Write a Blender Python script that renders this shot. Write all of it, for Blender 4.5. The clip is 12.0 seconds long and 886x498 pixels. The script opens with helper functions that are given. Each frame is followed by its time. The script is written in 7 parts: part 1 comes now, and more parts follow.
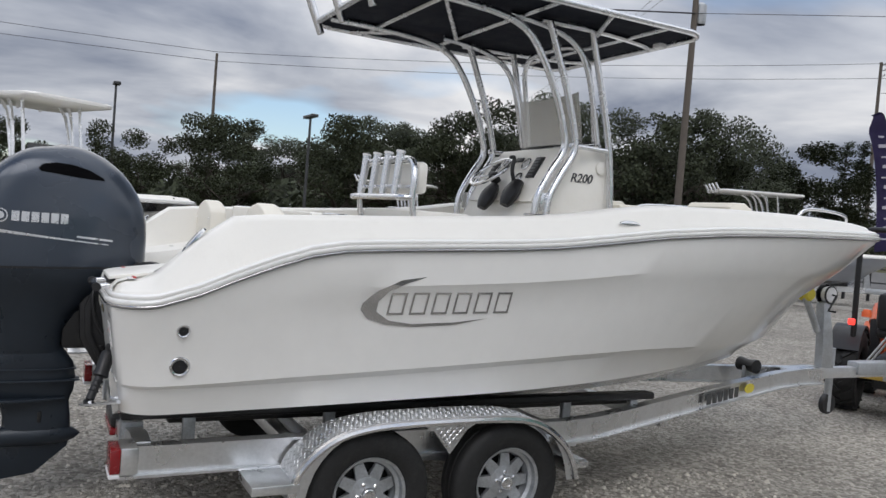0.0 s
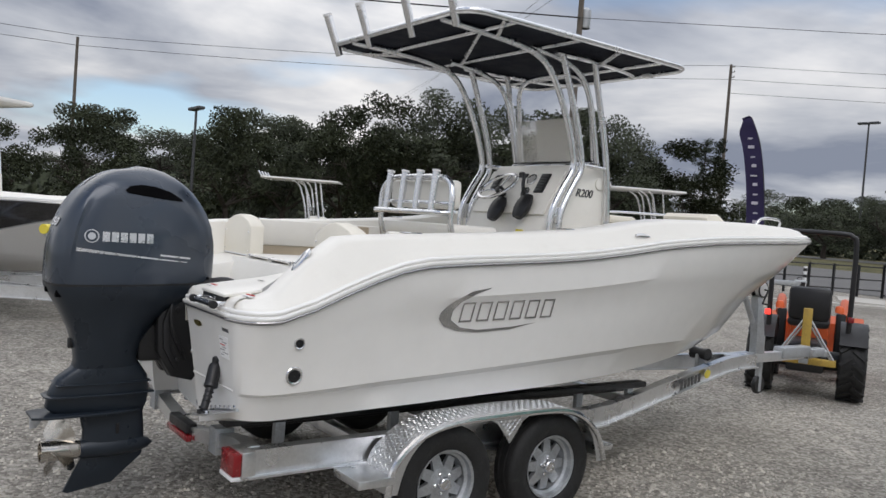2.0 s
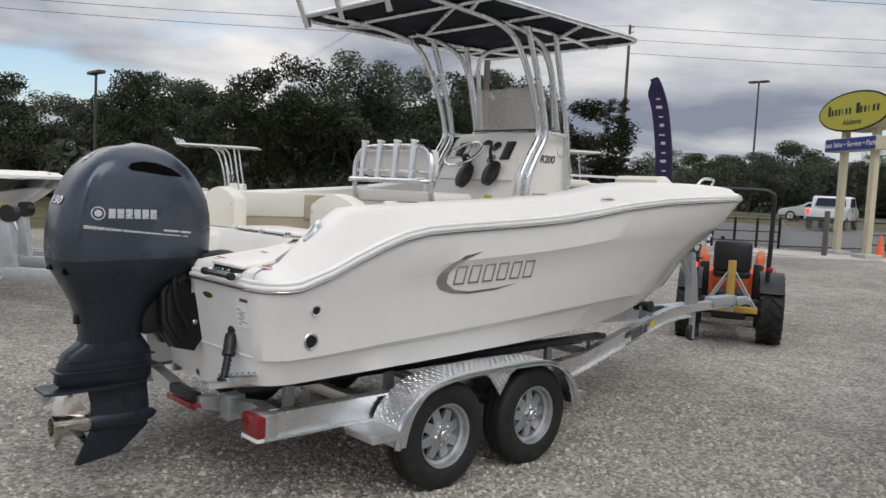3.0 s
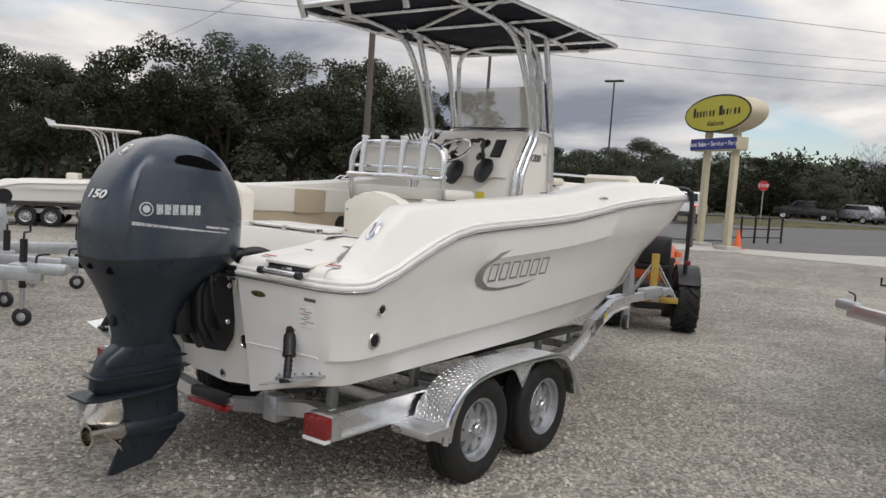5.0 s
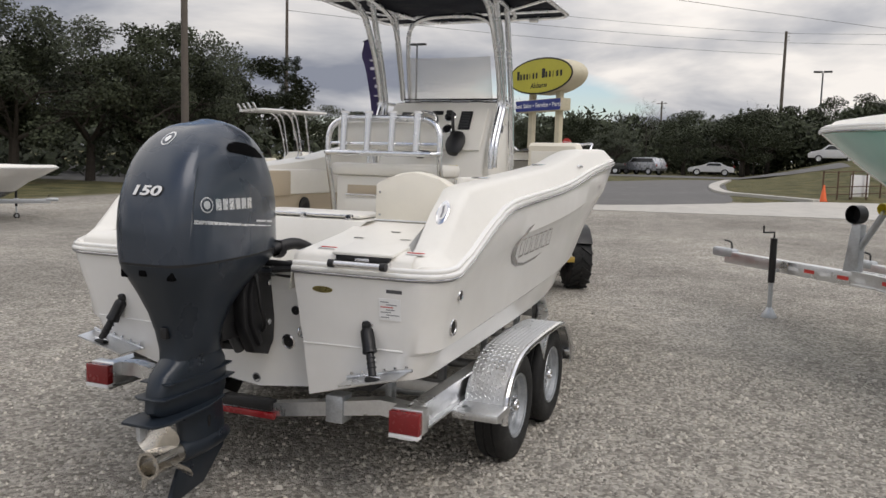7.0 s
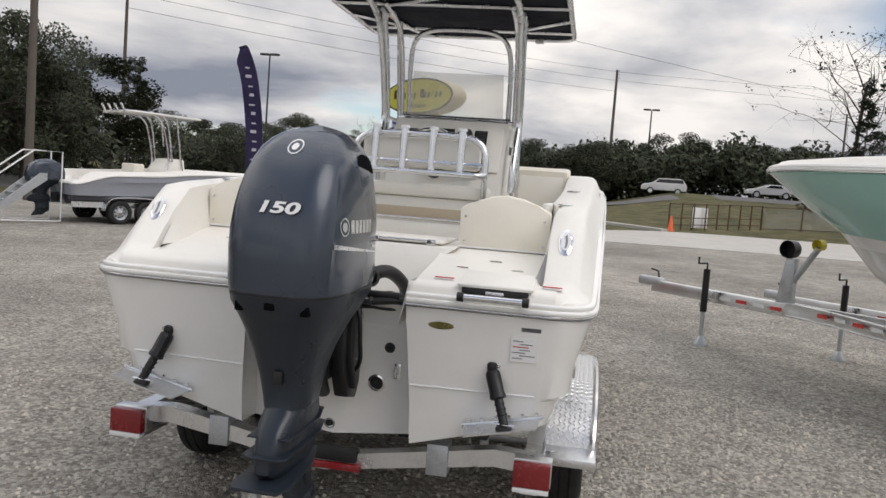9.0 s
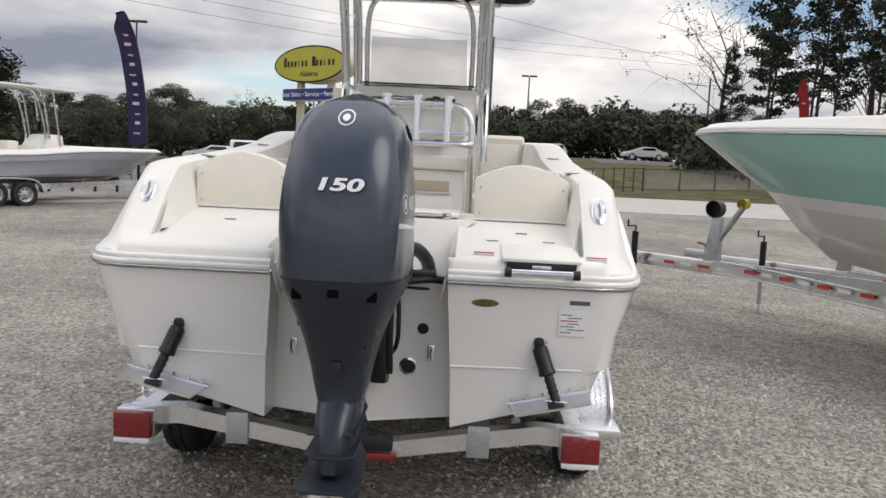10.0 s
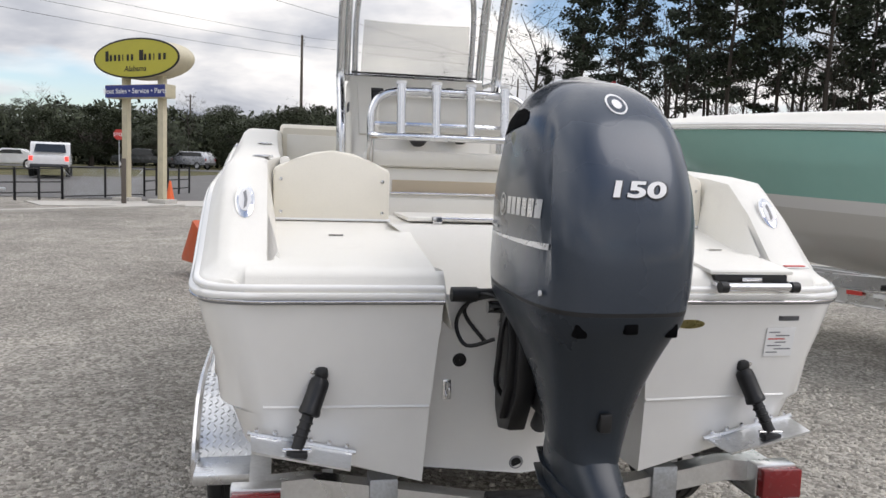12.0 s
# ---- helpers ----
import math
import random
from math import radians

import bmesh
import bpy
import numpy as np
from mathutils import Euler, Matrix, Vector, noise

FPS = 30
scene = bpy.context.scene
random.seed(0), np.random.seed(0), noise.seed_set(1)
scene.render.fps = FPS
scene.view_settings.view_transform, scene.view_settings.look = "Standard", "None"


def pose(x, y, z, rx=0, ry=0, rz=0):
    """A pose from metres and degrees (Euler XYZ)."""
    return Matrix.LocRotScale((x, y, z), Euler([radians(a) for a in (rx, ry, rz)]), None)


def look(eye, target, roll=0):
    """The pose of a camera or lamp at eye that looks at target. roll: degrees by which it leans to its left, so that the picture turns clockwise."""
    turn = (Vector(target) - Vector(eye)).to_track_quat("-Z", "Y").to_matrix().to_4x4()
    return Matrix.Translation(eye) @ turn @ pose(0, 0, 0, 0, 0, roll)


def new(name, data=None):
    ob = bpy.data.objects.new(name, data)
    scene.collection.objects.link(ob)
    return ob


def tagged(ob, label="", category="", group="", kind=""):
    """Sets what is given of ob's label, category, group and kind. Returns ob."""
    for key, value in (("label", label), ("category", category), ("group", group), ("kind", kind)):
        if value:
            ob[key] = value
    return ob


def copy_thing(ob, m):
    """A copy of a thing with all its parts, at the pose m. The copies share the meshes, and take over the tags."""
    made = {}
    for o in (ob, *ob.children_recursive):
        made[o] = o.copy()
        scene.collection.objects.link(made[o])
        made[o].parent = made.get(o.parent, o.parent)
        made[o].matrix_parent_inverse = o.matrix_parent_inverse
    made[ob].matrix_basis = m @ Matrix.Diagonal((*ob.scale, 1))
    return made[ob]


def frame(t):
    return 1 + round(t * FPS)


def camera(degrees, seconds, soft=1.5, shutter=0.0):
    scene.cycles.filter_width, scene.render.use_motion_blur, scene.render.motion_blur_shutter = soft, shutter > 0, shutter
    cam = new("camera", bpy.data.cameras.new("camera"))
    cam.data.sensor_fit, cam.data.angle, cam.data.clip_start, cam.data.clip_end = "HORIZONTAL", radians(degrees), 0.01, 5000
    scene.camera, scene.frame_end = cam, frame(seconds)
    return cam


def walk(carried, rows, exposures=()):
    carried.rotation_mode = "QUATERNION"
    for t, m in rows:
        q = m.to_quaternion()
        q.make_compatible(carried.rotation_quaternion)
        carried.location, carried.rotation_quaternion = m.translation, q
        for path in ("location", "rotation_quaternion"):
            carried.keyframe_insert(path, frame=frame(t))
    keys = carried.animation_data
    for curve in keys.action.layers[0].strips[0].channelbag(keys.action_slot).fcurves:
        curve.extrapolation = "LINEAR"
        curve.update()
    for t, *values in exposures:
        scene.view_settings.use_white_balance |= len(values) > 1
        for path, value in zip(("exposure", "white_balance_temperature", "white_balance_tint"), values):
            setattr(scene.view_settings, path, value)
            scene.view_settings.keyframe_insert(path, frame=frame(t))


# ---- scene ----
cam = camera(58.12, 12.0)
# origin: ground under the middle of the transom, x to the bow, y to port; rows: seconds, eye, target, roll
PATH = [
    (0, (-0.418, -4.849, 1.741), (0.502, -3.074, 1.673), 4.6),
    (0.5, (-0.702, -4.851, 1.765), (0.315, -3.13, 1.694), 5.0),
    (1, (-1.039, -4.901, 1.808), (0.043, -3.222, 1.704), 4.2),
    (1.5, (-1.307, -4.805, 1.782), (-0.165, -3.164, 1.718), 3.9),
    (2, (-1.583, -4.705, 1.804), (-0.39, -3.101, 1.739), 4.3),
    (2.5, (-1.907, -4.682, 1.812), (-0.585, -3.184, 1.726), 3.2),
    (3, (-2.146, -4.588, 1.812), (-0.774, -3.14, 1.667), 3.0),
    (5, (-2.917, -3.823, 1.805), (-1.309, -2.644, 1.654), 4.0),
    (5.5, (-3.027, -3.485, 1.808), (-1.371, -2.372, 1.67), 3.6),
    (6, (-3.182, -3.203, 1.812), (-1.498, -2.134, 1.668), 3.8),
    (6.5, (-3.358, -2.887, 1.821), (-1.58, -1.991, 1.638), 2.4),
    (8.5, (-3.585, -1.501, 1.771), (-1.654, -1.015, 1.59), 3.5),
    (9, (-3.486, -1.142, 1.772), (-1.524, -0.783, 1.622), 4.3),
    (9.5, (-3.461, -0.804, 1.748), (-1.478, -0.593, 1.592), 4.2),
    (10, (-3.384, -0.448, 1.741), (-1.396, -0.387, 1.532), 2.8),
    (10.5, (-3.17, -0.118, 1.745), (-1.181, -0.083, 1.534), 2.4),
    (11, (-3.049, 0.222, 1.709), (-1.064, 0.061, 1.517), 3.1),
    (11.5, (-2.938, 0.592, 1.703), (-0.985, 0.221, 1.485), 2.1),
    (12, (-2.661, 0.919, 1.686), (-0.712, 0.513, 1.496), 1.9),
]
walk(cam, [(t, look(eye, target, roll)) for t, eye, target, roll in PATH],
     exposures=[(0, -0.16, 6250, 11), (3, -0.12, 6450, 11), (6.5, -0.12, 6750, 12), (9.0, -0.07, 6680, 12), (10.5, 0.08, 6600, 12), (12, 0.15, 6500, 12)])

# ---- world and light ----
world = bpy.data.worlds.new("sky")
scene.world = world
world.use_nodes = True
wt = world.node_tree
wt.nodes.clear()
SUN_UP, SUN_ROT = radians(50), radians(212)


def wn(kind, **kw):
    n = wt.nodes.new(kind)
    for k, v in kw.items():
        n.inputs[k].default_value = v
    return n


sky_tex = wt.nodes.new("ShaderNodeTexSky")
sky_tex.sky_type, sky_tex.sun_disc, sky_tex.sun_elevation, sky_tex.sun_rotation = "NISHITA", False, SUN_UP, SUN_ROT
clear = wn("ShaderNodeBackground", Strength=0.14)
wt.links.new(sky_tex.outputs[0], clear.inputs[0])
coord = wt.nodes.new("ShaderNodeTexCoord")
split = wt.nodes.new("ShaderNodeSeparateXYZ")
wt.links.new(coord.outputs["Generated"], split.inputs[0])
# cloud layer: the direction laid onto a flat deck overhead
lift = wt.nodes.new("ShaderNodeMath"); lift.operation = "MAXIMUM"; lift.inputs[1].default_value = 0.0
wt.links.new(split.outputs[2], lift.inputs[0])
plus = wt.nodes.new("ShaderNodeMath"); plus.operation = "ADD"; plus.inputs[1].default_value = 0.16
wt.links.new(lift.outputs[0], plus.inputs[0])
deck = wt.nodes.new("ShaderNodeVectorMath"); deck.operation = "DIVIDE"
spread = wt.nodes.new("ShaderNodeCombineXYZ")
for k in range(3):
    wt.links.new(plus.outputs[0], spread.inputs[k])
wt.links.new(coord.outputs["Generated"], deck.inputs[0]); wt.links.new(spread.outputs[0], deck.inputs[1])
cloud = wn("ShaderNodeTexNoise", Scale=0.85, Detail=6.0, Roughness=0.52, Distortion=0.3)
wt.links.new(deck.outputs[0], cloud.inputs["Vector"])
shade = wt.nodes.new("ShaderNodeValToRGB")
e = shade.color_ramp.elements
e[0].position, e[0].color = 0.36, (0.27, 0.30, 0.37, 1)
e[1].position, e[1].color = 0.65, (1.0, 0.98, 0.95, 1)
m = e.new(0.49); m.color = (0.55, 0.57, 0.61, 1)
wt.links.new(cloud.outputs["Fac"], shade.inputs[0])
# an overcast sky is brightest overhead
zen = wt.nodes.new("ShaderNodeMapRange")
zen.inputs["From Min"].default_value, zen.inputs["From Max"].default_value = 0.15, 0.9
zen.inputs["To Min"].default_value, zen.inputs["To Max"].default_value = 1.0, 2.15
wt.links.new(split.outputs[2], zen.inputs["Value"])
over = wt.nodes.new("ShaderNodeBackground")
wt.links.new(shade.outputs[0], over.inputs[0]); wt.links.new(zen.outputs[0], over.inputs[1])
gaps = wt.nodes.new("ShaderNodeValToRGB")
gaps.color_ramp.elements[0].position, gaps.color_ramp.elements[1].position = 0.555, 0.64
hole = wn("ShaderNodeTexNoise", Scale=0.55, Detail=4.0, Roughness=0.5)
far_deck = wt.nodes.new("ShaderNodeVectorMath"); far_deck.operation = "ADD"; far_deck.inputs[1].default_value = (3.1, 7.7, 1.3)
wt.links.new(deck.outputs[0], far_deck.inputs[0]); wt.links.new(far_deck.outputs[0], hole.inputs["Vector"])
wt.links.new(hole.outputs["Fac"], gaps.inputs[0])
both = wt.nodes.new("ShaderNodeMixShader")
wt.links.new(gaps.outputs[0], both.inputs[0]); wt.links.new(over.outputs[0], both.inputs[1]); wt.links.new(clear.outputs[0], both.inputs[2])
wt.links.new(both.outputs[0], wt.nodes.new("ShaderNodeOutputWorld").inputs[0])

sun_data = bpy.data.lights.new("sun", "SUN")
sun_data.energy, sun_data.angle, sun_data.color = 1.1, radians(40), (1.0, 0.96, 0.9)
sun = new("sun", sun_data)
sun.rotation_euler = (radians(90) - SUN_UP, 0, radians(90) - SUN_ROT + radians(90))


from mathutils.bvhtree import BVHTree

# ---- materials ----
def surface(name, base, rough=0.5, metal=0.0, var=0.12, scale=6.0, fine=60.0, bump=0.1, coat=0.0, dirt=None, dirt_amount=0.0, rough_var=0.12, spec=0.5, island=0.0):
    """A procedural surface: base colour varied at two scales, rough_var of gloss, fine relief, and blotches of dirt."""
    mt = bpy.data.materials.new(name)
    mt.use_nodes = True
    nt = mt.node_tree
    b = nt.nodes["Principled BSDF"]
    co = nt.nodes.new("ShaderNodeTexCoord")

    def noise_node(sc, det, rg=0.55):
        n = nt.nodes.new("ShaderNodeTexNoise")
        n.inputs["Scale"].default_value, n.inputs["Detail"].default_value, n.inputs["Roughness"].default_value = sc, det, rg
        nt.links.new(co.outputs["Object"], n.inputs["Vector"])
        return n
    big, small = noise_node(scale, 4), noise_node(fine, 3)
    mix = nt.nodes.new("ShaderNodeMath"); mix.operation = "MULTIPLY_ADD"; mix.inputs[1].default_value = 0.5
    half = nt.nodes.new("ShaderNodeMath"); half.operation = "MULTIPLY"; half.inputs[1].default_value = 0.5
    nt.links.new(small.outputs["Fac"], half.inputs[0]); nt.links.new(big.outputs["Fac"], mix.inputs[0]); nt.links.new(half.outputs[0], mix.inputs[2])
    ramp = nt.nodes.new("ShaderNodeMapRange")
    ramp.inputs["From Min"].default_value, ramp.inputs["From Max"].default_value = 0.3, 0.7
    ramp.inputs["To Min"].default_value, ramp.inputs["To Max"].default_value = 1 - var, 1 + var
    nt.links.new(mix.outputs[0], ramp.inputs["Value"])
    col = nt.nodes.new("ShaderNodeVectorMath"); col.operation = "SCALE"; col.inputs[0].default_value = base
    nt.links.new(ramp.outputs[0], col.inputs["Scale"])
    out = col.outputs[0]
    if island:
        geo = nt.nodes.new("ShaderNodeNewGeometry")
        vr = nt.nodes.new("ShaderNodeMapRange"); vr.inputs["To Min"].default_value, vr.inputs["To Max"].default_value = 1 - island, 1 + island
        nt.links.new(geo.outputs["Random Per Island"], vr.inputs["Value"])
        c2 = nt.nodes.new("ShaderNodeVectorMath"); c2.operation = "SCALE"
        nt.links.new(out, c2.inputs[0]); nt.links.new(vr.outputs[0], c2.inputs["Scale"])
        out = c2.outputs[0]
    if dirt:
        blot = noise_node(scale * 2.3, 6, 0.65)
        lim = nt.nodes.new("ShaderNodeMapRange")
        lim.inputs["From Min"].default_value, lim.inputs["From Max"].default_value = 0.52, 0.75
        lim.inputs["To Max"].default_value = dirt_amount
        nt.links.new(blot.outputs["Fac"], lim.inputs["Value"])
        mc = nt.nodes.new("ShaderNodeMix"); mc.data_type = "RGBA"

        mc.inputs[7].default_value = (*dirt, 1)
        nt.links.new(lim.outputs[0], mc.inputs[0]); nt.links.new(out, mc.inputs[6])
        out = mc.outputs[2]
    nt.links.new(out, b.inputs["Base Color"])
    rr = nt.nodes.new("ShaderNodeMapRange")
    rr.inputs["From Min"].default_value, rr.inputs["From Max"].default_value = 0.3, 0.7
    rr.inputs["To Min"].default_value, rr.inputs["To Max"].default_value = max(0.02, rough - rough_var), min(1, rough + rough_var)
    nt.links.new(big.outputs["Fac"], rr.inputs["Value"]); nt.links.new(rr.outputs[0], b.inputs["Roughness"])
    b.inputs["Metallic"].default_value = metal
    b.inputs["Specular IOR Level"].default_value = spec
    if coat:
        b.inputs["Coat Weight"].default_value, b.inputs["Coat Roughness"].default_value = coat, 0.06
    if bump:
        bp = nt.nodes.new("ShaderNodeBump"); bp.inputs["Strength"].default_value, bp.inputs["Distance"].default_value = bump, 0.01
        nt.links.new(small.outputs["Fac"], bp.inputs["Height"]); nt.links.new(bp.outputs[0], b.inputs["Normal"])
    return mt


GELCOAT = surface("white_gelcoat", (0.83, 0.82, 0.79), 0.22, var=0.025, scale=1.5, fine=9, bump=0.015, coat=0.5, rough_var=0.05, dirt=(0.62, 0.60, 0.55), dirt_amount=0.10)
DECK = surface("deck_gelcoat", (0.82, 0.80, 0.74), 0.38, var=0.03, scale=3, fine=220, bump=0.12, rough_var=0.08, dirt=(0.60, 0.57, 0.5), dirt_amount=0.15)
CREAM = surface("cream_vinyl", (0.79, 0.75, 0.65), 0.5, var=0.05, scale=5, fine=300, bump=0.10)
TAN = surface("tan_vinyl", (0.50, 0.42, 0.31), 0.55, var=0.06, scale=5, fine=300, bump=0.12)
CHROME = surface("polished_steel", (0.72, 0.72, 0.73), 0.16, 1.0, var=0.05, scale=9, fine=80, bump=0.03, rough_var=0.06)
ALU = surface("bright_aluminium", (0.74, 0.75, 0.76), 0.33, 1.0, var=0.10, scale=4, fine=60, bump=0.06, dirt=(0.4, 0.4, 0.4), dirt_amount=0.3)
PIPE = surface("anodised_pipe", (0.76, 0.77, 0.79), 0.24, 1.0, var=0.06, scale=6, fine=60, bump=0.03, rough_var=0.07)
GALV = surface("galvanised_steel", (0.50, 0.52, 0.54), 0.48, 0.85, var=0.22, scale=14, fine=90, bump=0.12, dirt=(0.3, 0.27, 0.24), dirt_amount=0.3)
COWL = surface("slate_blue_paint", (0.041, 0.053, 0.073), 0.27, 0.30, var=0.08, scale=2, fine=180, bump=0.012, coat=0.35, rough_var=0.06)
APRON = surface("slate_blue_apron", (0.017, 0.024, 0.034), 0.34, 0.15, var=0.12, scale=5, fine=160, bump=0.04)
INTAKE = surface("deep_matt_black", (0.003, 0.003, 0.0035), 0.9, var=0.1, scale=9, fine=80, bump=0.02, spec=0.05)
BLACK = surface("black_plastic", (0.009, 0.009, 0.010), 0.45, var=0.2, scale=9, fine=120, bump=0.08)
RUBBER = surface("tyre_rubber", (0.012, 0.012, 0.012), 0.7, var=0.25, scale=9, fine=80, bump=0.2, dirt=(0.09, 0.085, 0.075), dirt_amount=0.2)
CANVAS = surface("navy_canvas", (0.010, 0.012, 0.020), 0.85, var=0.25, scale=7, fine=500, bump=0.25, spec=0.2)
RED = surface("red_lens", (0.21, 0.009, 0.012), 0.22, var=0.12, scale=30, fine=160, bump=0.12, coat=0.3)
DARKGREY = surface("dark_grey_trim", (0.05, 0.052, 0.055), 0.4, var=0.12, scale=10, fine=90, bump=0.04)
WHITEMARK = surface("white_mark", (0.78, 0.78, 0.78), 0.45, var=0.04, scale=20, fine=200, bump=0.02)
SILVERMARK = surface("silver_mark", (0.62, 0.63, 0.65), 0.3, 0.7, var=0.06, scale=20, fine=150, bump=0.02)
GREYMARK = surface("grey_mark", (0.24, 0.24, 0.25), 0.5, var=0.1, scale=20, fine=150, bump=0.02)
REDMARK = surface("red_mark", (0.55, 0.05, 0.04), 0.5, var=0.08, scale=20, fine=150, bump=0.02)
YELLOWMARK = surface("yellow_mark", (0.72, 0.60, 0.06), 0.5, var=0.08, scale=20, fine=150, bump=0.02)
GOLD = surface("olive_gold_badge", (0.38, 0.32, 0.12), 0.35, 0.4, var=0.12, scale=20, fine=150, bump=0.05)
PROP = surface("stainless_propeller", (0.60, 0.57, 0.52), 0.22, 1.0, var=0.1, scale=12, fine=80, bump=0.04)
GAUGE = surface("gauge_face", (0.015, 0.016, 0.018), 0.12, var=0.1, scale=20, fine=90, bump=0.0, coat=0.6)


def glass_material(name, tint, rough=0.02, mix=0.12):
    mt = bpy.data.materials.new(name)
    mt.use_nodes = True
    nt = mt.node_tree
    nt.nodes.clear()
    tr, gl, mx = nt.nodes.new("ShaderNodeBsdfTransparent"), nt.nodes.new("ShaderNodeBsdfGlossy"), nt.nodes.new("ShaderNodeMixShader")
    tr.inputs[0].default_value = (*tint, 1)
    gl.inputs["Roughness"].default_value = rough
    fr = nt.nodes.new("ShaderNodeFresnel"); fr.inputs[0].default_value = 1.49
    ad = nt.nodes.new("ShaderNodeMath"); ad.operation = "ADD"; ad.inputs[1].default_value = mix; ad.use_clamp = True
    nt.links.new(fr.outputs[0], ad.inputs[0]); nt.links.new(ad.outputs[0], mx.inputs[0])
    nt.links.new(tr.outputs[0], mx.inputs[1]); nt.links.new(gl.outputs[0], mx.inputs[2])
    film, veil = nt.nodes.new("ShaderNodeBsdfTranslucent"), nt.nodes.new("ShaderNodeMixShader")
    film.inputs[0].default_value, veil.inputs[0].default_value = (0.9, 0.87, 0.8, 1), 0.18
    nt.links.new(mx.outputs[0], veil.inputs[1]); nt.links.new(film.outputs[0], veil.inputs[2])
    nt.links.new(veil.outputs[0], nt.nodes.new("ShaderNodeOutputMaterial").inputs[0])
    return mt


ACRYLIC = glass_material("smoked_acrylic", (0.92, 0.92, 0.91), 0.03, 0.02)
CARGLASS = surface("car_glass", (0.015, 0.018, 0.02), 0.06, var=0.1, scale=3, fine=30, bump=0, coat=0.5)


# ---- builders ----
def thing(name, label, category, group="", at=None):
    ob = new(name)
    ob.empty_display_size = 0.1
    if at is not None:
        ob.matrix_basis = at
    return tagged(ob, label, category, group)


def finish(name, bm, material, smooth=38):
    me = bpy.data.meshes.new(name)
    bmesh.ops.recalc_face_normals(bm, faces=bm.faces)
    bm.to_mesh(me)
    bm.free()
    me.materials.append(material)
    if smooth:
        me.shade_smooth()
        me.set_sharp_from_angle(angle=radians(smooth))
    return me


def part(name, bm, material, parent=None, label="", smooth=38, kind=""):
    ob = new(name, finish(name, bm, material, smooth))
    ob.parent = parent
    return tagged(ob, label, kind=kind)


def shared(name, me, parent, m=None):
    ob = new(name, me)
    ob.parent = parent
    if m is not None:
        ob.matrix_basis = m
    return ob


def box(a, b, bevel=0.0, bm=None, seg=2):
    bm = bm or bmesh.new()
    r = bmesh.ops.create_cube(bm, size=1)
    for v in r["verts"]:
        v.co = Vector([(a[i] + b[i]) / 2 + v.co[i] * (b[i] - a[i]) for i in range(3)])
    if bevel:
        es = list({e for v in r["verts"] for e in v.link_edges})
        bmesh.ops.bevel(bm, geom=es, offset=bevel, segments=seg, profile=0.5, affect="EDGES")
    return bm


def loft(rings, bm=None, closed=True, caps=True):
    bm = bm or bmesh.new()
    vs = [[bm.verts.new(p) for p in r] for r in rings]
    n = len(vs[0])
    for a, b in zip(vs, vs[1:]):
        for i in range(n if closed else n - 1):
            j = (i + 1) % n
            bm.faces.new((a[i], a[j], b[j], b[i]))
    if caps and closed:
        bm.faces.new(vs[0][::-1])
        bm.faces.new(vs[-1])
    return bm


def curve_through(pts, n=6, closed=False):
    """Catmull-Rom points through pts."""
    pts = [Vector(p) for p in pts]
    out = []
    k = len(pts)
    for i in range(k if closed else k - 1):
        p1, p2 = pts[i], pts[(i + 1) % k]
        p0 = pts[i - 1] if (i or closed) else p1
        p3 = pts[(i + 2) % k] if (closed or i + 2 < k) else p2
        for s in range(n):
            t = s / n
            out.append(0.5 * ((2 * p1) + (p2 - p0) * t + (2 * p0 - 5 * p1 + 4 * p2 - p3) * t * t + (3 * p1 - p0 - 3 * p2 + p3) * t ** 3))
    if not closed:
        out.append(pts[-1])
    return out


def tube(pts, r, seg=10, bm=None, smooth=6, closed=False, r2=None):
    path = curve_through(pts, smooth, closed) if smooth else [Vector(p) for p in pts]
    k = len(path)
    rings = []
    up = None
    for i, p in enumerate(path):
        d = (path[(i + 1) % k] if (closed or i + 1 < k) else p) - (path[i - 1] if (closed or i) else p)
        d.normalize()
        if up is None:
            up = Vector((0, 0, 1)) if abs(d.z) < 0.9 else Vector((1, 0, 0))
        side = d.cross(up).normalized()
        up = side.cross(d).normalized()
        rr = r if r2 is None else r + (r2 - r) * i / max(1, k - 1)
        rings.append([p + rr * (math.cos(a) * side + math.sin(a) * up) for a in [2 * math.pi * j / seg for j in range(seg)]])
    if closed:
        rings.append(rings[0])
        bm = bm or bmesh.new()
        loft(rings, bm, True, False)
        bmesh.ops.remove_doubles(bm, verts=bm.verts, dist=1e-5)
        return bm
    return loft(rings, bm)


def rod(a, b, r, r2=None, seg=14, bm=None):
    return tube([a, b], r, seg, bm, 0, r2=r if r2 is None else r2)


def lathe(profile, axis_m=None, seg=32, bm=None):
    """profile: (radius, height) pairs; turned round z, then moved by axis_m."""
    bm = bm or bmesh.new()
    mm = axis_m or Matrix.Identity(4)
    rings = [[mm @ Vector((max(r, 1e-4) * math.cos(a), max(r, 1e-4) * math.sin(a), h)) for a in [2 * math.pi * j / seg for j in range(seg)]] for r, h in profile]
    loft(rings, bm, True, False)
    return bm


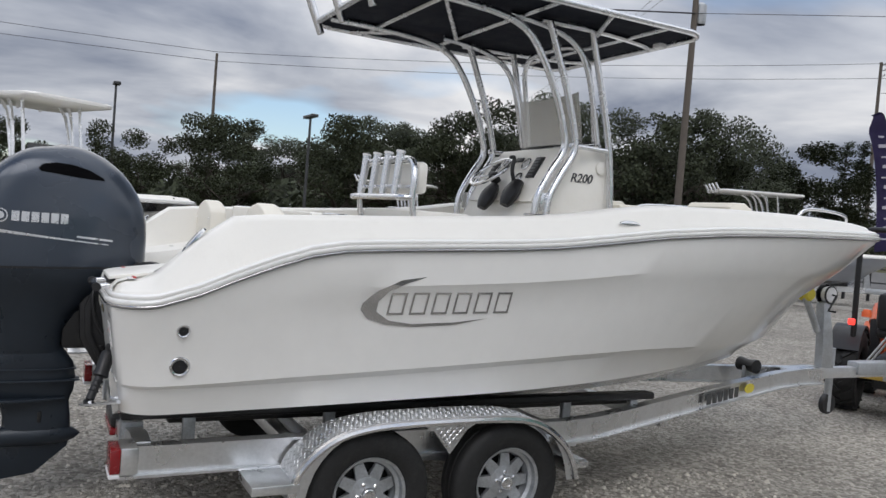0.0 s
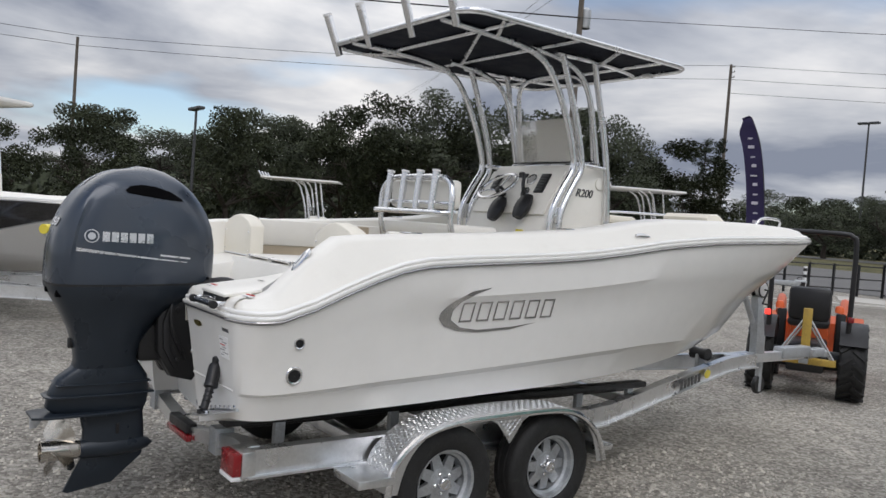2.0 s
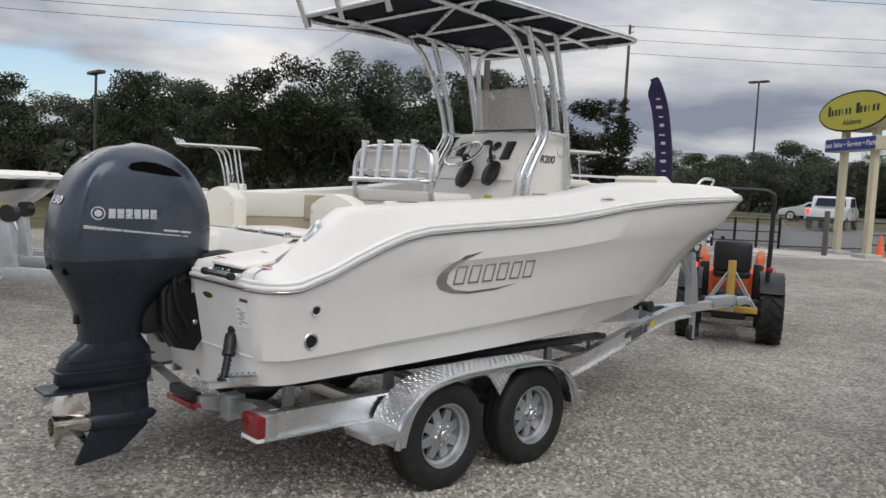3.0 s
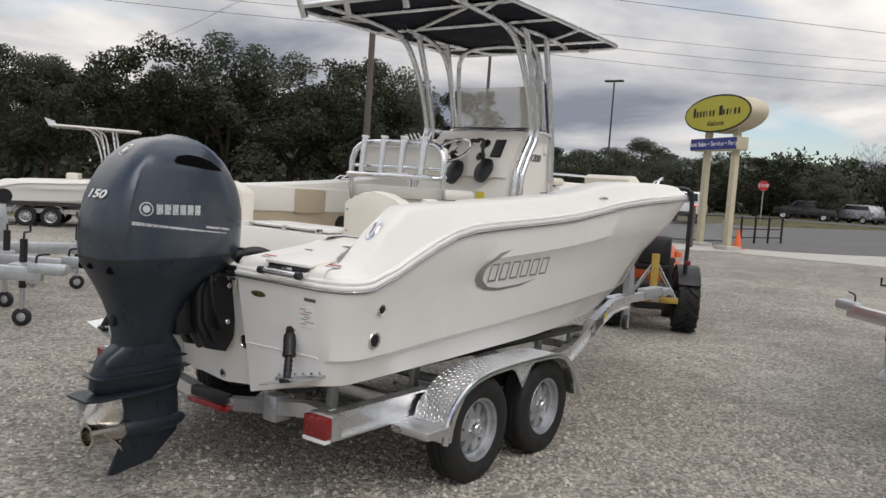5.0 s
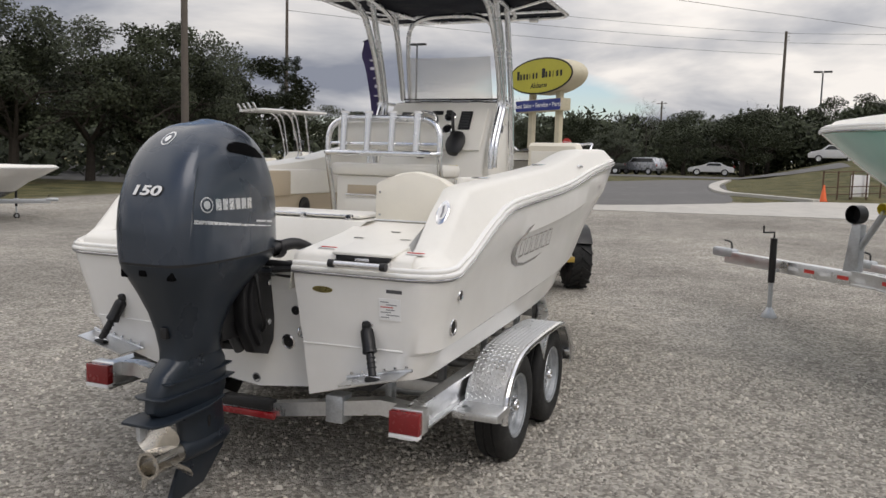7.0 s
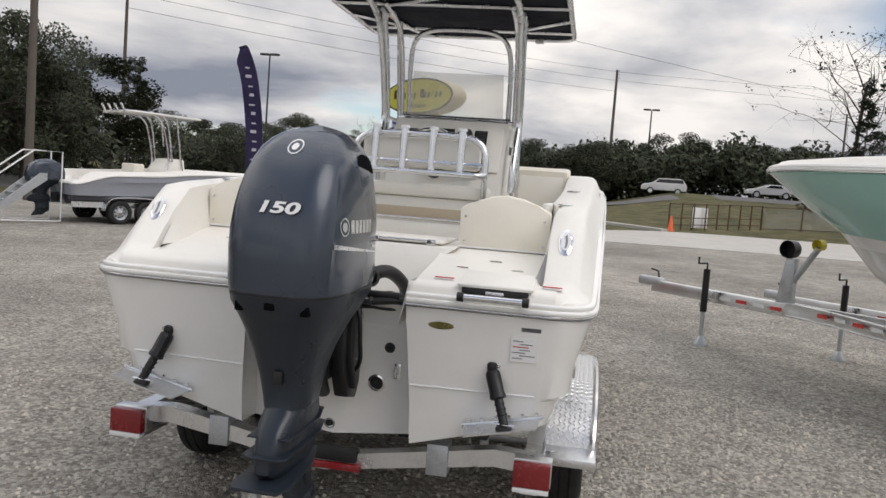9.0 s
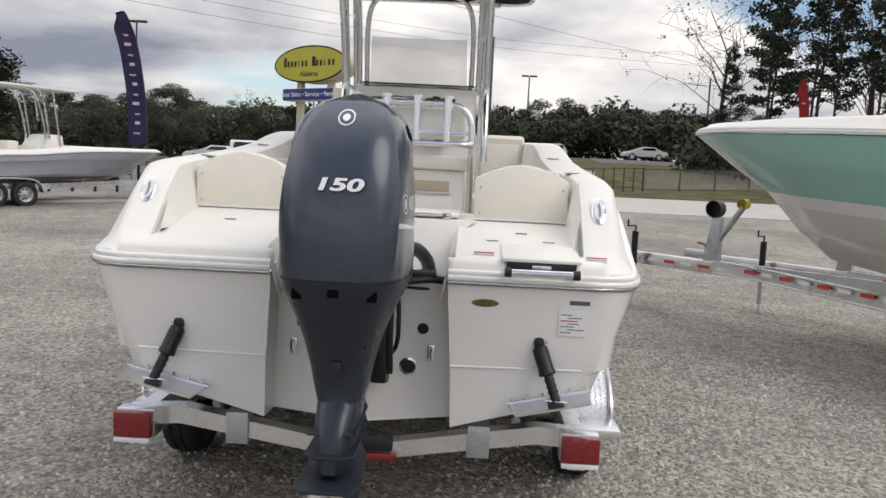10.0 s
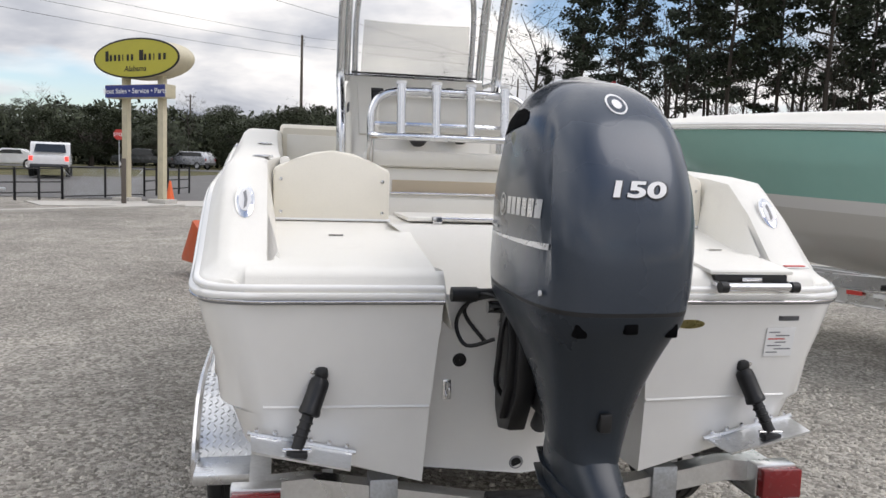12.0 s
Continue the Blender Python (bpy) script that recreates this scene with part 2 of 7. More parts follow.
def prism(outline, lo, hi, axis="y", bm=None, bevel=0.0):
    bm = bm or bmesh.new()
    put = {"y": lambda u, v, w: (u, w, v), "x": lambda u, v, w: (w, u, v), "z": lambda u, v, w: (u, v, w)}[axis]
    a = [bm.verts.new(put(u, v, lo)) for u, v in outline]
    b = [bm.verts.new(put(u, v, hi)) for u, v in outline]
    n = len(a)
    fs = [bm.faces.new(a[::-1]), bm.faces.new(b)]
    for i in range(n):
        bm.faces.new((a[i], a[(i + 1) % n], b[(i + 1) % n], b[i]))
    if bevel:
        es = list({e for f in fs for e in f.edges})
        bmesh.ops.bevel(bm, geom=es, offset=bevel, segments=2, profile=0.5, affect="EDGES")
    return bm


def lerp_table(x, table):
    if x <= table[0][0]:
        return table[0][1]
    for (a, u), (b, v) in zip(table, table[1:]):
        if x <= b:
            t = (x - a) / (b - a)
            return u + (v - u) * t
    return table[-1][1]


def smooth_table(table, lo, hi, n=160, passes=5):
    """A table sampled finely and smoothed, so that a profile has no corners."""
    xs = [lo + (hi - lo) * i / n for i in range(n + 1)]
    ys = [lerp_table(x, table) for x in xs]
    for _ in range(passes):
        ys = [ys[0]] + [(ys[i - 1] + 2 * ys[i] + ys[i + 1]) / 4 for i in range(1, n)] + [ys[-1]]
    return list(zip(xs, ys))


def laid(bm, onto, way, gap=0.003):
    """Presses a flat mark along way onto the surface of the mesh onto."""
    from_mesh = bmesh.new(); from_mesh.from_mesh(onto)
    tree = BVHTree.FromBMesh(from_mesh)
    for v in bm.verts:
        p, nrm, _, _ = tree.ray_cast(v.co - Vector(way) * 0.6, Vector(way), 1.2)
        if p:
            v.co = p - Vector(way) * gap
    from_mesh.free()
    return bm


def patch(outline, m, step=0.02, bm=None):
    """A flat mark of that outline in the plane of m (x right, y up), cut finely enough to be pressed onto a curve."""
    bm2 = bmesh.new()
    bm2.faces.new([bm2.verts.new((u, v, 0)) for u, v in outline])
    us, vs = [u for u, v in outline], [v for u, v in outline]
    for k, lo, hi in ((0, min(us), max(us)), (1, min(vs), max(vs))):
        c = lo + step
        while c < hi:
            co = [0, 0, 0]; no = [0, 0, 0]; co[k] = c; no[k] = 1
            bmesh.ops.bisect_plane(bm2, geom=bm2.verts[:] + bm2.edges[:] + bm2.faces[:], plane_co=co, plane_no=no)
            c += step
    bmesh.ops.transform(bm2, matrix=m, verts=bm2.verts)
    if bm is None:
        return bm2
    tmp = bpy.data.meshes.new("tmp"); bm2.to_mesh(tmp); bm2.free(); bm.from_mesh(tmp); bpy.data.meshes.remove(tmp)
    return bm


def writing(words, size, m, depth=0.0, shear=0.0, bold=0.012):
    """The words as a mesh, in the plane of m, centred."""
    cu = bpy.data.curves.new("words", "FONT")
    cu.body, cu.size, cu.align_x, cu.align_y, cu.extrude, cu.shear, cu.offset = words, size, "CENTER", "CENTER", depth, shear, size * bold
    ob = bpy.data.objects.new("words", cu)
    scene.collection.objects.link(ob)
    me = bpy.data.meshes.new_from_object(ob.evaluated_get(bpy.context.evaluated_depsgraph_get()))
    bm = bmesh.new(); bm.from_mesh(me)
    bmesh.ops.transform(bm, matrix=m, verts=bm.verts)
    bpy.data.objects.remove(ob); bpy.data.meshes.remove(me); bpy.data.curves.remove(cu)
    return bm


def plane(origin, right, up):
    r, u = Vector(right).normalized(), Vector(up).normalized()
    n = r.cross(u).normalized()
    u = n.cross(r)
    return Matrix.Translation(origin) @ Matrix((r, u, n)).transposed().to_4x4()


def oval(w, h, n=28, cx=0, cy=0):
    return [(cx + w * math.cos(2 * math.pi * i / n), cy + h * math.sin(2 * math.pi * i / n)) for i in range(n)]


def ringed(p, axis, R, r, seg=24, bm=None):
    """A torus of radius R about axis at p."""
    q = Vector(axis).to_track_quat("Z", "Y").to_matrix().to_4x4()
    return tube([Matrix.Translation(p) @ q @ Vector((R * math.cos(a), R * math.sin(a), 0)) for a in [2 * math.pi * i / seg for i in range(seg)]], r, 8, bm, 0, True)


# ---- ground ----
def land(x, y):
    """Height of the ground: level round the boat, rising gently ahead of it."""
    h = 0.022 * max(0, x - 11) - 0.012 * max(0, x - 50)
    return h + 0.05 * max(0, min(x - 40, 40)) * min(1, max(0, (-y - 1) / 9))


# ---- the boat: hull ----
RUB_Z = smooth_table([(-0.2, 1.25), (0.02, 1.25), (0.14, 1.262), (0.26, 1.31), (0.5, 1.42), (0.77, 1.52), (0.92, 1.55), (1.2, 1.57), (1.86, 1.61), (2.2, 1.638), (2.6, 1.69), (2.95, 1.74), (3.5, 1.79), (4.1, 1.82), (4.7, 1.84), (5.5, 1.86), (6.3, 1.87)], -0.2, 6.3)
SHEER_Z = smooth_table([(-0.2, 1.365), (0.06, 1.37), (0.12, 1.40), (0.25, 1.55), (0.37, 1.67), (0.44, 1.70), (0.92, 1.73), (1.55, 1.77), (2.1, 1.815), (2.4, 1.85), (2.7, 1.905), (3.05, 1.95), (3.6, 1.972), (4.2, 1.985), (5.0, 1.985), (6.3, 1.96)], -0.2, 6.3, passes=3)
TIP = 6.2


def rub_half(x):
    if x < 3:
        return 1.185 + 0.035 * min(1, max(0, x) / 2.5)
    s = min(1, (x - 3) / (TIP - 3))
    return 1.22 * math.sqrt(max(0, 1 - s ** 2.33))


def transom_x(z):
    return -0.085 + (1.25 - z) * 0.155


def corner(x, x0, r=0.20, depth=0.15):
    s = min(1, max(0, (x - x0) / r))
    return depth * (1 - math.sqrt(max(0, 1 - (1 - s) ** 2)))


# rows of the bottom and topsides: widest half-breadth, where it meets the stem, taper start, two exponents, heights along x
ROWS_HULL = [
    (0.41, 4.93, 2.2, 1.7, 0.9, [(0, 0.60), (2.5, 0.615), (3.6, 0.66), (4.4, 0.73), (4.93, 0.80)]),
    (1.03, 5.15, 1.8, 2.3, 0.85, [(0, 0.74), (1, 0.765), (2, 0.80), (2.8, 0.84), (4, 0.915), (5.15, 0.975)]),
    (1.075, 5.20, 1.9, 2.4, 0.80, [(0, 0.87), (0.43, 0.88), (1, 0.905), (1.63, 0.94), (2.37, 0.985), (3, 1.01), (4.2, 1.0), (5.2, 1.0)]),
]
PARA = list(np.concatenate([0.03 * np.linspace(0, 1, 11)[:-1] ** 1.6, 0.03 + 0.97 * np.sin(np.pi / 2 * np.linspace(0, 1, 58))]))


def hull_row(k):
    """Points of one row from the transom to the stem; k runs from the bottom rows (0 to 2) to the rub rail (5)."""
    pts = []
    for s in PARA:
        if k <= 2:
            B, xe, x0, p, q, zt = ROWS_HULL[k]
            xa = transom_x(zt[0][1])
            x = xa + (xe - xa) * s
            b = B * max(0, 1 - max(0, (x - x0) / (xe - x0)) ** p) ** q
            z = lerp_table(x, SMOOTH_ROWS[k])
            b -= corner(x, xa) if k else 0
        else:
            f = {3: 0.42, 4: 0.66, 5: 1.0}[k]
            xe = {3: 5.53, 4: 5.83, 5: TIP}[k]
            xa = transom_x({3: 1.03, 4: 1.13, 5: 1.25}[k])
            x = xa + (xe - xa) * s
            u = (x - xa) / (xe - xa)
            xr = xa + (TIP - xa) * u
            z_low = lerp_table(min(x, 5.2), SMOOTH_ROWS[2])
            zr = lerp_table(x if k < 5 else x, RUB_Z)
            z = z_low + (zr - z_low) * f
            if k == 5:
                b = rub_half(x)
            else:
                q = {3: 0.70, 4: 0.60}[k]
                B = {3: 1.125, 4: 1.152}[k] + 0.035 * min(1, max(0, x) / 2.5)
                x0 = {3: 2.3, 4: 2.7}[k]
                b = B * max(0, 1 - max(0, (x - x0) / (xe - x0)) ** 2.35) ** q
            b -= corner(x, xa)
        pts.append((x, max(b, 0.0), z))
    return pts


SMOOTH_ROWS = [smooth_table(r[5], -0.2, 5.3) for r in ROWS_HULL]
hull_rows = [hull_row(k) for k in range(6)]
# a styling crease: the strip between two rows is set slightly in
crease = []
for (x, b, z), (x2, b2, z2) in zip(hull_rows[4], hull_rows[5]):
    w = min(1, max(0, (x - 0.55) / 0.5)) * (1 - 0.55 * min(1, max(0, (x - 2.6) / 2.4))) * (1 - min(1, max(0, (x - 5.0) / 0.7)))
    crease.append((x + (x2 - x) * 0.22, b + (b2 - b) * 0.22 + 0.024 * w * min(1, b * 3), z + (z2 - z) * 0.22))
ledge = []
for (x, b, z), (x2, b2, z2) in zip(hull_rows[2], hull_rows[3]):
    ledge.append((x + (x2 - x) * 0.13, max(0, b + (b2 - b) * 0.13 + 0.030 * min(1, b * 3.5)), z + (z2 - z) * 0.13))


def hull_mesh():
    bm = bmesh.new()
    keel = [(0.16 + (4.86 - 0.16) * s, 0.0, 0) for s in PARA]
    keel_z = smooth_table([(0, 0.555), (2.8, 0.565), (3.6, 0.61), (4.3, 0.69), (4.86, 0.78)], -0.2, 5)
    keel = [(x, 0.0, lerp_table(x, keel_z)) for x, _, _ in keel]
    first = [(max(0.16, x), b, z) for x, b, z in hull_rows[0]]
    grid = [hull_rows[0], hull_rows[1], hull_rows[2], ledge, hull_rows[3], hull_rows[4], crease, hull_rows[5]]
    for side in (-1, 1):
        def put(row):
            return [bm.verts.new((x, side * b, z)) for x, b, z in row]
        rows = [put(r) for r in grid]
        for a, b in zip(rows, rows[1:]):
            for i in range(len(a) - 1):
                bm.faces.new((a[i], a[i + 1], b[i + 1], b[i]))
        k, f = put(keel), put(first)
        for i in range(len(k) - 1):
            bm.faces.new((k[i], k[i + 1], f[i + 1], f[i]))
        # stem closing strip for the rows' ends is left to the welded middle line
        # pod face of the transom, and the wall of the engine notch
        inner = [bm.verts.new((transom_x(z), side * y, z)) for y, z in ((0.41, 0.60), (0.405, 0.76), (0.40, 0.885), (0.395, 0.93), (0.388, 1.04), (0.382, 1.13), (0.378, 1.16), (0.374, 1.26))]
        for i in range(1, 7):
            bm.faces.new((rows[i][0], rows[i + 1][0], inner[i + 1], inner[i]))
        bm.faces.new((rows[0][0], rows[1][0], inner[1]))
        back = [bm.verts.new((transom_x(v.co.z) + 0.15, v.co.y * 0.98, v.co.z)) for v in inner]
        for i in range(7):
            bm.faces.new((inner[i], inner[i + 1], back[i + 1], back[i]))
        mid = [bm.verts.new((transom_x(v.co.z) + 0.15, 0, v.co.z if i else 0.556)) for i, v in enumerate(back)]
        for i in range(7):
            bm.faces.new((back[i], back[i + 1], mid[i + 1], mid[i]))
    bmesh.ops.remove_doubles(bm, verts=bm.verts, dist=0.002)
    return bm


boat = thing("centre_console_boat", "white fibreglass centre console fishing boat on a silver trailer", "boat")
hull = part("hull", hull_mesh(), GELCOAT, boat, "glossy white gelcoat hull", 28)


def rail_ring(off_b, off_z):
    """Points at the rub rail all round: starboard notch corner, stern, side, bow and back."""
    half = []
    xa = transom_x(1.25)
    for y in (0.374, 0.6, 0.85, 0.96, 1.01):
        half.append((xa - off_b, y, 1.25 + off_z))
    for x, b, z in hull_rows[5][1:]:
        nx = 0.0 if x < 3 else min(1.0, ((x - 3) / 3.2) ** 3)
        half.append((x + off_b * nx, max(0, b + off_b * (1 - 0.55 * nx)) if b > 0.02 else 0.0, z + off_z))
    return half


def strip(profile):
    """Sweeps a profile (outwards, upwards) along the rail, both sides in one sheet."""
    bm = bmesh.new()
    for side in (-1, 1):
        rows = [[bm.verts.new((x, side * y, z)) for x, y, z in rail_ring(ob_, oz_)] for ob_, oz_ in profile]
        for a, b in zip(rows, rows[1:]):
            for i in range(len(a) - 1):
                bm.faces.new((a[i], a[i + 1], b[i + 1], b[i]))
    bmesh.ops.remove_doubles(bm, verts=bm.verts, dist=0.0015)
    return bm


part("rub_rail_base", strip([(-0.004, -0.001), (0.010, -0.001), (0.012, 0.002), (0.012, 0.006), (-0.004, 0.006)]), GREYMARK, boat, "thin dark rub rail lip", 60)
part("rub_rail_insert", strip([(0.010, 0.006), (0.021, 0.007), (0.023, 0.011), (0.021, 0.015), (0.008, 0.016)]), CHROME, boat, "bright steel rub rail strip", 60)
part("rub_rail", strip([(0.0, 0.016), (0.020, 0.017), (0.025, 0.026), (0.022, 0.036), (0.004, 0.040), (0.010, 0.046), (0.012, 0.054), (0.004, 0.062), (-0.012, 0.064)]), GELCOAT, boat, "white moulded rub rail", 60)

# gunwale, coaming and decks
def cap_rows():
    half = []
    for i, (x, b, z) in enumerate(hull_rows[5]):
        zs = max(lerp_table(x, SHEER_Z), z + 0.115)
        if x < 0.04:
            zs = min(zs, lerp_table(x, [(-0.1, 1.285), (-0.085, 1.30), (-0.076, 1.328), (-0.055, 1.352), (-0.02, 1.362), (0.04, 1.37)]))
        fwd = min(1, max(0, (x - 4.6) / 1.6))
        wide = 0.15 + 0.06 * min(1, max(0, (x - 0.85) / 0.4)) + 0.22 * fwd
        sl = 0.085 if b > 0.2 else 0.3 * b
        bo = max(0.0, b - sl)
        bi = max(0.0, bo - wide)
        pull = 0.10 * fwd ** 2
        low = 1.02 if x > 0.80 else 1.365 + 0.12 * max(0, x)
        low = low if x < 3.5 else 1.45 + (zs - 0.10 - 1.45) * min(1, max(0, (x - 4.5) / 0.8))
        if zs - low < 0.05 and x < 0.78:
            low = zs - 0.004
        half.append([(x, b + 0.004, z + 0.028), (x - pull * 0.1, b - 0.006, z + 0.06), (x - pull * 0.2, b - 0.022, z + 0.075), (x - pull * 0.5, bo + 0.02, zs - 0.03), (x - pull * 0.6, bo - 0.005, zs - 0.006), (x - pull * 0.7, bo - 0.035, zs),
                     (x - pull, max(0, bi + 0.03), zs - 0.002), (x - pull, max(0, bi + 0.005), zs - 0.014), (x - pull, bi, zs - 0.05), (x - pull * 1.1, max(0, bi - 0.035), low)])
        half[-1] = [(px_, py_, min(pz_, zs)) for px_, py_, pz_ in half[-1]]
    return half


caps = cap_rows()
bm = bmesh.new()
for side in (-1, 1):
    rows = [[bm.verts.new((x, side * y, z)) for x, y, z in r] for r in caps]
    for a, b in zip(rows, rows[1:]):
        for i in range(len(a) - 1):
            bm.faces.new((a[i], a[i + 1], b[i + 1], b[i]))
bmesh.ops.remove_doubles(bm, verts=bm.verts, dist=0.002)
gunwale = part("gunwale", bm, DECK, boat, "smooth off-white moulded gunwale", 50)

# swim platform: rounded stern lip, flat tops either side of the engine well
def platform_z(x):
    return 1.372 + 0.13 * max(0, x)


for side in (-1, 1):
    bm = bmesh.new()
    ys = [0.372, 0.40, 0.46, 0.6, 0.8, 0.92, 0.99, 1.02]
    lip = [(-0.088, 1.272), (-0.094, 1.295), (-0.080, 1.312), (-0.076, 1.335), (-0.055, 1.358), (-0.02, 1.368), (0.05, 1.378), (0.2, 1.398), (0.36, 1.42), (0.5, 1.45), (0.64, 1.475)]
    rows = []
    for x, z in lip:
        row = []
        for y in ys:
            dip = 0.05 if y < 0.39 and x > -0.05 else 0.0
            lim = 0.93 if x > 0.02 else 1.03
            row.append(bm.verts.new((x, side * min(y, lim), z - dip)))
        rows.append(row)
    for a, b in zip(rows, rows[1:]):
        for i in range(len(a) - 1):
            bm.faces.new((a[i], a[i + 1], b[i + 1], b[i]))
    # wall of the engine well
    low = [bm.verts.new((max(x, -0.075), side * 0.34, 1.16)) for x, z in lip]
    for i in range(len(lip) - 1):
        bm.faces.new((rows[i][0], rows[i + 1][0], low[i + 1], low[i]))
    part("swim_platform", bm, DECK, boat, "off-white moulded swim platform", 45)
bm = bmesh.new()
loft([[(0.10, -0.39, 1.13), (0.10, 0.39, 1.13)], [(0.115, -0.39, 1.155), (0.115, 0.39, 1.155)], [(0.16, -0.38, 1.165), (0.16, 0.38, 1.165)], [(0.34, -0.37, 1.175), (0.34, 0.37, 1.175)], [(0.40, -0.37, 1.2), (0.40, 0.37, 1.2)], [(0.47, -0.4, 1.42), (0.47, 0.4, 1.42)], [(0.50, -0.48, 1.475), (0.50, 0.48, 1.475)], [(0.98, -0.48, 1.485), (0.98, 0.48, 1.485)], [(1.0, -0.48, 1.47), (1.0, 0.48, 1.47)], [(1.0, -0.48, 1.0), (1.0, 0.48, 1.0)]], bm, False)
part("engine_well", bm, DECK, boat, "white engine well and bait hatch", 45)
part("transom_cap", box((0.085, -0.385, 1.09), (0.18, 0.385, 1.165), 0.02), GELCOAT, boat)
hatch = part("hatch_lid", box((0.56, -0.40, 1.484), (0.96, 0.40, 1.502), 0.006), DECK, boat)
part("hinge", rod((0.545, -0.36, 1.498), (0.545, 0.30, 1.498), 0.007), CHROME, hatch, "long stainless piano hinge")
for y in (-0.34, -0.04, 0.28):
    part("hinge_leaf", box((0.53, y - 0.02, 1.478), (0.56, y + 0.02, 1.506), 0.003), CHROME, hatch)
part("cockpit_sole", box((0.6, -0.90, 0.99), (3.5, 0.90, 1.02)), DECK, boat)
part("foredeck_floor", loft([[(3.5, -0.80, 1.46), (3.5, 0.80, 1.46)], [(4.2, -0.72, 1.46), (4.2, 0.72, 1.46)], [(5.0, -0.38, 1.46), (5.0, 0.38, 1.46)], [(5.5, -0.1, 1.46), (5.5, 0.1, 1.46)]], None, False), DECK, boat)
part("bow_step", box((3.48, -0.80, 1.0), (3.52, 0.80, 1.46)), DECK, boat)
# bow plate that closes the nose behind the rub rail
bm = bmesh.new()
loft([[(x - 0.02, -y, z), (x - 0.02, 0, z + 0.015), (x - 0.02, y, z)] for x, y, z in [(r[5][0], r[5][1], r[5][2] - 0.002) for r in caps if r[5][0] > 5.55]], bm, False)
part("bow_plate", bm, DECK, boat)

# backs of the two folding jump seats
panel = [(-0.235, 0.0), (0.235, 0.0), (0.235, 0.20), (0.225, 0.215), (0.16, 0.245), (0.08, 0.275), (0.0, 0.286), (-0.08, 0.275), (-0.16, 0.245), (-0.225, 0.215), (-0.235, 0.20)]
for y in (0.705, -0.705):
    b = part("jump_seat_back", prism([(y + u, 1.476 + v) for u, v in panel], 0.615, 0.72, "x", bevel=0.012), CREAM, boat, "cream jump seat back with four screws")
    for du in (-0.205, 0.205):
        for dv in (0.035, 0.165):
            part("screw", lathe([(0.001, 0.004), (0.006, 0.003), (0.007, 0)], plane((0.613, y + du, 1.476 + dv), (0, -1, 0), (0, 0, 1)), 10), CHROME, b)
    part("piping", tube([(0.62, y - 0.24, 1.482), (0.62, y + 0.24, 1.482)], 0.006, 8), WHITEMARK, b)

# pads and fittings inside the coaming
part("coaming_pad", box((1.46, 0.862, 1.53), (1.80, 0.90, 1.725), 0.012), TAN, boat, "tan vinyl coaming pad")
part("coaming_bolster", box((0.85, 0.872, 1.54), (3.4, 0.915, 1.735), 0.015), DECK, boat)
part("coaming_bolster", box((0.85, -0.915, 1.54), (3.4, -0.872, 1.735), 0.015), DECK, boat)
sp = part("speaker", lathe([(0.075, 0), (0.075, 0.012), (0.06, 0.018), (0.02, 0.012), (0.001, 0.012)], plane((2.02, 0.885, 1.44), (1, 0, 0), (0, 0, 1)), 24), BLACK, boat, "round black speaker")
# tan sheets paint the shading of the recessed wall below the bolsters
for side in (-1, 1):
    part("side_panel", box((0.85, side * 0.893 - 0.006, 1.2), (3.4, side * 0.893 + 0.006, 1.545)), TAN, boat, "recessed inner side, its shading painted tan")
part("drink_holder", lathe([(0.04, 0), (0.045, 0.01), (0.03, 0.012), (0.001, 0.004)], plane((1.0, 0.9, 1.45), (1, 0, 0), (0, 0, 1)), 20), BLACK, boat)

# raised bow cushions with low rails
for side in (-1, 1):
    y = side * 0.72
    c = part("bow_cushion", prism([(0.0, 1.50), (0.30, 1.50), (0.30, 1.80), (0.25, 1.97), (0.14, 2.035), (0.03, 2.03), (0.0, 2.0)], -0.24, 0.24, "y", bevel=0.03), CREAM, boat, "cream bow seat backrest")
    c.matrix_basis = Matrix.Translation((3.83, side * 0.66, 0)) @ pose(0, 0, 0, 0, 0, side * 6)
    part("seat_panel", box((-0.008, -0.20, 1.60), (0.0, 0.20, 1.95), 0.003), DECK, c)
    part("bow_rail", tube([(4.5, side * 0.88, 1.98), (4.62, side * 0.87, 2.045), (5.2, side * 0.66, 2.06), (5.75, side * 0.36, 2.05), (5.86, side * 0.27, 1.975)], 0.0125, 10), CHROME, boat, "low stainless bow rail")
part("bow_pad", box((3.3, -0.36, 1.9), (3.62, 0.36, 1.97), 0.03), CREAM, boat)

# cleats, badges, vents and through-hull fittings
hull_bm = bmesh.new()
hull_bm.from_mesh(hull.data)
hull_tree = BVHTree.FromBMesh(hull_bm)
def cleat(p, n_out):
    bm = bmesh.new()
    x, y, z = p
    rings = []
    for i in range(13):
        u = -0.075 + 0.15 * i / 12
        w = 0.018 * math.sqrt(max(0, 1 - (u / 0.0755) ** 2)) + 0.001
        rings.append([(x + u, y + n_out * (0.006 + 0.014 * max(0, math.sin(a))), z + w * math.cos(a)) for a in [2 * math.pi * j / 12 for j in range(12)]])
    return loft(rings, bm)


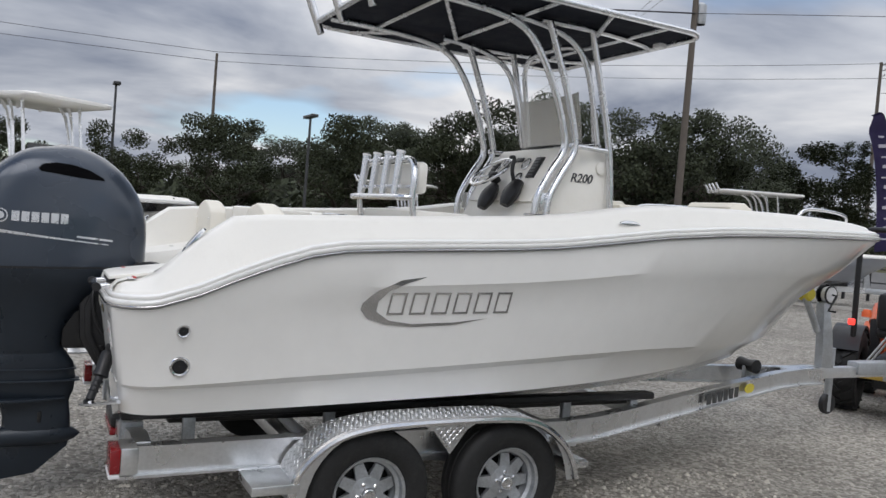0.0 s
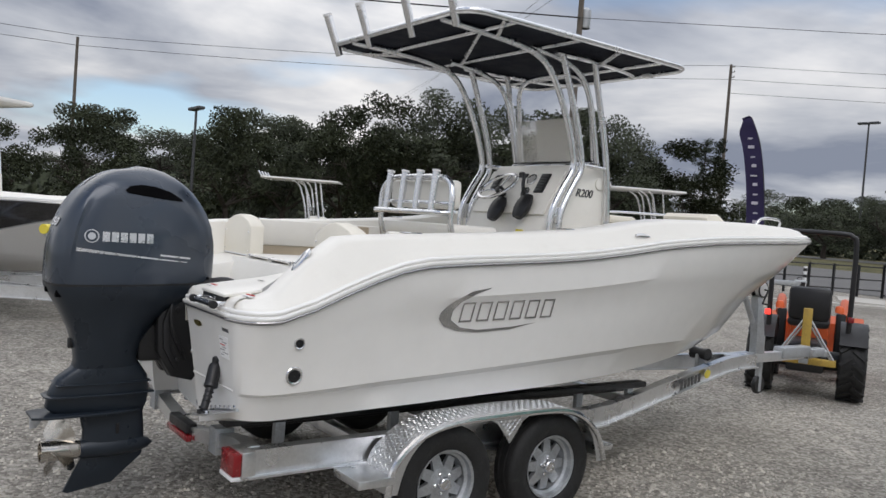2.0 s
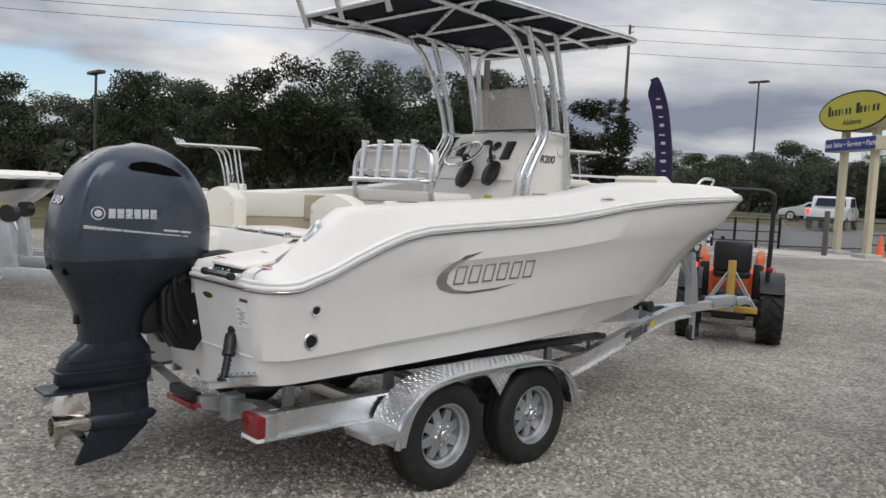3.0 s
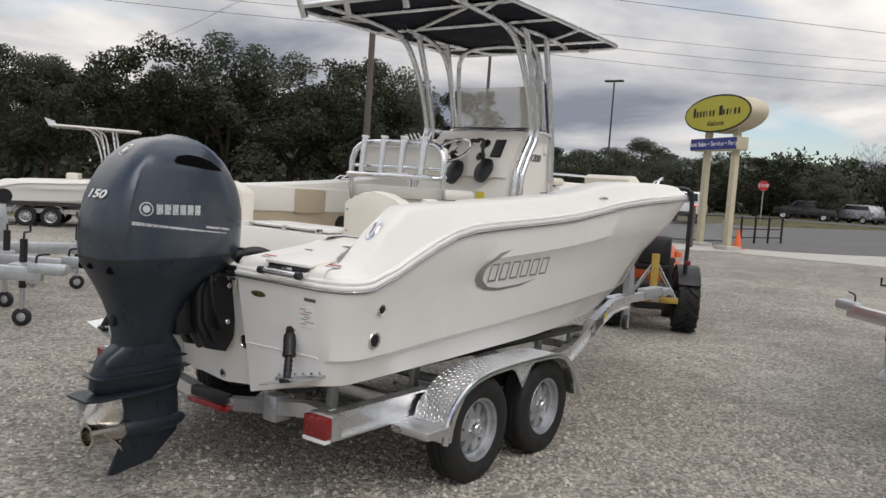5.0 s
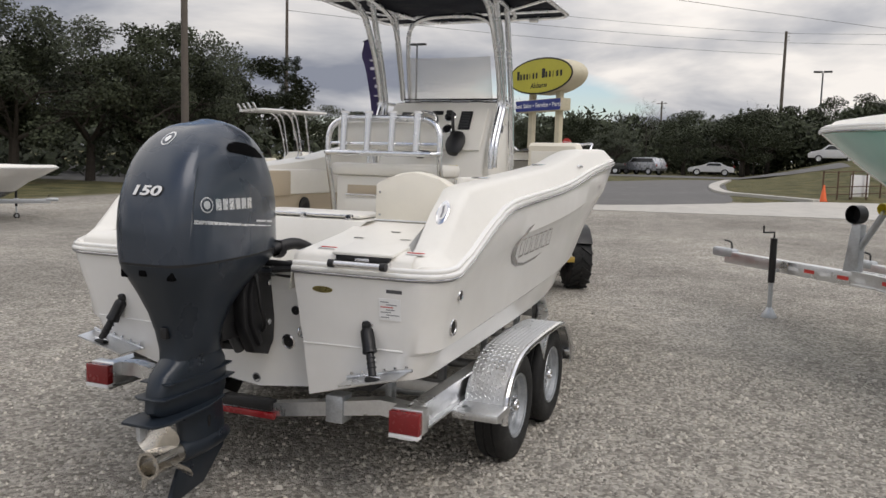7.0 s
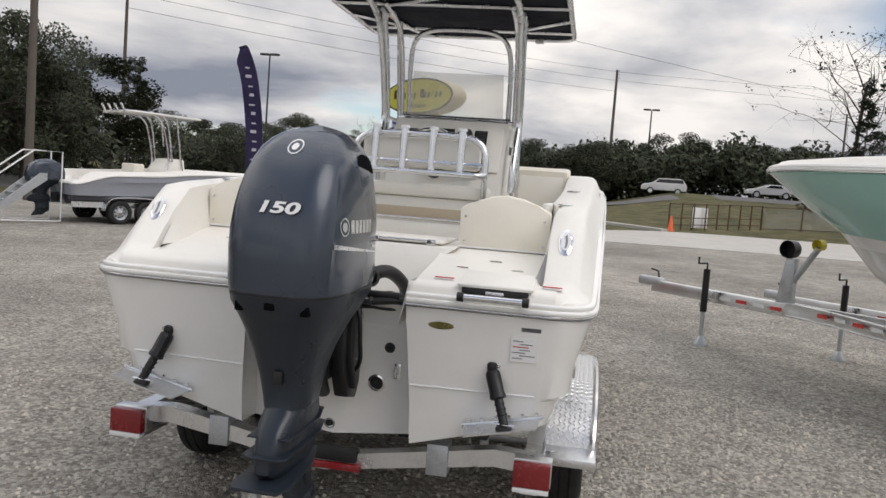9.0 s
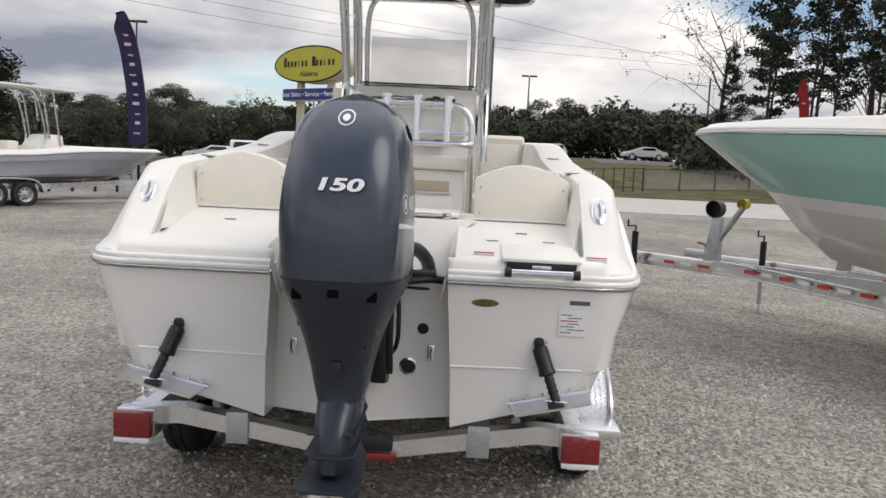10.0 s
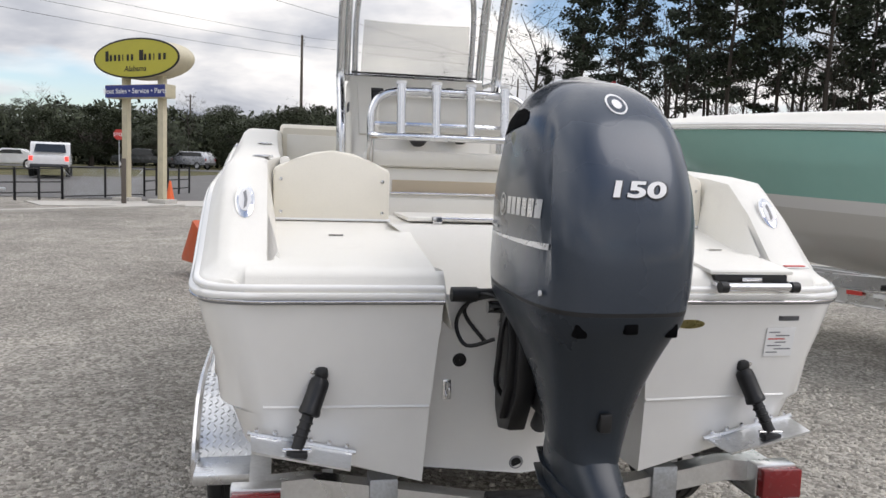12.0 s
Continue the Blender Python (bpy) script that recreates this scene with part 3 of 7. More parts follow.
for side in (-1, 1):
    part("pull_up_cleat", cleat((2.70, side * 1.175, 1.815), side), CHROME, boat, "polished oval cleat")
    for (x, z, r) in ((0.218, 1.157, 0.022), (0.218, 0.989, 0.034)):
        y0 = next(p.y for p, _, _, _ in [hull_tree.ray_cast(Vector((x, side * 3, z)), Vector((0, -side, 0)))])
        m4 = plane((x, y0 - side * 0.002, z), (-side, 0, 0), (0, 0, 1))
        f = part("hull_fitting", lathe([(r * 1.35, 0), (r * 1.35, 0.006), (r * 1.2, 0.011), (r, 0.009), (r * 0.9, 0.002)], m4, 24), CHROME, boat, "round steel through-hull fitting")
        part("fitting_hole", lathe([(r * 0.9, 0.0), (r * 0.9, 0.007), (0.001, 0.0068)], m4, 20), BLACK, f)
    # oval badge on the sloping quarter
    m4 = plane((0.262, side * 1.035, 1.560), (0, -side, 0.02), (0.62, 0, 0.78)) if side > 0 else plane((0.262, side * 1.035, 1.560), (0, 1, 0), (0.62, 0, 0.78))
    if m4.col[2].xyz.dot(Vector((-1, 0, 1))) < 0:
        m4 = m4 @ pose(0, 0, 0, 0, 180, 0)
    b = part("quarter_badge", lathe([(0.034, 0), (0.034, 0.01), (0.029, 0.014), (0.001, 0.013)], m4 @ Matrix.Diagonal((1, 2.2, 1, 1)), 28), CHROME, boat, "polished oval badge")
    part("badge_field", lathe([(0.022, 0.014), (0.022, 0.0165), (0.001, 0.0165)], m4 @ Matrix.Diagonal((1, 2.2, 1, 1)), 24), WHITEMARK, b)
    part("badge_mark", prism([(-0.004, -0.04), (0.006, -0.03), (0.009, 0.0), (0.004, 0.04), (-0.006, 0.03), (-0.001, 0.0)], 0.0165, 0.019, "z"), GREYMARK, b).matrix_basis = m4

# flush rod holders let into the gunwales
for side in (-1, 1):
    for x in (0.95, 2.15):
        z = lerp_table(x, SHEER_Z)
        m4 = Matrix.Translation((x, side * (rub_half(x) - 0.21), z - 0.003)) @ pose(0, 0, 0, 0, 0, side * 25) @ Matrix.Diagonal((1.7, 1, 1, 1))
        f = part("flush_rod_holder", lathe([(0.040, 0), (0.040, 0.006), (0.034, 0.010), (0.026, 0.008), (0.025, 0.0)], m4, 24), CHROME, boat, "oval steel flush rod holder")
        part("holder_plug", lathe([(0.026, 0.004), (0.026, 0.007), (0.001, 0.007)], m4, 20), BLACK, f)

# plain shapes where the maker's mark stands on the topsides
for side in (-1, 1):
    sw = [(-0.10, 0.142), (-0.24, 0.125), (-0.36, 0.07), (-0.432, 0.005), (-0.44, -0.03), (-0.40, -0.075), (-0.30, -0.108), (-0.15, -0.124), (0.10, -0.118), (0.30, -0.085), (0.10, -0.104), (-0.15, -0.108), (-0.28, -0.088), (-0.355, -0.04), (-0.35, 0.01), (-0.30, 0.065), (-0.22, 0.105)]
    # the mark reads from bow to stern on the port side
    right = 1 if side < 0 else -1
    mm = plane((1.50, side * 1.4, 1.315), (right, 0, 0.035 * right), (0, 0, 1))
    bm = patch(sw, mm, 0.05)
    part("maker_swoosh", laid(bm, hull.data, (0, -side, 0), 0.004), CHROME, boat, "polished crescent on the hull side", 0)
    for i in range(6):
        cx = -0.245 + i * 0.125
        w, h, t = 0.046, 0.058, 0.011
        fr = bmesh.new()
        for o in ([(cx - w, -h), (cx + w, -h), (cx + w, -h + t), (cx - w, -h + t)], [(cx - w, h - t), (cx + w, h - t), (cx + w, h), (cx - w, h)], [(cx - w, -h + t), (cx - w + t, -h + t), (cx - w + t, h - t), (cx - w, h - t)], [(cx + w - t, -h + t), (cx + w, -h + t), (cx + w, h - t), (cx + w - t, h - t)]):
            patch([(u + 0.15 * v, v + 0.0) for u, v in o], mm, 0.03, fr)
        part("maker_mark", laid(fr, hull.data, (0, -side, 0), 0.005), CHROME, boat, "", 0)

# stickers on the transom
def on_transom(y, z, w, h, mat, name, label="", proud=0.002):
    bm = bmesh.new()
    n = Vector((-1, 0, -0.155)).normalized()
    base = Vector((transom_x(z), y, z)) + n * proud
    up = Vector((-0.155, 0, 1)).normalized()
    if mat is GOLD:
        o = oval(w, h)
    else:
        o = [(-w, -h), (w, -h), (w, h), (-w, h)]
    bm.faces.new([bm.verts.new(base + Vector((0, -1, 0)) * u + up * v) for u, v in o])
    bmesh.ops.solidify(bm, geom=bm.faces[:], thickness=0.0015)
    bmesh.ops.recalc_face_normals(bm, faces=bm.faces[:])
    return part(name, bm, mat, boat, label, 0)


on_transom(-0.535, 1.175, 0.058, 0.017, GOLD, "oval_badge", "small olive gold oval badge")
on_transom(-0.93, 1.195, 0.042, 0.009, GREYMARK, "grey_label")
LABELWHITE = surface("label_white", (0.86, 0.86, 0.85), 0.5, var=0.03, scale=8, fine=80, bump=0.01)
label_m = plane(Vector((transom_x(1.105), -0.905, 1.105)) + Vector((-1, 0, -0.155)).normalized() * 0.003, (0, -1, 0), (-0.155, 0, 1))
plate = part("capacity_label", box((-0.058, -0.055, 0.0), (0.058, 0.055, 0.002)), LABELWHITE, boat, "white label with fine grey and red lines", 0)
plate.matrix_basis = label_m
for i in range(7):
    u0 = -0.05 + 0.03 * (i % 2)
    part("label_line", box((u0, 0.036 - i * 0.013, 0.0025), (u0 + 0.045 + 0.012 * (i % 3), 0.0405 - i * 0.013, 0.0032)), REDMARK if i == 2 else GREYMARK, plate, "", 0)
# seams across the pods
for side in (-1, 1):
    part("pod_seam", rod((transom_x(0.885) - 0.001, side * 0.402, 0.885), (transom_x(0.885) - 0.001, side * 0.96, 0.895), 0.006, seg=6), GELCOAT, boat)

# fittings on the middle transom
def mid_x(z):
    return transom_x(z) + 0.15


def disc_on(y, z, r, mats, name, x=None):
    m4 = plane((x if x is not None else mid_x(z), y, z), (0, -1, 0), (-0.155, 0, 1))
    f = part(name, lathe([(r * 1.4, 0), (r * 1.4, 0.005), (r * 1.1, 0.009), (r, 0.004)], m4, 22), mats[0], boat, "round fitting on the transom")
    part("fitting_hole", lathe([(r, 0.0), (r, 0.0055), (0.001, 0.0055)], m4, 18), BLACK, f)


disc_on(0.27, 1.015, 0.018, (BLACK,), "scupper"); disc_on(-0.27, 1.015, 0.018, (BLACK,), "scupper")
disc_on(-0.21, 0.835, 0.03, (CHROME,), "live_well_drain"); disc_on(0.02, 0.60, 0.02, (GREYMARK,), "drain_plug")
for y in (0.31, -0.31):
    e = part("stern_eye_plate", box((mid_x(0.9) - 0.006, y - 0.016, 0.865), (mid_x(0.9) + 0.004, y + 0.016, 0.945), 0.003), CHROME, boat, "steel stern eye")
    part("stern_eye", tube([(mid_x(0.9), y, 0.88), (mid_x(0.9) - 0.045, y, 0.885), (mid_x(0.9) - 0.05, y, 0.925), (mid_x(0.9), y, 0.93)], 0.006, 8), CHROME, e)

# trim tabs with their black rams
for side in (-1, 1):
    tab = part("trim_tab", loft([[(-0.01, side * 0.66, 0.722), (-0.01, side * 1.0, 0.797), (-0.01, side * 1.0, 0.805), (-0.01, side * 0.66, 0.730)], [(-0.165, side * 0.68, 0.717), (-0.165, side * 0.99, 0.787), (-0.165, side * 0.99, 0.795), (-0.165, side * 0.68, 0.725)]]), ALU, boat, "flat steel trim tab")
    part("tab_hinge", tube([(-0.02, side * 0.65, 0.729), (-0.02, side * 1.01, 0.808)], 0.009, 8, None, 0), ALU, tab)
    for k in range(6):
        y = 0.68 + 0.06 * k
        part("tab_bolt", lathe([(0.008, 0), (0.008, 0.006), (0.001, 0.007)], plane((-0.022, side * y, 0.754 + 0.0132 * k), (0, -1, 0), (0, 0, 1)), 8), CHROME, tab)
    ram = part("trim_ram", lathe([(0.001, 0.0), (0.022, 0.002), (0.031, 0.012), (0.033, 0.03), (0.033, 0.105), (0.036, 0.11), (0.036, 0.125), (0.028, 0.13), (0.001, 0.131)], Matrix.Translation((-0.052, side * 0.772, 1.0)) @ Vector((-0.04, side * 0.045, -0.125)).to_track_quat("Z", "Y").to_matrix().to_4x4(), 20), BLACK, boat, "black trim tab ram")
    part("ram_piston", rod((-0.085, side * 0.809, 0.90), (-0.13, side * 0.85, 0.785), 0.020, 0.020, 12), BLACK, ram)
    for k in range(3):
        part("bellows_ring", ringed((-0.096 - 0.009 * k, side * (0.821 + 0.008 * k), 0.864 - 0.021 * k), (-0.04, side * 0.045, -0.125), 0.019, 0.005, 16), BLACK, ram)
    part("ram_bracket", box((-0.070, side * 0.772 - 0.022, 0.99), (-0.02, side * 0.772 + 0.022, 1.035), 0.014), BLACK, ram)
    part("bracket_bolt", lathe([(0.009, 0), (0.009, 0.006), (0.001, 0.007)], plane((-0.045, side * 0.80, 1.018), (0, -1, 0), (0, 0, 1)), 8), CHROME, ram)
    part("ram_foot", box((-0.155, side * 0.85 - 0.034, 0.757), (-0.11, side * 0.85 + 0.034, 0.782), 0.008), BLACK, ram)
    part("foot_bolt", rod((-0.132, side * 0.85 - 0.045, 0.782), (-0.132, side * 0.85 + 0.045, 0.786), 0.007), CHROME, ram)

# telescoping boarding ladder in its pocket
pocket = part("ladder_pocket", box((-0.0865, -0.905, 1.326), (0.06, -0.615, 1.356), 0.004), BLACK, boat, "dark recess holding a folded steel ladder")
part("pocket_lid", prism([(-0.088, 1.357), (0.17, 1.394), (0.17, 1.406), (-0.084, 1.373), (-0.089, 1.367)], -0.925, -0.595, "y", bevel=0.003), DECK, pocket)
for y in (-0.90, -0.62):
    part("ladder_rail", rod((-0.13, y, 1.320), (0.05, y, 1.340), 0.013), CHROME, pocket)
    part("ladder_knob", rod((-0.137, y + 0.014, 1.318), (-0.137, y - 0.014, 1.318), 0.020), BLACK, pocket)
part("ladder_rung", rod((-0.135, -0.91, 1.318), (-0.135, -0.61, 1.318), 0.015), CHROME, pocket)
part("ladder_stop", box((-0.092, -0.80, 1.330), (-0.086, -0.72, 1.346), 0.002), CHROME, pocket)
def platform_mark(x, y, w, d, mat, name, label=""):
    z = lerp_table(x, [(-0.02, 1.368), (0.05, 1.378), (0.2, 1.398), (0.36, 1.42), (0.5, 1.45)])
    return part(name, box((x - d, y - w, z + 0.001), (x + d, y + w, z + 0.005)), mat, boat, label, 0)


for y in (-0.52, -1.0):
    platform_mark(0.0, y, 0.045, 0.016, WHITEMARK, "warning_label", "white and red warning label")
    platform_mark(0.012, y, 0.043, 0.006, REDMARK, "label_bar").location.z += 0.003
for x, y in ((0.28, -0.82), (0.26, -0.56), (0.42, 0.70), (0.42, -0.70)):
    platform_mark(x, y, 0.028, 0.01, CHROME, "flush_latch")
part("hatch_label", box((0.515, -0.1, 1.43), (0.52, 0.06, 1.442)), REDMARK, boat)

# ---- console ----
side_out = [(2.46, 1.02), (3.20, 1.02), (3.17, 1.55), (3.12, 2.28), (3.06, 2.31), (2.78, 2.315), (2.70, 2.24), (2.52, 1.93), (2.46, 1.80)]
console = part("console", prism(side_out, -0.46, 0.46, "y", bevel=0.03), DECK, boat, "white moulded helm console")
face = plane((2.61, 0, 2.085), (0, -1, 0), (0.5, 0, 0.865))
def on_face(u0, u1, v0, v1, d0, d1, mat, name, bevel=0.003, label=""):
    ob = part(name, box((u0, v0, d0), (u1, v1, d1), bevel), mat, console, label)
    ob.matrix_basis = face
    return ob


on_face(-0.42, 0.42, -0.20, 0.20, 0.0, 0.02, DECK, "dash_panel", 0.01)
on_face(0.20, 0.30, -0.01, 0.16, 0.02, 0.032, BLACK, "switch_panel", label="black switch panel")
for k in range(6):
    on_face(0.215, 0.285, 0.0 + k * 0.025, 0.016 + k * 0.025, 0.032, 0.04, DARKGREY, "switch", 0.002)
on_face(-0.33, -0.25, 0.02, 0.15, 0.02, 0.032, BLACK, "switch_panel", label="black switch panel")
for k in range(4):
    on_face(-0.318, -0.262, 0.03 + k * 0.03, 0.05 + k * 0.03, 0.032, 0.04, DARKGREY, "switch", 0.002)
for u, v, r in ((0.11, 0.11, 0.05), (0.11, -0.01, 0.045), (-0.16, 0.12, 0.03)):
    g = part("gauge", lathe([(r, 0.018), (r, 0.03), (r * 0.88, 0.034), (r * 0.86, 0.026), (0.001, 0.026)], face @ Matrix.Translation((u, v, 0)), 28), CHROME, console, "round gauge with a steel bezel")
    part("gauge_dial", lathe([(r * 0.86, 0.026), (r * 0.86, 0.028), (0.001, 0.028)], face @ Matrix.Translation((u, v, 0)), 24), GAUGE, g)
on_face(-0.06, 0.04, 0.13, 0.165, 0.02, 0.03, BLACK, "stereo")
wheel_m = face @ Matrix.Translation((-0.12, -0.02, 0.12)) @ pose(0, 0, 0, -22, 0, 0)
sw_ = part("steering_wheel", ringed((0, 0, 0), (0, 0, 1), 0.165, 0.014, 32), CHROME, console, "stainless steering wheel")
sw_.matrix_basis = wheel_m
for a in (90, 210, 330):
    part("spoke", rod((0, 0, -0.03), (0.16 * math.cos(radians(a)), 0.16 * math.sin(radians(a)), 0), 0.008), CHROME, sw_)
part("wheel_hub", lathe([(0.035, -0.09), (0.035, -0.02), (0.02, -0.01), (0.001, -0.01)], None, 18), BLACK, sw_)
thr = on_face(0.16, 0.24, -0.16, -0.05, 0.02, 0.08, BLACK, "throttle_box", 0.02, "black throttle control")
for du in (0.0,):
    part("throttle_lever", tube([(0.20, -0.10, 0.07), (0.20, -0.03, 0.14), (0.19, 0.05, 0.17), (0.14, 0.06, 0.17)], 0.014, 8), BLACK, thr)
def bag(u, v, w, h):
    rings = []
    for i in range(9):
        t = i / 8
        s = math.sin(math.pi * (0.12 + 0.76 * t)) ** 0.6
        rings.append([(u + w * s * math.cos(a) * (1 + 0.15 * math.sin(3 * a + t)), v - h + 2 * h * t, 0.07 + 0.05 * s * math.sin(a)) for a in [2 * math.pi * j / 14 for j in range(14)]])
    return loft(rings)


for u, v in ((-0.05, -0.20), (0.23, -0.17)):
    ob = part("control_cover", bag(u, v, 0.075, 0.10), BLACK, console, "black cloth control cover")
    ob.matrix_basis = face
part("warning_label", box((2.468, 0.075 - 0.33, 1.72), (2.474, 0.155 - 0.33, 1.80)), YELLOWMARK, console, "yellow warning label").matrix_basis = pose(-0.012, 0, 0)
part("foot_rest", box((2.40, -0.38, 1.18), (2.47, 0.38, 1.22), 0.01), DECK, console)
part("seat_ahead", box((3.19, -0.34, 1.02), (3.62, 0.34, 1.90), 0.05), DECK, console)
part("console_vent", lathe([(0.045, 0), (0.045, 0.012), (0.03, 0.018), (0.001, 0.016)], plane((3.02, -0.46, 2.19), (1, 0, 0), (0, 0, 1)), 20), DECK, console)
for side in (-1, 1):
    mk = writing("R200", 0.085, plane((2.86, side * 0.4635, 2.105), (-side, 0, 0), (0, 0, 1)), 0.002, 0.25)
    part("model_number", mk, DARKGREY, console, "dark grey model number", 0)

# windscreen: curved acrylic in a pipe frame
bm = bmesh.new()
arc = [(2.97 - 0.05 * (abs(u) ** 3), 0.38 * u) for u in [i / 8 - 1 for i in range(17)]]
loft([[(x, y, 2.30), (x - 0.004, y, 2.30), (x - 0.074, y * 0.96, 2.70), (x - 0.070, y * 0.96, 2.70)] for x, y in arc], bm)
ws = part("windscreen", bm, ACRYLIC, boat, "clear acrylic windscreen")
ws.visible_shadow = False
part("screen_rail", tube([(x - 0.006, y * 1.12, 2.325) for x, y in arc], 0.016, 8, None, 0), PIPE, ws)
part("cross_rail", tube([(2.97, -0.49, 2.335), (2.95, -0.3, 2.335), (2.95, 0.3, 2.335), (2.97, 0.49, 2.335)], 0.017, 8), PIPE, boat, "silver rail at the foot of the windscreen")
part("rail_gasket", rod((2.93, -0.44, 2.356), (2.93, 0.44, 2.356), 0.007), BLACK, boat)


# ---- T-top ----
ttop = thing("t_top", "silver pipe T-top with a navy canvas canopy on the boat", "T-top")
def round_rect(x0, x1, hw, r=0.16, hw2=None, n=6):
    hw2 = hw2 or hw
    out = []
    for cx, cy, a0 in ((x1 - r, hw2 - r, 0), (x0 + r, hw - r, 90), (x0 + r, -hw + r, 180), (x1 - r, -hw2 + r, 270)):
        for i in range(n + 1):
            a = radians(a0 + 90 * i / n)
            out.append((cx + r * math.cos(a), cy + r * math.sin(a)))
    return out


edge = round_rect(1.33, 3.48, 0.87)
def crown(x, y):
    return 3.125 + 0.045 * (1 - (y / 0.87) ** 2) - 0.012 * ((x - 2.4) / 1.1) ** 2


part("canopy_frame", tube([(x, y, 3.105) for x, y in edge], 0.021, 10, None, 0, True), PIPE, ttop, "silver edge pipe laced to the canvas")
bm = bmesh.new()
inset = [(2.4 + (x - 2.4) * 0.985, y * 0.985) for x, y in edge]
rings = [[(2.4 + (x - 2.4) * f, y * f, crown(2.4 + (x - 2.4) * f, y * f) - 0.012 * dz) for x, y in inset] for f, dz in ((1.0, 1), (0.8, 1), (0.5, 1), (0.2, 1), (0.2, 0), (0.5, 0), (0.8, 0), (1.0, 0))]
loft(rings, bm)
part("canopy", bm, CANVAS, ttop, "taut navy canvas canopy", 60)
path = curve_through([(x, y, 3.105) for x, y in edge], 1, True)
total = []
for a, b in zip(path, path[1:] + path[:1]):
    nseg = max(1, int((b - a).length / 0.07))
    for k in range(nseg):
        total.append(a.lerp(b, k / nseg))
bm = bmesh.new()
for p in total:
    d = Vector((p.x - 2.4, p.y, 0)).normalized()
    rod(p + Vector((0, 0, 0.02)) - d * 0.045, p + d * 0.022 + Vector((0, 0, 0.004)), 0.004, seg=5, bm=bm)
part("lacing", bm, WHITEMARK, ttop, "white lacing cord", 0, "stuff")
for side in (-1, 1):
    y = 0.53 * side
    part("leg", tube([(2.46, y, 1.78), (2.475, y, 1.95), (2.56, y, 2.12), (2.65, y, 2.27), (2.63, y, 2.42), (2.54, y, 2.65), (2.41, y, 2.87), (2.28, y, 3.0), (2.08, y, 3.06), (1.75, y, 3.085), (1.36, y * 1.05, 3.095)], 0.024, 10), PIPE, ttop)
    part("leg", tube([(2.55, y, 1.79), (2.565, y, 1.95), (2.65, y, 2.12), (2.735, y, 2.27), (2.715, y, 2.42), (2.64, y, 2.65), (2.55, y, 2.87), (2.46, y, 3.08)], 0.024, 10), PIPE, ttop)
    yf = 0.50 * side
    part("leg", tube([(3.10, yf, 1.55), (3.09, yf, 1.95), (3.045, yf, 2.3), (2.97, yf, 2.6), (2.88, yf, 2.9), (2.83, yf, 3.08)], 0.024, 10), PIPE, ttop)
    part("leg", tube([(2.98, yf * 0.93, 2.3), (2.92, yf * 0.93, 2.55), (2.84, yf * 0.93, 2.82), (2.72, yf * 0.93, 2.98), (2.5, yf * 0.93, 3.06), (2.2, yf * 0.93, 3.09)], 0.02, 10), PIPE, ttop)
    part("canopy_bar", tube([(2.4, y, 3.075), (2.9, y * 0.96, 3.085), (3.3, y * 0.8, 3.09), (3.46, y * 0.6, 3.1)], 0.019, 8), PIPE, ttop)
    part("brace", tube([(1.62, side * 0.86, 3.10), (1.85, side * 0.52, 3.075)], 0.016, 8), PIPE, ttop)
    part("brace", tube([(2.7, side * 0.86, 3.10), (2.86, side * 0.5, 3.06)], 0.016, 8), PIPE, ttop)
    part("side_rail", rod((2.70, y, 2.31), (3.06, yf, 2.305), 0.016), PIPE, ttop)
    part("leg_gusset", box((2.50, y - 0.006, 1.86), (2.545, y + 0.006, 1.98), 0.003), PIPE, ttop)
    part("leg_foot", lathe([(0.05, 0), (0.05, 0.012), (0.03, 0.02), (0.001, 0.02)], Matrix.Translation((3.10, yf, 1.545)), 16), PIPE, ttop)
part("cross_hoop", tube([(2.99, -0.41, 2.32), (2.92, -0.41, 2.75), (2.87, -0.37, 2.94), (2.85, -0.25, 3.02), (2.84, 0, 3.035), (2.85, 0.25, 3.02), (2.87, 0.37, 2.94), (2.92, 0.41, 2.75), (2.99, 0.41, 2.32)], 0.02, 10), PIPE, ttop)
for x in (1.72, 2.3, 3.15):
    part("cross_bar", tube([(x, -0.86, 3.10), (x, -0.3, 3.10), (x, 0.3, 3.10), (x, 0.86, 3.10)], 0.017, 8), PIPE, ttop)
part("diagonal_bar", tube([(1.72, -0.5, 3.09), (2.3, 0.45, 3.09)], 0.016, 8), PIPE, ttop)
for y in (0.76, 0.30, -0.24, -0.72):
    rh = part("rod_holder", rod((1.36, y, 3.02), (1.25, y * 1.03, 3.30), 0.027, 0.03, 16), PIPE, ttop, "angled pipe rod holder")
    part("holder_cap", rod((1.25, y * 1.03, 3.30), (1.243, y * 1.031, 3.318), 0.033, 0.034, 16), WHITEMARK, rh)
part("nav_light", box((3.30, -0.62, 3.045), (3.36, -0.55, 3.075), 0.006), WHITEMARK, ttop)

# ---- leaning post ----
post = thing("leaning_post", "white leaning post with pipe backrest and rod holders in the cockpit", "boat seat")
for side in (-1, 1):
    y = 0.44 * side
    part("frame_leg", tube([(1.80, y, 1.02), (1.72, y, 1.5), (1.64, y, 1.78), (1.63, y, 1.92)], 0.02, 10), PIPE, post)
    part("frame_leg", tube([(2.08, y, 1.02), (2.0, y, 1.5), (1.98, y, 1.70)], 0.02, 10), PIPE, post)
hoop = [(1.63, -0.44, 1.88), (1.635, -0.435, 2.0), (1.645, -0.39, 2.08), (1.65, -0.28, 2.115), (1.65, 0, 2.12), (1.65, 0.28, 2.115), (1.645, 0.39, 2.08), (1.635, 0.435, 2.0), (1.63, 0.44, 1.88)]
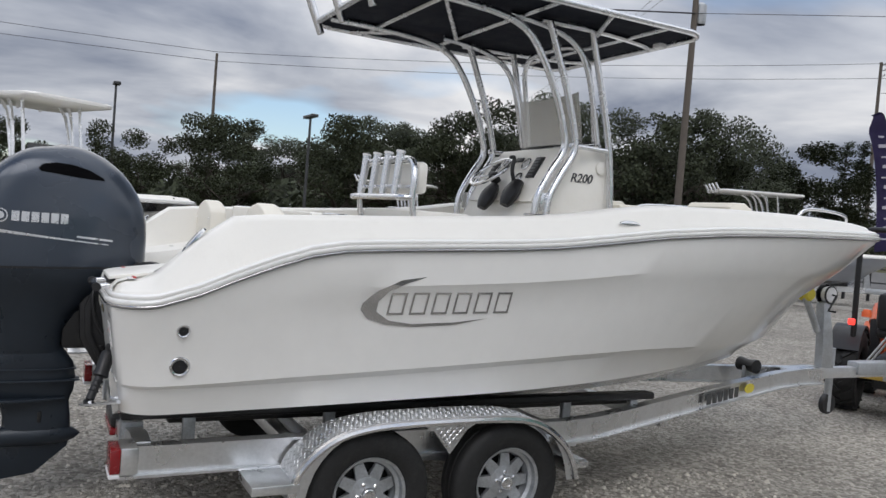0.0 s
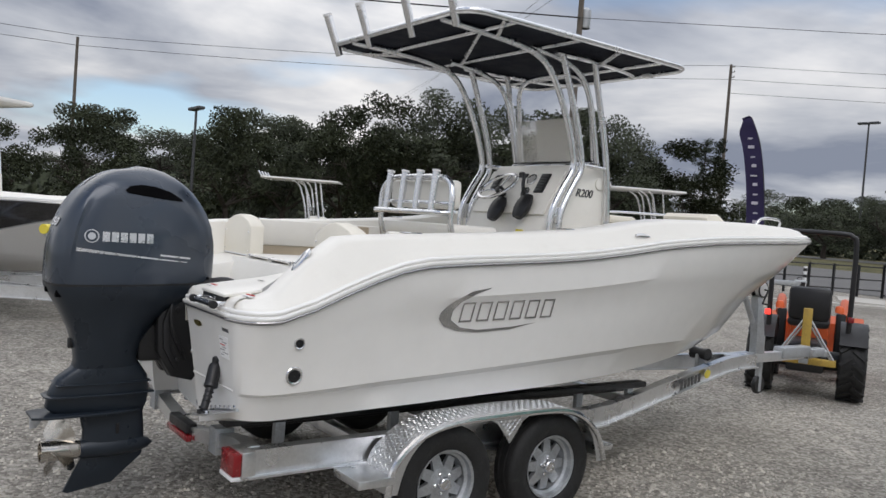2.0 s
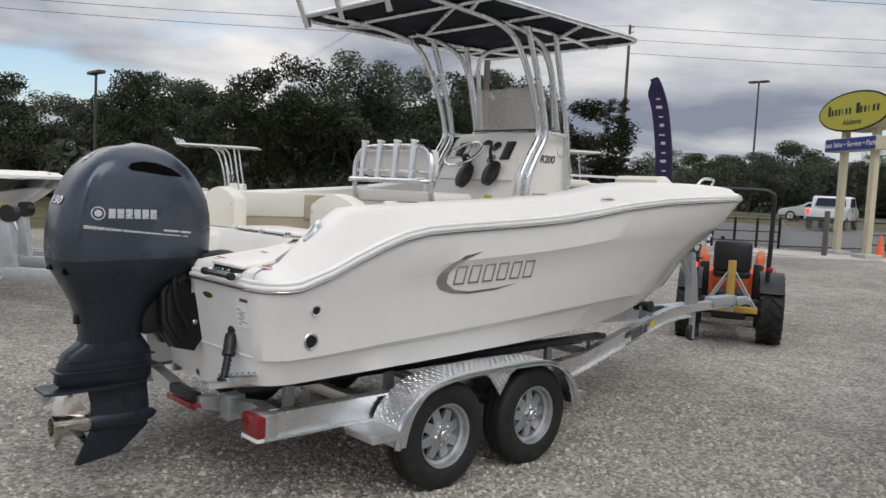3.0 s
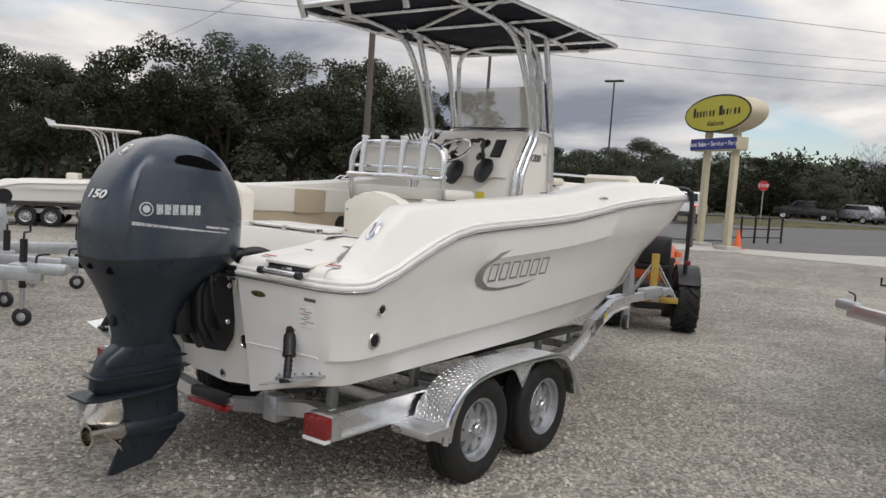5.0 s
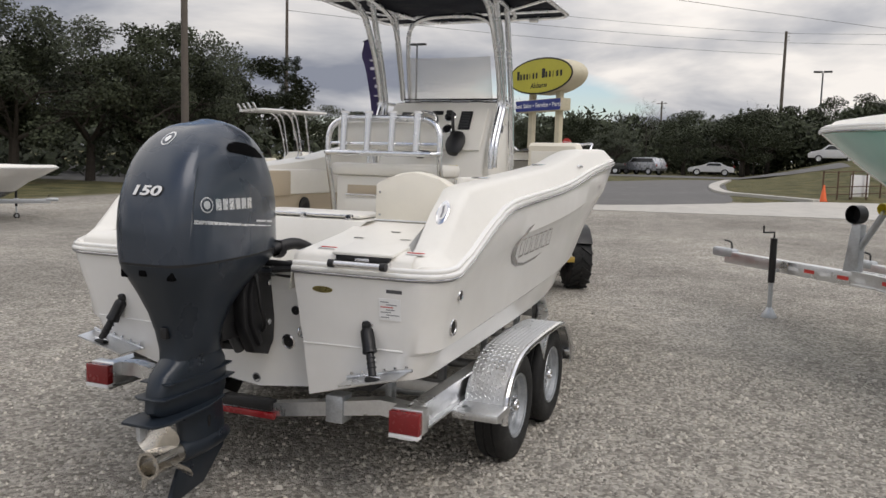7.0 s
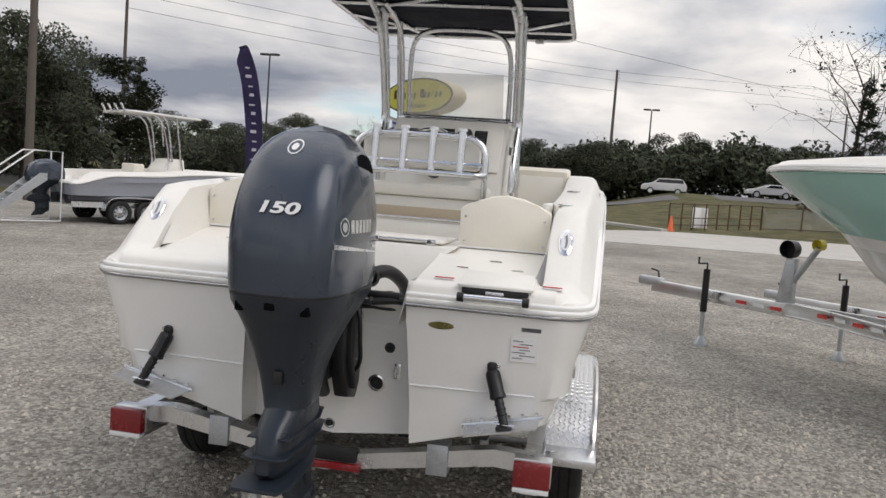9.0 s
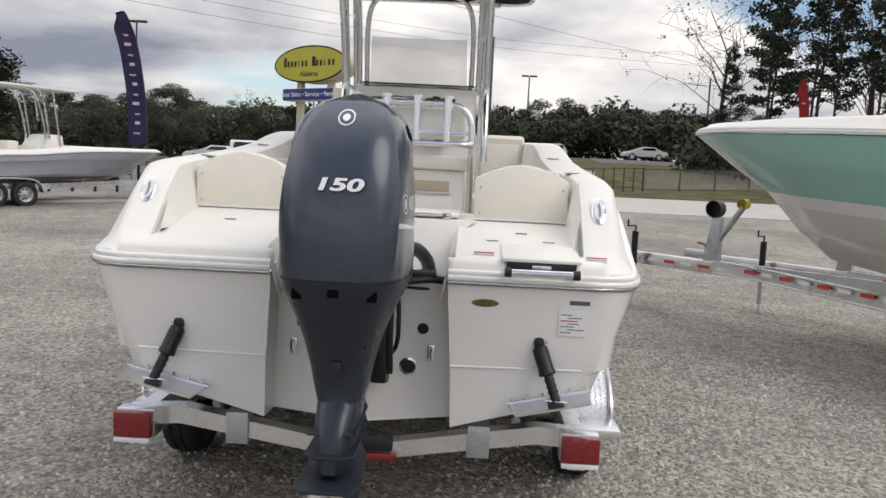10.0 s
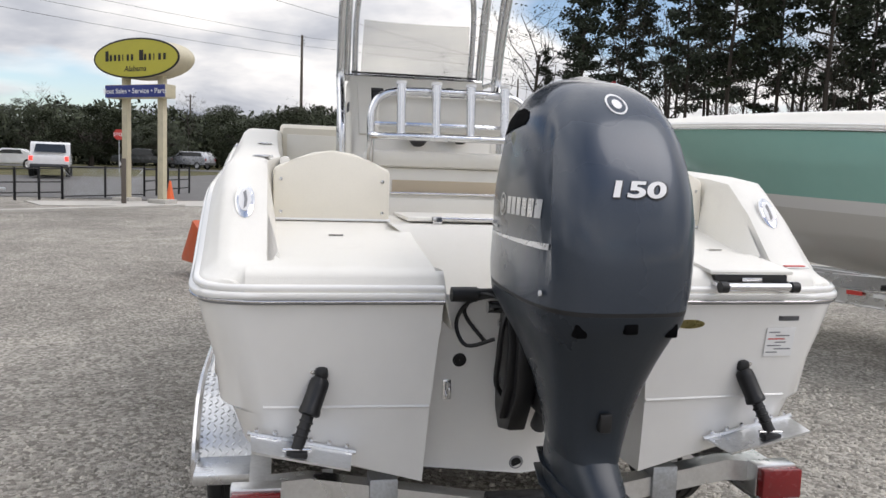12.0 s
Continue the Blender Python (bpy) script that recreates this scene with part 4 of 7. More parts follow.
part("back_hoop", tube(hoop, 0.022, 10), PIPE, post, "silver arched back pipe")
part("back_rail", tube([(1.66, -0.44, 1.88), (1.58, -0.42, 1.87), (1.55, -0.3, 1.87), (1.55, 0.3, 1.87), (1.58, 0.42, 1.87), (1.66, 0.44, 1.88)], 0.02, 10), PIPE, post)
part("back_rail", tube([(1.64, -0.42, 1.94), (1.60, 0, 1.94), (1.64, 0.42, 1.94)], 0.012, 8), PIPE, post)
for y in (0.285, 0.095, -0.095, -0.285):
    rh = part("rod_holder", rod((1.575, y, 1.87), (1.60, y, 2.15), 0.024, 0.026, 16), PIPE, post, "silver pipe rod holder")
    part("holder_cap", rod((1.60, y, 2.15), (1.6015, y, 2.163), 0.030, 0.030, 16), WHITEMARK, rh)
part("back_cushion", box((1.68, -0.40, 1.90), (1.75, 0.40, 2.10), 0.03), DECK, post, "off-white padded backrest")
part("seat_cushion", box((1.66, -0.44, 1.71), (2.06, 0.44, 1.80), 0.03), DECK, post, "off-white padded seat")
part("seat_box", box((1.70, -0.41, 1.40), (2.04, 0.41, 1.71), 0.02), DECK, post)
part("box_door", box((1.694, -0.33, 1.42), (1.702, 0.33, 1.54), 0.003), DECK, post)
# the slot is a tan strip laid on, its brown shade put into the colour
part("box_slot", box((1.692, -0.31, 1.575), (1.702, 0.31, 1.64), 0.003), TAN, post, "slot in the seat box, its brown shade painted tan")
part("slot_trim", rod((1.69, -0.32, 1.568), (1.69, 0.32, 1.568), 0.008), CHROME, post)
part("cooler", box((1.72, -0.38, 1.02), (2.04, 0.38, 1.38), 0.03), DECK, post)

# ---- outboard motor ----
motor = thing("outboard_motor", "slate blue four-stroke outboard motor on the boat's transom", "outboard motor")
COWL_RINGS = [(1.345, -0.735, 0.17, 0.238), (1.40, -0.738, 0.172, 0.246), (1.50, -0.735, 0.172, 0.252), (1.58, -0.725, 0.166, 0.253), (1.66, -0.705, 0.148, 0.248), (1.735, -0.675, 0.115, 0.238), (1.80, -0.64, 0.072, 0.226), (1.855, -0.60, 0.025, 0.208), (1.90, -0.555, -0.03, 0.186), (1.935, -0.51, -0.085, 0.158), (1.962, -0.465, -0.145, 0.122), (1.978, -0.42, -0.21, 0.08), (1.985, -0.36, -0.29, 0.03)]


def ellring(z, xa, xf, w, n=2.7, k=40, tilt=0.0, scoop=0.0):
    c, a = (xa + xf) / 2, (xf - xa) / 2
    out = []
    for j in range(k):
        t = 2 * math.pi * j / k
        u, v = math.cos(t), math.sin(t)
        x = math.copysign(abs(u) ** (2 / (n - 0.2 if u > 0 else n + 0.9)), u)
        y = math.copysign(abs(v) ** (2 / (n - 0.2 if u > 0 else n + 0.9)), v)
        # narrower at the front than at the back
        ww = w * (1 - 0.10 * max(0, x))
        if scoop and -0.70 < u < 0.93:
            ww *= 1 - scoop
        out.append((c + a * x, ww * y, z + tilt * x))
    return out


# the sides are set in behind a crease that runs down from the air intakes
bm = loft([ellring(*r, k=72, tilt=0.012, scoop=0.07 * min(1, max(0, (r[0] - 1.36) / 0.12)) * min(1, max(0, (1.87 - r[0]) / 0.12))) for r in COWL_RINGS])
cowl = part("cowl", bm, COWL, motor, "glossy slate blue top cowl", 32)
part("cowl_seam", loft([ellring(1.332, -0.733, 0.168, 0.236, tilt=0.012), ellring(1.346, -0.733, 0.168, 0.236, tilt=0.012)]), BLACK, motor)
LOW = [(1.334, -0.735, 0.172, 0.240), (1.30, -0.725, 0.165, 0.236), (1.24, -0.695, 0.06, 0.208), (1.17, -0.655, -0.06, 0.175), (1.08, -0.61, -0.16, 0.142), (0.99, -0.58, -0.215, 0.118), (0.90, -0.565, -0.235, 0.10), (0.86, -0.575, -0.22, 0.088)]
part("apron", loft([ellring(z, a, f, w, 2.5, tilt=0.012 if z > 1.29 else 0) for z, a, f, w in LOW]), APRON, motor, "dark slate lower cowl", 50)
GEAR = [(0.90, -0.55, -0.235, 0.075), (0.85, -0.585, -0.20, 0.085), (0.80, -0.655, -0.165, 0.082), (0.72, -0.69, -0.15, 0.076), (0.64, -0.70, -0.155, 0.066), (0.605, -0.66, -0.17, 0.05), (0.58, -0.52, -0.175, 0.04), (0.50, -0.50, -0.165, 0.036), (0.42, -0.50, -0.16, 0.05), (0.38, -0.50, -0.17, 0.045), (0.34, -0.49, -0.19, 0.02)]
part("gearcase", loft([ellring(z, a, f, w, 2.3) for z, a, f, w in GEAR]), APRON, motor, "dark slate gearcase", 45)
part("ventilation_plate", prism([(-0.20, 0.045), (-0.40, 0.10), (-0.70, 0.115), (-0.775, 0.09), (-0.775, -0.09), (-0.70, -0.115), (-0.40, -0.10), (-0.20, -0.045)], 0.596, 0.61, "z", bevel=0.003), APRON, motor)
part("splash_plate", prism([(-0.13, 0.05), (-0.30, 0.088), (-0.69, 0.09), (-0.715, 0.05), (-0.715, -0.05), (-0.69, -0.09), (-0.30, -0.088), (-0.13, -0.05)], 0.70, 0.71, "z", bevel=0.003), APRON, motor)
part("splash_plate", prism([(-0.15, 0.05), (-0.30, 0.085), (-0.66, 0.086), (-0.66, -0.086), (-0.30, -0.085), (-0.15, -0.05)], 0.765, 0.773, "z", bevel=0.003), APRON, motor)
part("anode_tab", prism([(-0.69, 0.60), (-0.77, 0.60), (-0.765, 0.53), (-0.735, 0.535)], -0.012, 0.012, "y", bevel=0.003), GALV, motor, "grey trim tab anode")
part("torpedo", lathe([(0.004, 0.0), (0.03, 0.03), (0.05, 0.09), (0.06, 0.2), (0.058, 0.38), (0.052, 0.40), (0.001, 0.40)], Matrix.Translation((-0.11, 0, 0.395)) @ pose(0, 0, 0, 0, -90, 0), 24), APRON, motor)
part("skeg", prism([(-0.165, 0.38), (-0.17, 0.33), (-0.33, 0.185), (-0.56, 0.15), (-0.585, 0.16), (-0.50, 0.34), (-0.47, 0.38)], -0.011, 0.011, "y", bevel=0.004), APRON, motor)
part("water_intake", box((-0.33, -0.042, 0.47), (-0.31, 0.042, 0.53), 0.004), BLACK, motor)
prop = part("propeller", lathe([(0.05, 0.0), (0.056, 0.02), (0.056, 0.15), (0.064, 0.20), (0.05, 0.20), (0.045, 0.12), (0.001, 0.12)], Matrix.Translation((-0.51, 0, 0.395)) @ pose(0, 0, 0, 0, -90, 0), 26), PROP, motor, "three-blade stainless propeller")
def blade(a0):
    rings = []
    for i in range(9):
        t = i / 8
        r = 0.05 + 0.135 * t
        wd = 0.085 * math.sin(math.pi * (0.22 + 0.72 * t)) ** 0.8 + 0.006
        tw = radians(58 - 22 * t)
        row = []
        for s in (-1, -0.5, 0, 0.5, 1, 0.5, 0, -0.5):
            k = len(row)
            thick = 0.004 * (1 - abs(s)) * (1 if k < 5 else -1)
            along = s * wd
            ang = a0 + radians(-18 * t) + (along * math.cos(tw)) / r
            x = -0.60 + along * math.sin(tw) + thick - 0.03 * t
            row.append((x, r * math.cos(ang), 0.395 + r * math.sin(ang)))
        rings.append(row)
    return loft(rings)


for k in range(3):
    part("blade", blade(radians(205 + 120 * k)), PROP, prop)
# clamp bracket, ram, steering and hoses
br = part("clamp_bracket", prism([(0.10, 1.24), (-0.08, 1.26), (-0.16, 1.14), (-0.15, 0.95), (-0.06, 0.80), (0.06, 0.77), (0.11, 0.84), (0.125, 1.02)], -0.13, -0.06, "y", bevel=0.012), BLACK, motor, "black clamp bracket")
part("clamp_bracket", prism([(0.10, 1.24), (-0.08, 1.26), (-0.16, 1.14), (-0.15, 0.95), (-0.06, 0.80), (0.06, 0.77), (0.11, 0.84), (0.125, 1.02)], 0.06, 0.13, "y", bevel=0.012), BLACK, motor, "black clamp bracket")
for side in (-1, 1):
    for cx, cz in ((-0.05, 1.19), (-0.09, 1.08), (0.05, 1.16), (0.05, 0.95), (-0.04, 0.90)):
        part("bracket_bolt", lathe([(0.016, 0), (0.016, 0.012), (0.012, 0.016), (0.001, 0.017)], plane((cx, side * 0.129, cz), (-side, 0, 0), (0, 0, 1)), 10), CHROME if cx > 0 else BLACK, br)
    part("bracket_rib", prism([(-0.11, 1.20), (-0.135, 1.12), (-0.125, 0.97), (-0.05, 0.84), (-0.03, 0.86), (-0.10, 0.98), (-0.108, 1.12), (-0.088, 1.19)], side * 0.142 - 0.014, side * 0.142 + 0.014, "y", bevel=0.004), BLACK, br)
    part("trim_hose", tube([(-0.06, side * 0.10, 1.27), (-0.10, side * 0.165, 1.20), (-0.08, side * 0.175, 1.06), (-0.02, side * 0.16, 0.95), (0.02, side * 0.10, 0.88)], 0.010, 8), BLACK, motor)
part("swivel_bracket", box((-0.24, -0.06, 0.88), (0.0, 0.06, 1.28), 0.03), BLACK, motor)
part("tilt_ram", rod((-0.02, 0, 0.80), (-0.20, 0, 1.05), 0.03, 0.025), DARKGREY, motor)
part("tilt_tube", rod((0.0, -0.20, 1.225), (0.0, 0.20, 1.225), 0.022), CHROME, motor)
part("steering_arm", tube([(0.0, -0.20, 1.24), (0.02, -0.30, 1.25), (0.05, -0.36, 1.24)], 0.018, 8), BLACK, motor)
part("steering_ram", rod((0.02, -0.32, 1.27), (0.02, 0.32, 1.27), 0.018), BLACK, motor)
part("rigging_hose", tube([(0.08, -0.12, 1.33), (0.20, -0.20, 1.36), (0.30, -0.26, 1.30), (0.38, -0.28, 1.2)], 0.032, 10), BLACK, motor, "ribbed black rigging hose")
part("rigging_collar", lathe([(0.045, 0), (0.05, 0.02), (0.045, 0.05), (0.001, 0.05)], plane((0.10, -0.14, 1.34), (0, 1, 0), (0.3, 0, 1)), 14), BLACK, motor)
for pts in ([(-0.02, 0.16, 1.27), (0.02, 0.26, 1.24), (0.04, 0.30, 1.16), (0.0, 0.27, 1.09), (-0.04, 0.18, 1.12)], [(-0.05, 0.14, 1.25), (0.0, 0.22, 1.27), (0.05, 0.27, 1.2), (0.02, 0.2, 1.10)], [(0.0, -0.18, 1.25), (0.06, -0.26, 1.28), (0.10, -0.34, 1.24)], [(0.0, -0.16, 1.22), (0.06, -0.24, 1.2), (0.10, -0.36, 1.2)]):
    part("cable", tube(pts, 0.007, 8), BLACK, motor)
part("steering_end", rod((0.0, 0.24, 1.27), (0.0, 0.33, 1.27), 0.026), BLACK, motor)
# air intakes high on both sides, and the latch and marks of the apron
lens_o = [(-0.165, 0.008), (-0.14, 0.032), (-0.08, 0.044), (0.0, 0.039), (0.08, 0.018), (0.15, -0.018), (0.16, -0.032), (0.08, -0.030), (0.0, -0.023), (-0.08, -0.014), (-0.15, -0.007)]
for side in (-1, 1):
    r_ = 1 if side < 0 else -1
    o = [(r_ * u, v) for u, v in lens_o]
    mm = plane((-0.235, side * 0.5, 1.845), (r_, 0, 0), (0, 0, 1))
    part("air_intake", laid(patch(o, mm, 0.03), cowl.data, (0, -side, 0), 0.003), INTAKE, motor, "dark air intake slot", 0)
    # plain bars and a ring where the maker's name stands
    ring_o = bmesh.new()
    mm = plane((-0.56 if side < 0 else -0.27, side * 0.5, 1.597), (r_, 0, 0), (0, 0, 1))
    for i in range(24):
        a, b2 = 2 * math.pi * i / 24, 2 * math.pi * (i + 1) / 24
        patch([(0.030 * math.cos(a), 0.030 * math.sin(a)), (0.036 * math.cos(a), 0.036 * math.sin(a)), (0.036 * math.cos(b2), 0.036 * math.sin(b2)), (0.030 * math.cos(b2), 0.030 * math.sin(b2))], mm, 0.1, ring_o)
    patch(oval(0.019, 0.019, 18), mm, 0.012, ring_o)
    part("maker_ring", laid(ring_o, cowl.data, (0, -side, 0), 0.0025), SILVERMARK, motor, "", 0)
    for k in range(6):
        u0 = 0.052 + k * 0.0455
        part("maker_bar", laid(patch([(u0, -0.026), (u0 + 0.036, -0.026), (u0 + 0.036, 0.026), (u0, 0.026)] if side < 0 else [(u0, -0.026), (u0 + 0.036, -0.026), (u0 + 0.036, 0.026), (u0, 0.026)], mm, 0.02), cowl.data, (0, -side, 0), 0.0025), SILVERMARK, motor, "", 0)
    st = plane((-0.36, side * 0.5, 1.505), (r_, 0, -0.05), (0, 0, 1)) @ Matrix.Diagonal((r_, 1, 1, 1))
    part("stripe", laid(patch([(-0.27, -0.004), (0.32, -0.02), (0.32, -0.016), (-0.02, 0.0), (-0.27, 0.014)], st, 0.03), cowl.data, (0, -side, 0), 0.0025), SILVERMARK, motor, "silver stripe", 0)
    part("small_bar", laid(patch([(0.16, 0.006), (0.34, 0.0), (0.34, 0.010), (0.16, 0.016)], st, 0.03), cowl.data, (0, -side, 0), 0.0025), SILVERMARK, motor, "", 0)
def rear(z):
    return plane((-1.0, 0, z), (0, -1, 0), (0, 0, 1))


for o in ([(0.031 * math.cos(a), 0.031 * math.sin(a)) for a in [2 * math.pi * i / 28 for i in range(28)]],):
    part("maker_badge", laid(patch(o, rear(1.893), 0.015), cowl.data, (1, 0, 0), 0.003), WHITEMARK, motor, "small round white badge", 0)
    part("badge_field", laid(patch([(u * 0.82, v * 0.82) for u, v in o], rear(1.893), 0.012), cowl.data, (1, 0, 0), 0.0045), COWL, motor, "", 0)
    part("badge_dot", laid(patch(oval(0.014, 0.014, 18), rear(1.893), 0.01), cowl.data, (1, 0, 0), 0.006), WHITEMARK, motor, "", 0)
part("power_number", laid(writing("150", 0.088, rear(1.657) @ Matrix.Diagonal((1.26, 0.66, 1, 1)), 0, 0.16, 0.035), cowl.data, (1, 0, 0), 0.005), WHITEMARK, motor, "white figures on the back of the cowl", 0)
part("number_shade", laid(writing("150", 0.088, rear(1.6545) @ Matrix.Translation((0.004, 0, 0)) @ Matrix.Diagonal((1.28, 0.72, 1, 1)), 0, 0.16, 0.045), cowl.data, (1, 0, 0), 0.0025), BLACK, motor, "", 0)
part("latch", box((-0.732, -0.02, 1.275), (-0.70, 0.02, 1.305), 0.006), INTAKE, motor)
for y in (-0.13, 0.13):
    part("latch", box((-0.705, y - 0.018, 1.26), (-0.64, y + 0.018, 1.30), 0.006), INTAKE, motor)
part("telltale", box((-0.602, -0.018, 0.965), (-0.57, 0.018, 1.02), 0.005), BLACK, motor)
part("flush_port", lathe([(0.008, 0), (0.008, 0.006), (0.001, 0.007)], plane((-0.62, 0.225, 1.37), (1, 0, 0), (0, 0, 1)), 10), WHITEMARK, motor)

# ---- trailer ----
def trailer_rail(path, name, parent, mat, h=0.15, w=0.075, t=0.012):
    sec = [(-w / 2, -h / 2), (w / 2, -h / 2), (w / 2, -h / 2 + t), (t / 2, -h / 2 + t), (t / 2, h / 2 - t), (w / 2, h / 2 - t), (w / 2, h / 2), (-w / 2, h / 2), (-w / 2, h / 2 - t), (-t / 2, h / 2 - t), (-t / 2, -h / 2 + t), (-w / 2, -h / 2 + t)]
    path = [Vector(p) for p in path]
    rings = []
    for i, p in enumerate(path):
        d = (path[min(i + 1, len(path) - 1)] - path[max(i - 1, 0)]).normalized()
        s = Vector((d.y, -d.x, 0)).normalized()
        rings.append([p + s * u + Vector((0, 0, v)) for u, v in sec])
    return part(name, loft(rings), mat, parent, "", 25)


def tyre_mesh(R=0.335, r=0.19, w=0.2):
    prof = [(r, -w * 0.36), (r + 0.02, -w * 0.45), (r + 0.07, -w * 0.5), (R - 0.04, -w * 0.48), (R - 0.012, -w * 0.42), (R, -w * 0.33), (R, -0.035), (R - 0.008, -0.03), (R - 0.008, -0.022), (R, -0.018), (R, 0.018), (R - 0.008, 0.022), (R - 0.008, 0.03), (R, 0.035), (R, w * 0.33), (R - 0.012, w * 0.42), (R - 0.04, w * 0.48), (r + 0.07, w * 0.5), (r + 0.02, w * 0.45), (r, w * 0.36), (r, -w * 0.36)]
    bm = lathe(prof, pose(0, 0, 0, 90), 48)
    return bm


def rim_bm(R=0.19, out=-1):
    """A spoked steel rim seen from its outer side (towards -y)."""
    bm = bmesh.new()
    lathe([(R * 1.04, 0.09), (R * 1.05, 0.085), (R * 0.97, 0.08), (R * 0.95, 0.05), (R * 0.86, 0.04), (R * 0.84, 0.01), (R * 0.80, 0.0), (R * 0.80, -0.02), (R * 1.0, -0.06)], pose(0, 0, 0, 90), 40, bm)
    for k in range(8):
        a = 2 * math.pi * k / 8
        m4 = pose(0, 0, 0, 90) @ Matrix.Rotation(a, 4, "Z")
        pts = [(0.07, -0.036), (0.155, -0.026), (0.155, 0.026), (0.07, 0.036)]
        lo = [bm.verts.new(m4 @ Vector((u, v, 0.012))) for u, v in pts]
        hi = [bm.verts.new(m4 @ Vector((u, v, 0.03 + (0.012 if u < 0.1 else 0)))) for u, v in pts]
        bm.faces.new(hi)
        for i in range(4):
            bm.faces.new((lo[i], lo[(i + 1) % 4], hi[(i + 1) % 4], hi[i]))
    lathe([(0.085, 0.01), (0.085, 0.042), (0.06, 0.05), (0.001, 0.05)], pose(0, 0, 0, 90), 28, bm)
    return bm


TYRE_ME = finish("tyre", tyre_mesh(), RUBBER)
RIM_ME = finish("rim", rim_bm(), GALV, 30)
HUB_ME = finish("hub", lathe([(0.04, 0.04), (0.04, 0.075), (0.034, 0.085), (0.03, 0.088), (0.018, 0.088), (0.016, 0.082), (0.001, 0.082)], pose(0, 0, 0, 90), 24), CHROME)
# added black disc: stands for the shade behind the rim's openings
SHADE_DISC_ME = finish("brake_drum", lathe([(0.16, -0.09), (0.165, -0.04), (0.15, -0.03), (0.001, -0.03)], pose(0, 0, 0, 90), 24), BLACK)
NUT_ME = finish("wheel_nut", lathe([(0.011, 0.045), (0.011, 0.06), (0.006, 0.064), (0.001, 0.064)], pose(0, 0, 0, 90), 6), CHROME)


def wheel(parent, x, y, z, side, scale=1.0, mat=None):
    """side -1: outer face towards -y."""
    m4 = Matrix.Translation((x, y, z)) @ (pose(0, 0, 0, 0, 0, 0 if side < 0 else 180)) @ pose(0, 0, 0, 0, 23 * x, 0) @ Matrix.Diagonal((scale, scale, scale, 1))
    wob = shared("wheel", TYRE_ME, parent, m4)
    wob.name = "tyre"
    rim = shared("rim", RIM_ME, wob)
    shared("hub", HUB_ME, wob)
    shared("brake_drum", SHADE_DISC_ME, wob)
    for k in range(5):
        a = 2 * math.pi * k / 5
        shared("wheel_nut", NUT_ME, wob, Matrix.Translation((0.057 * math.cos(a), 0, 0.057 * math.sin(a))))
    return wob


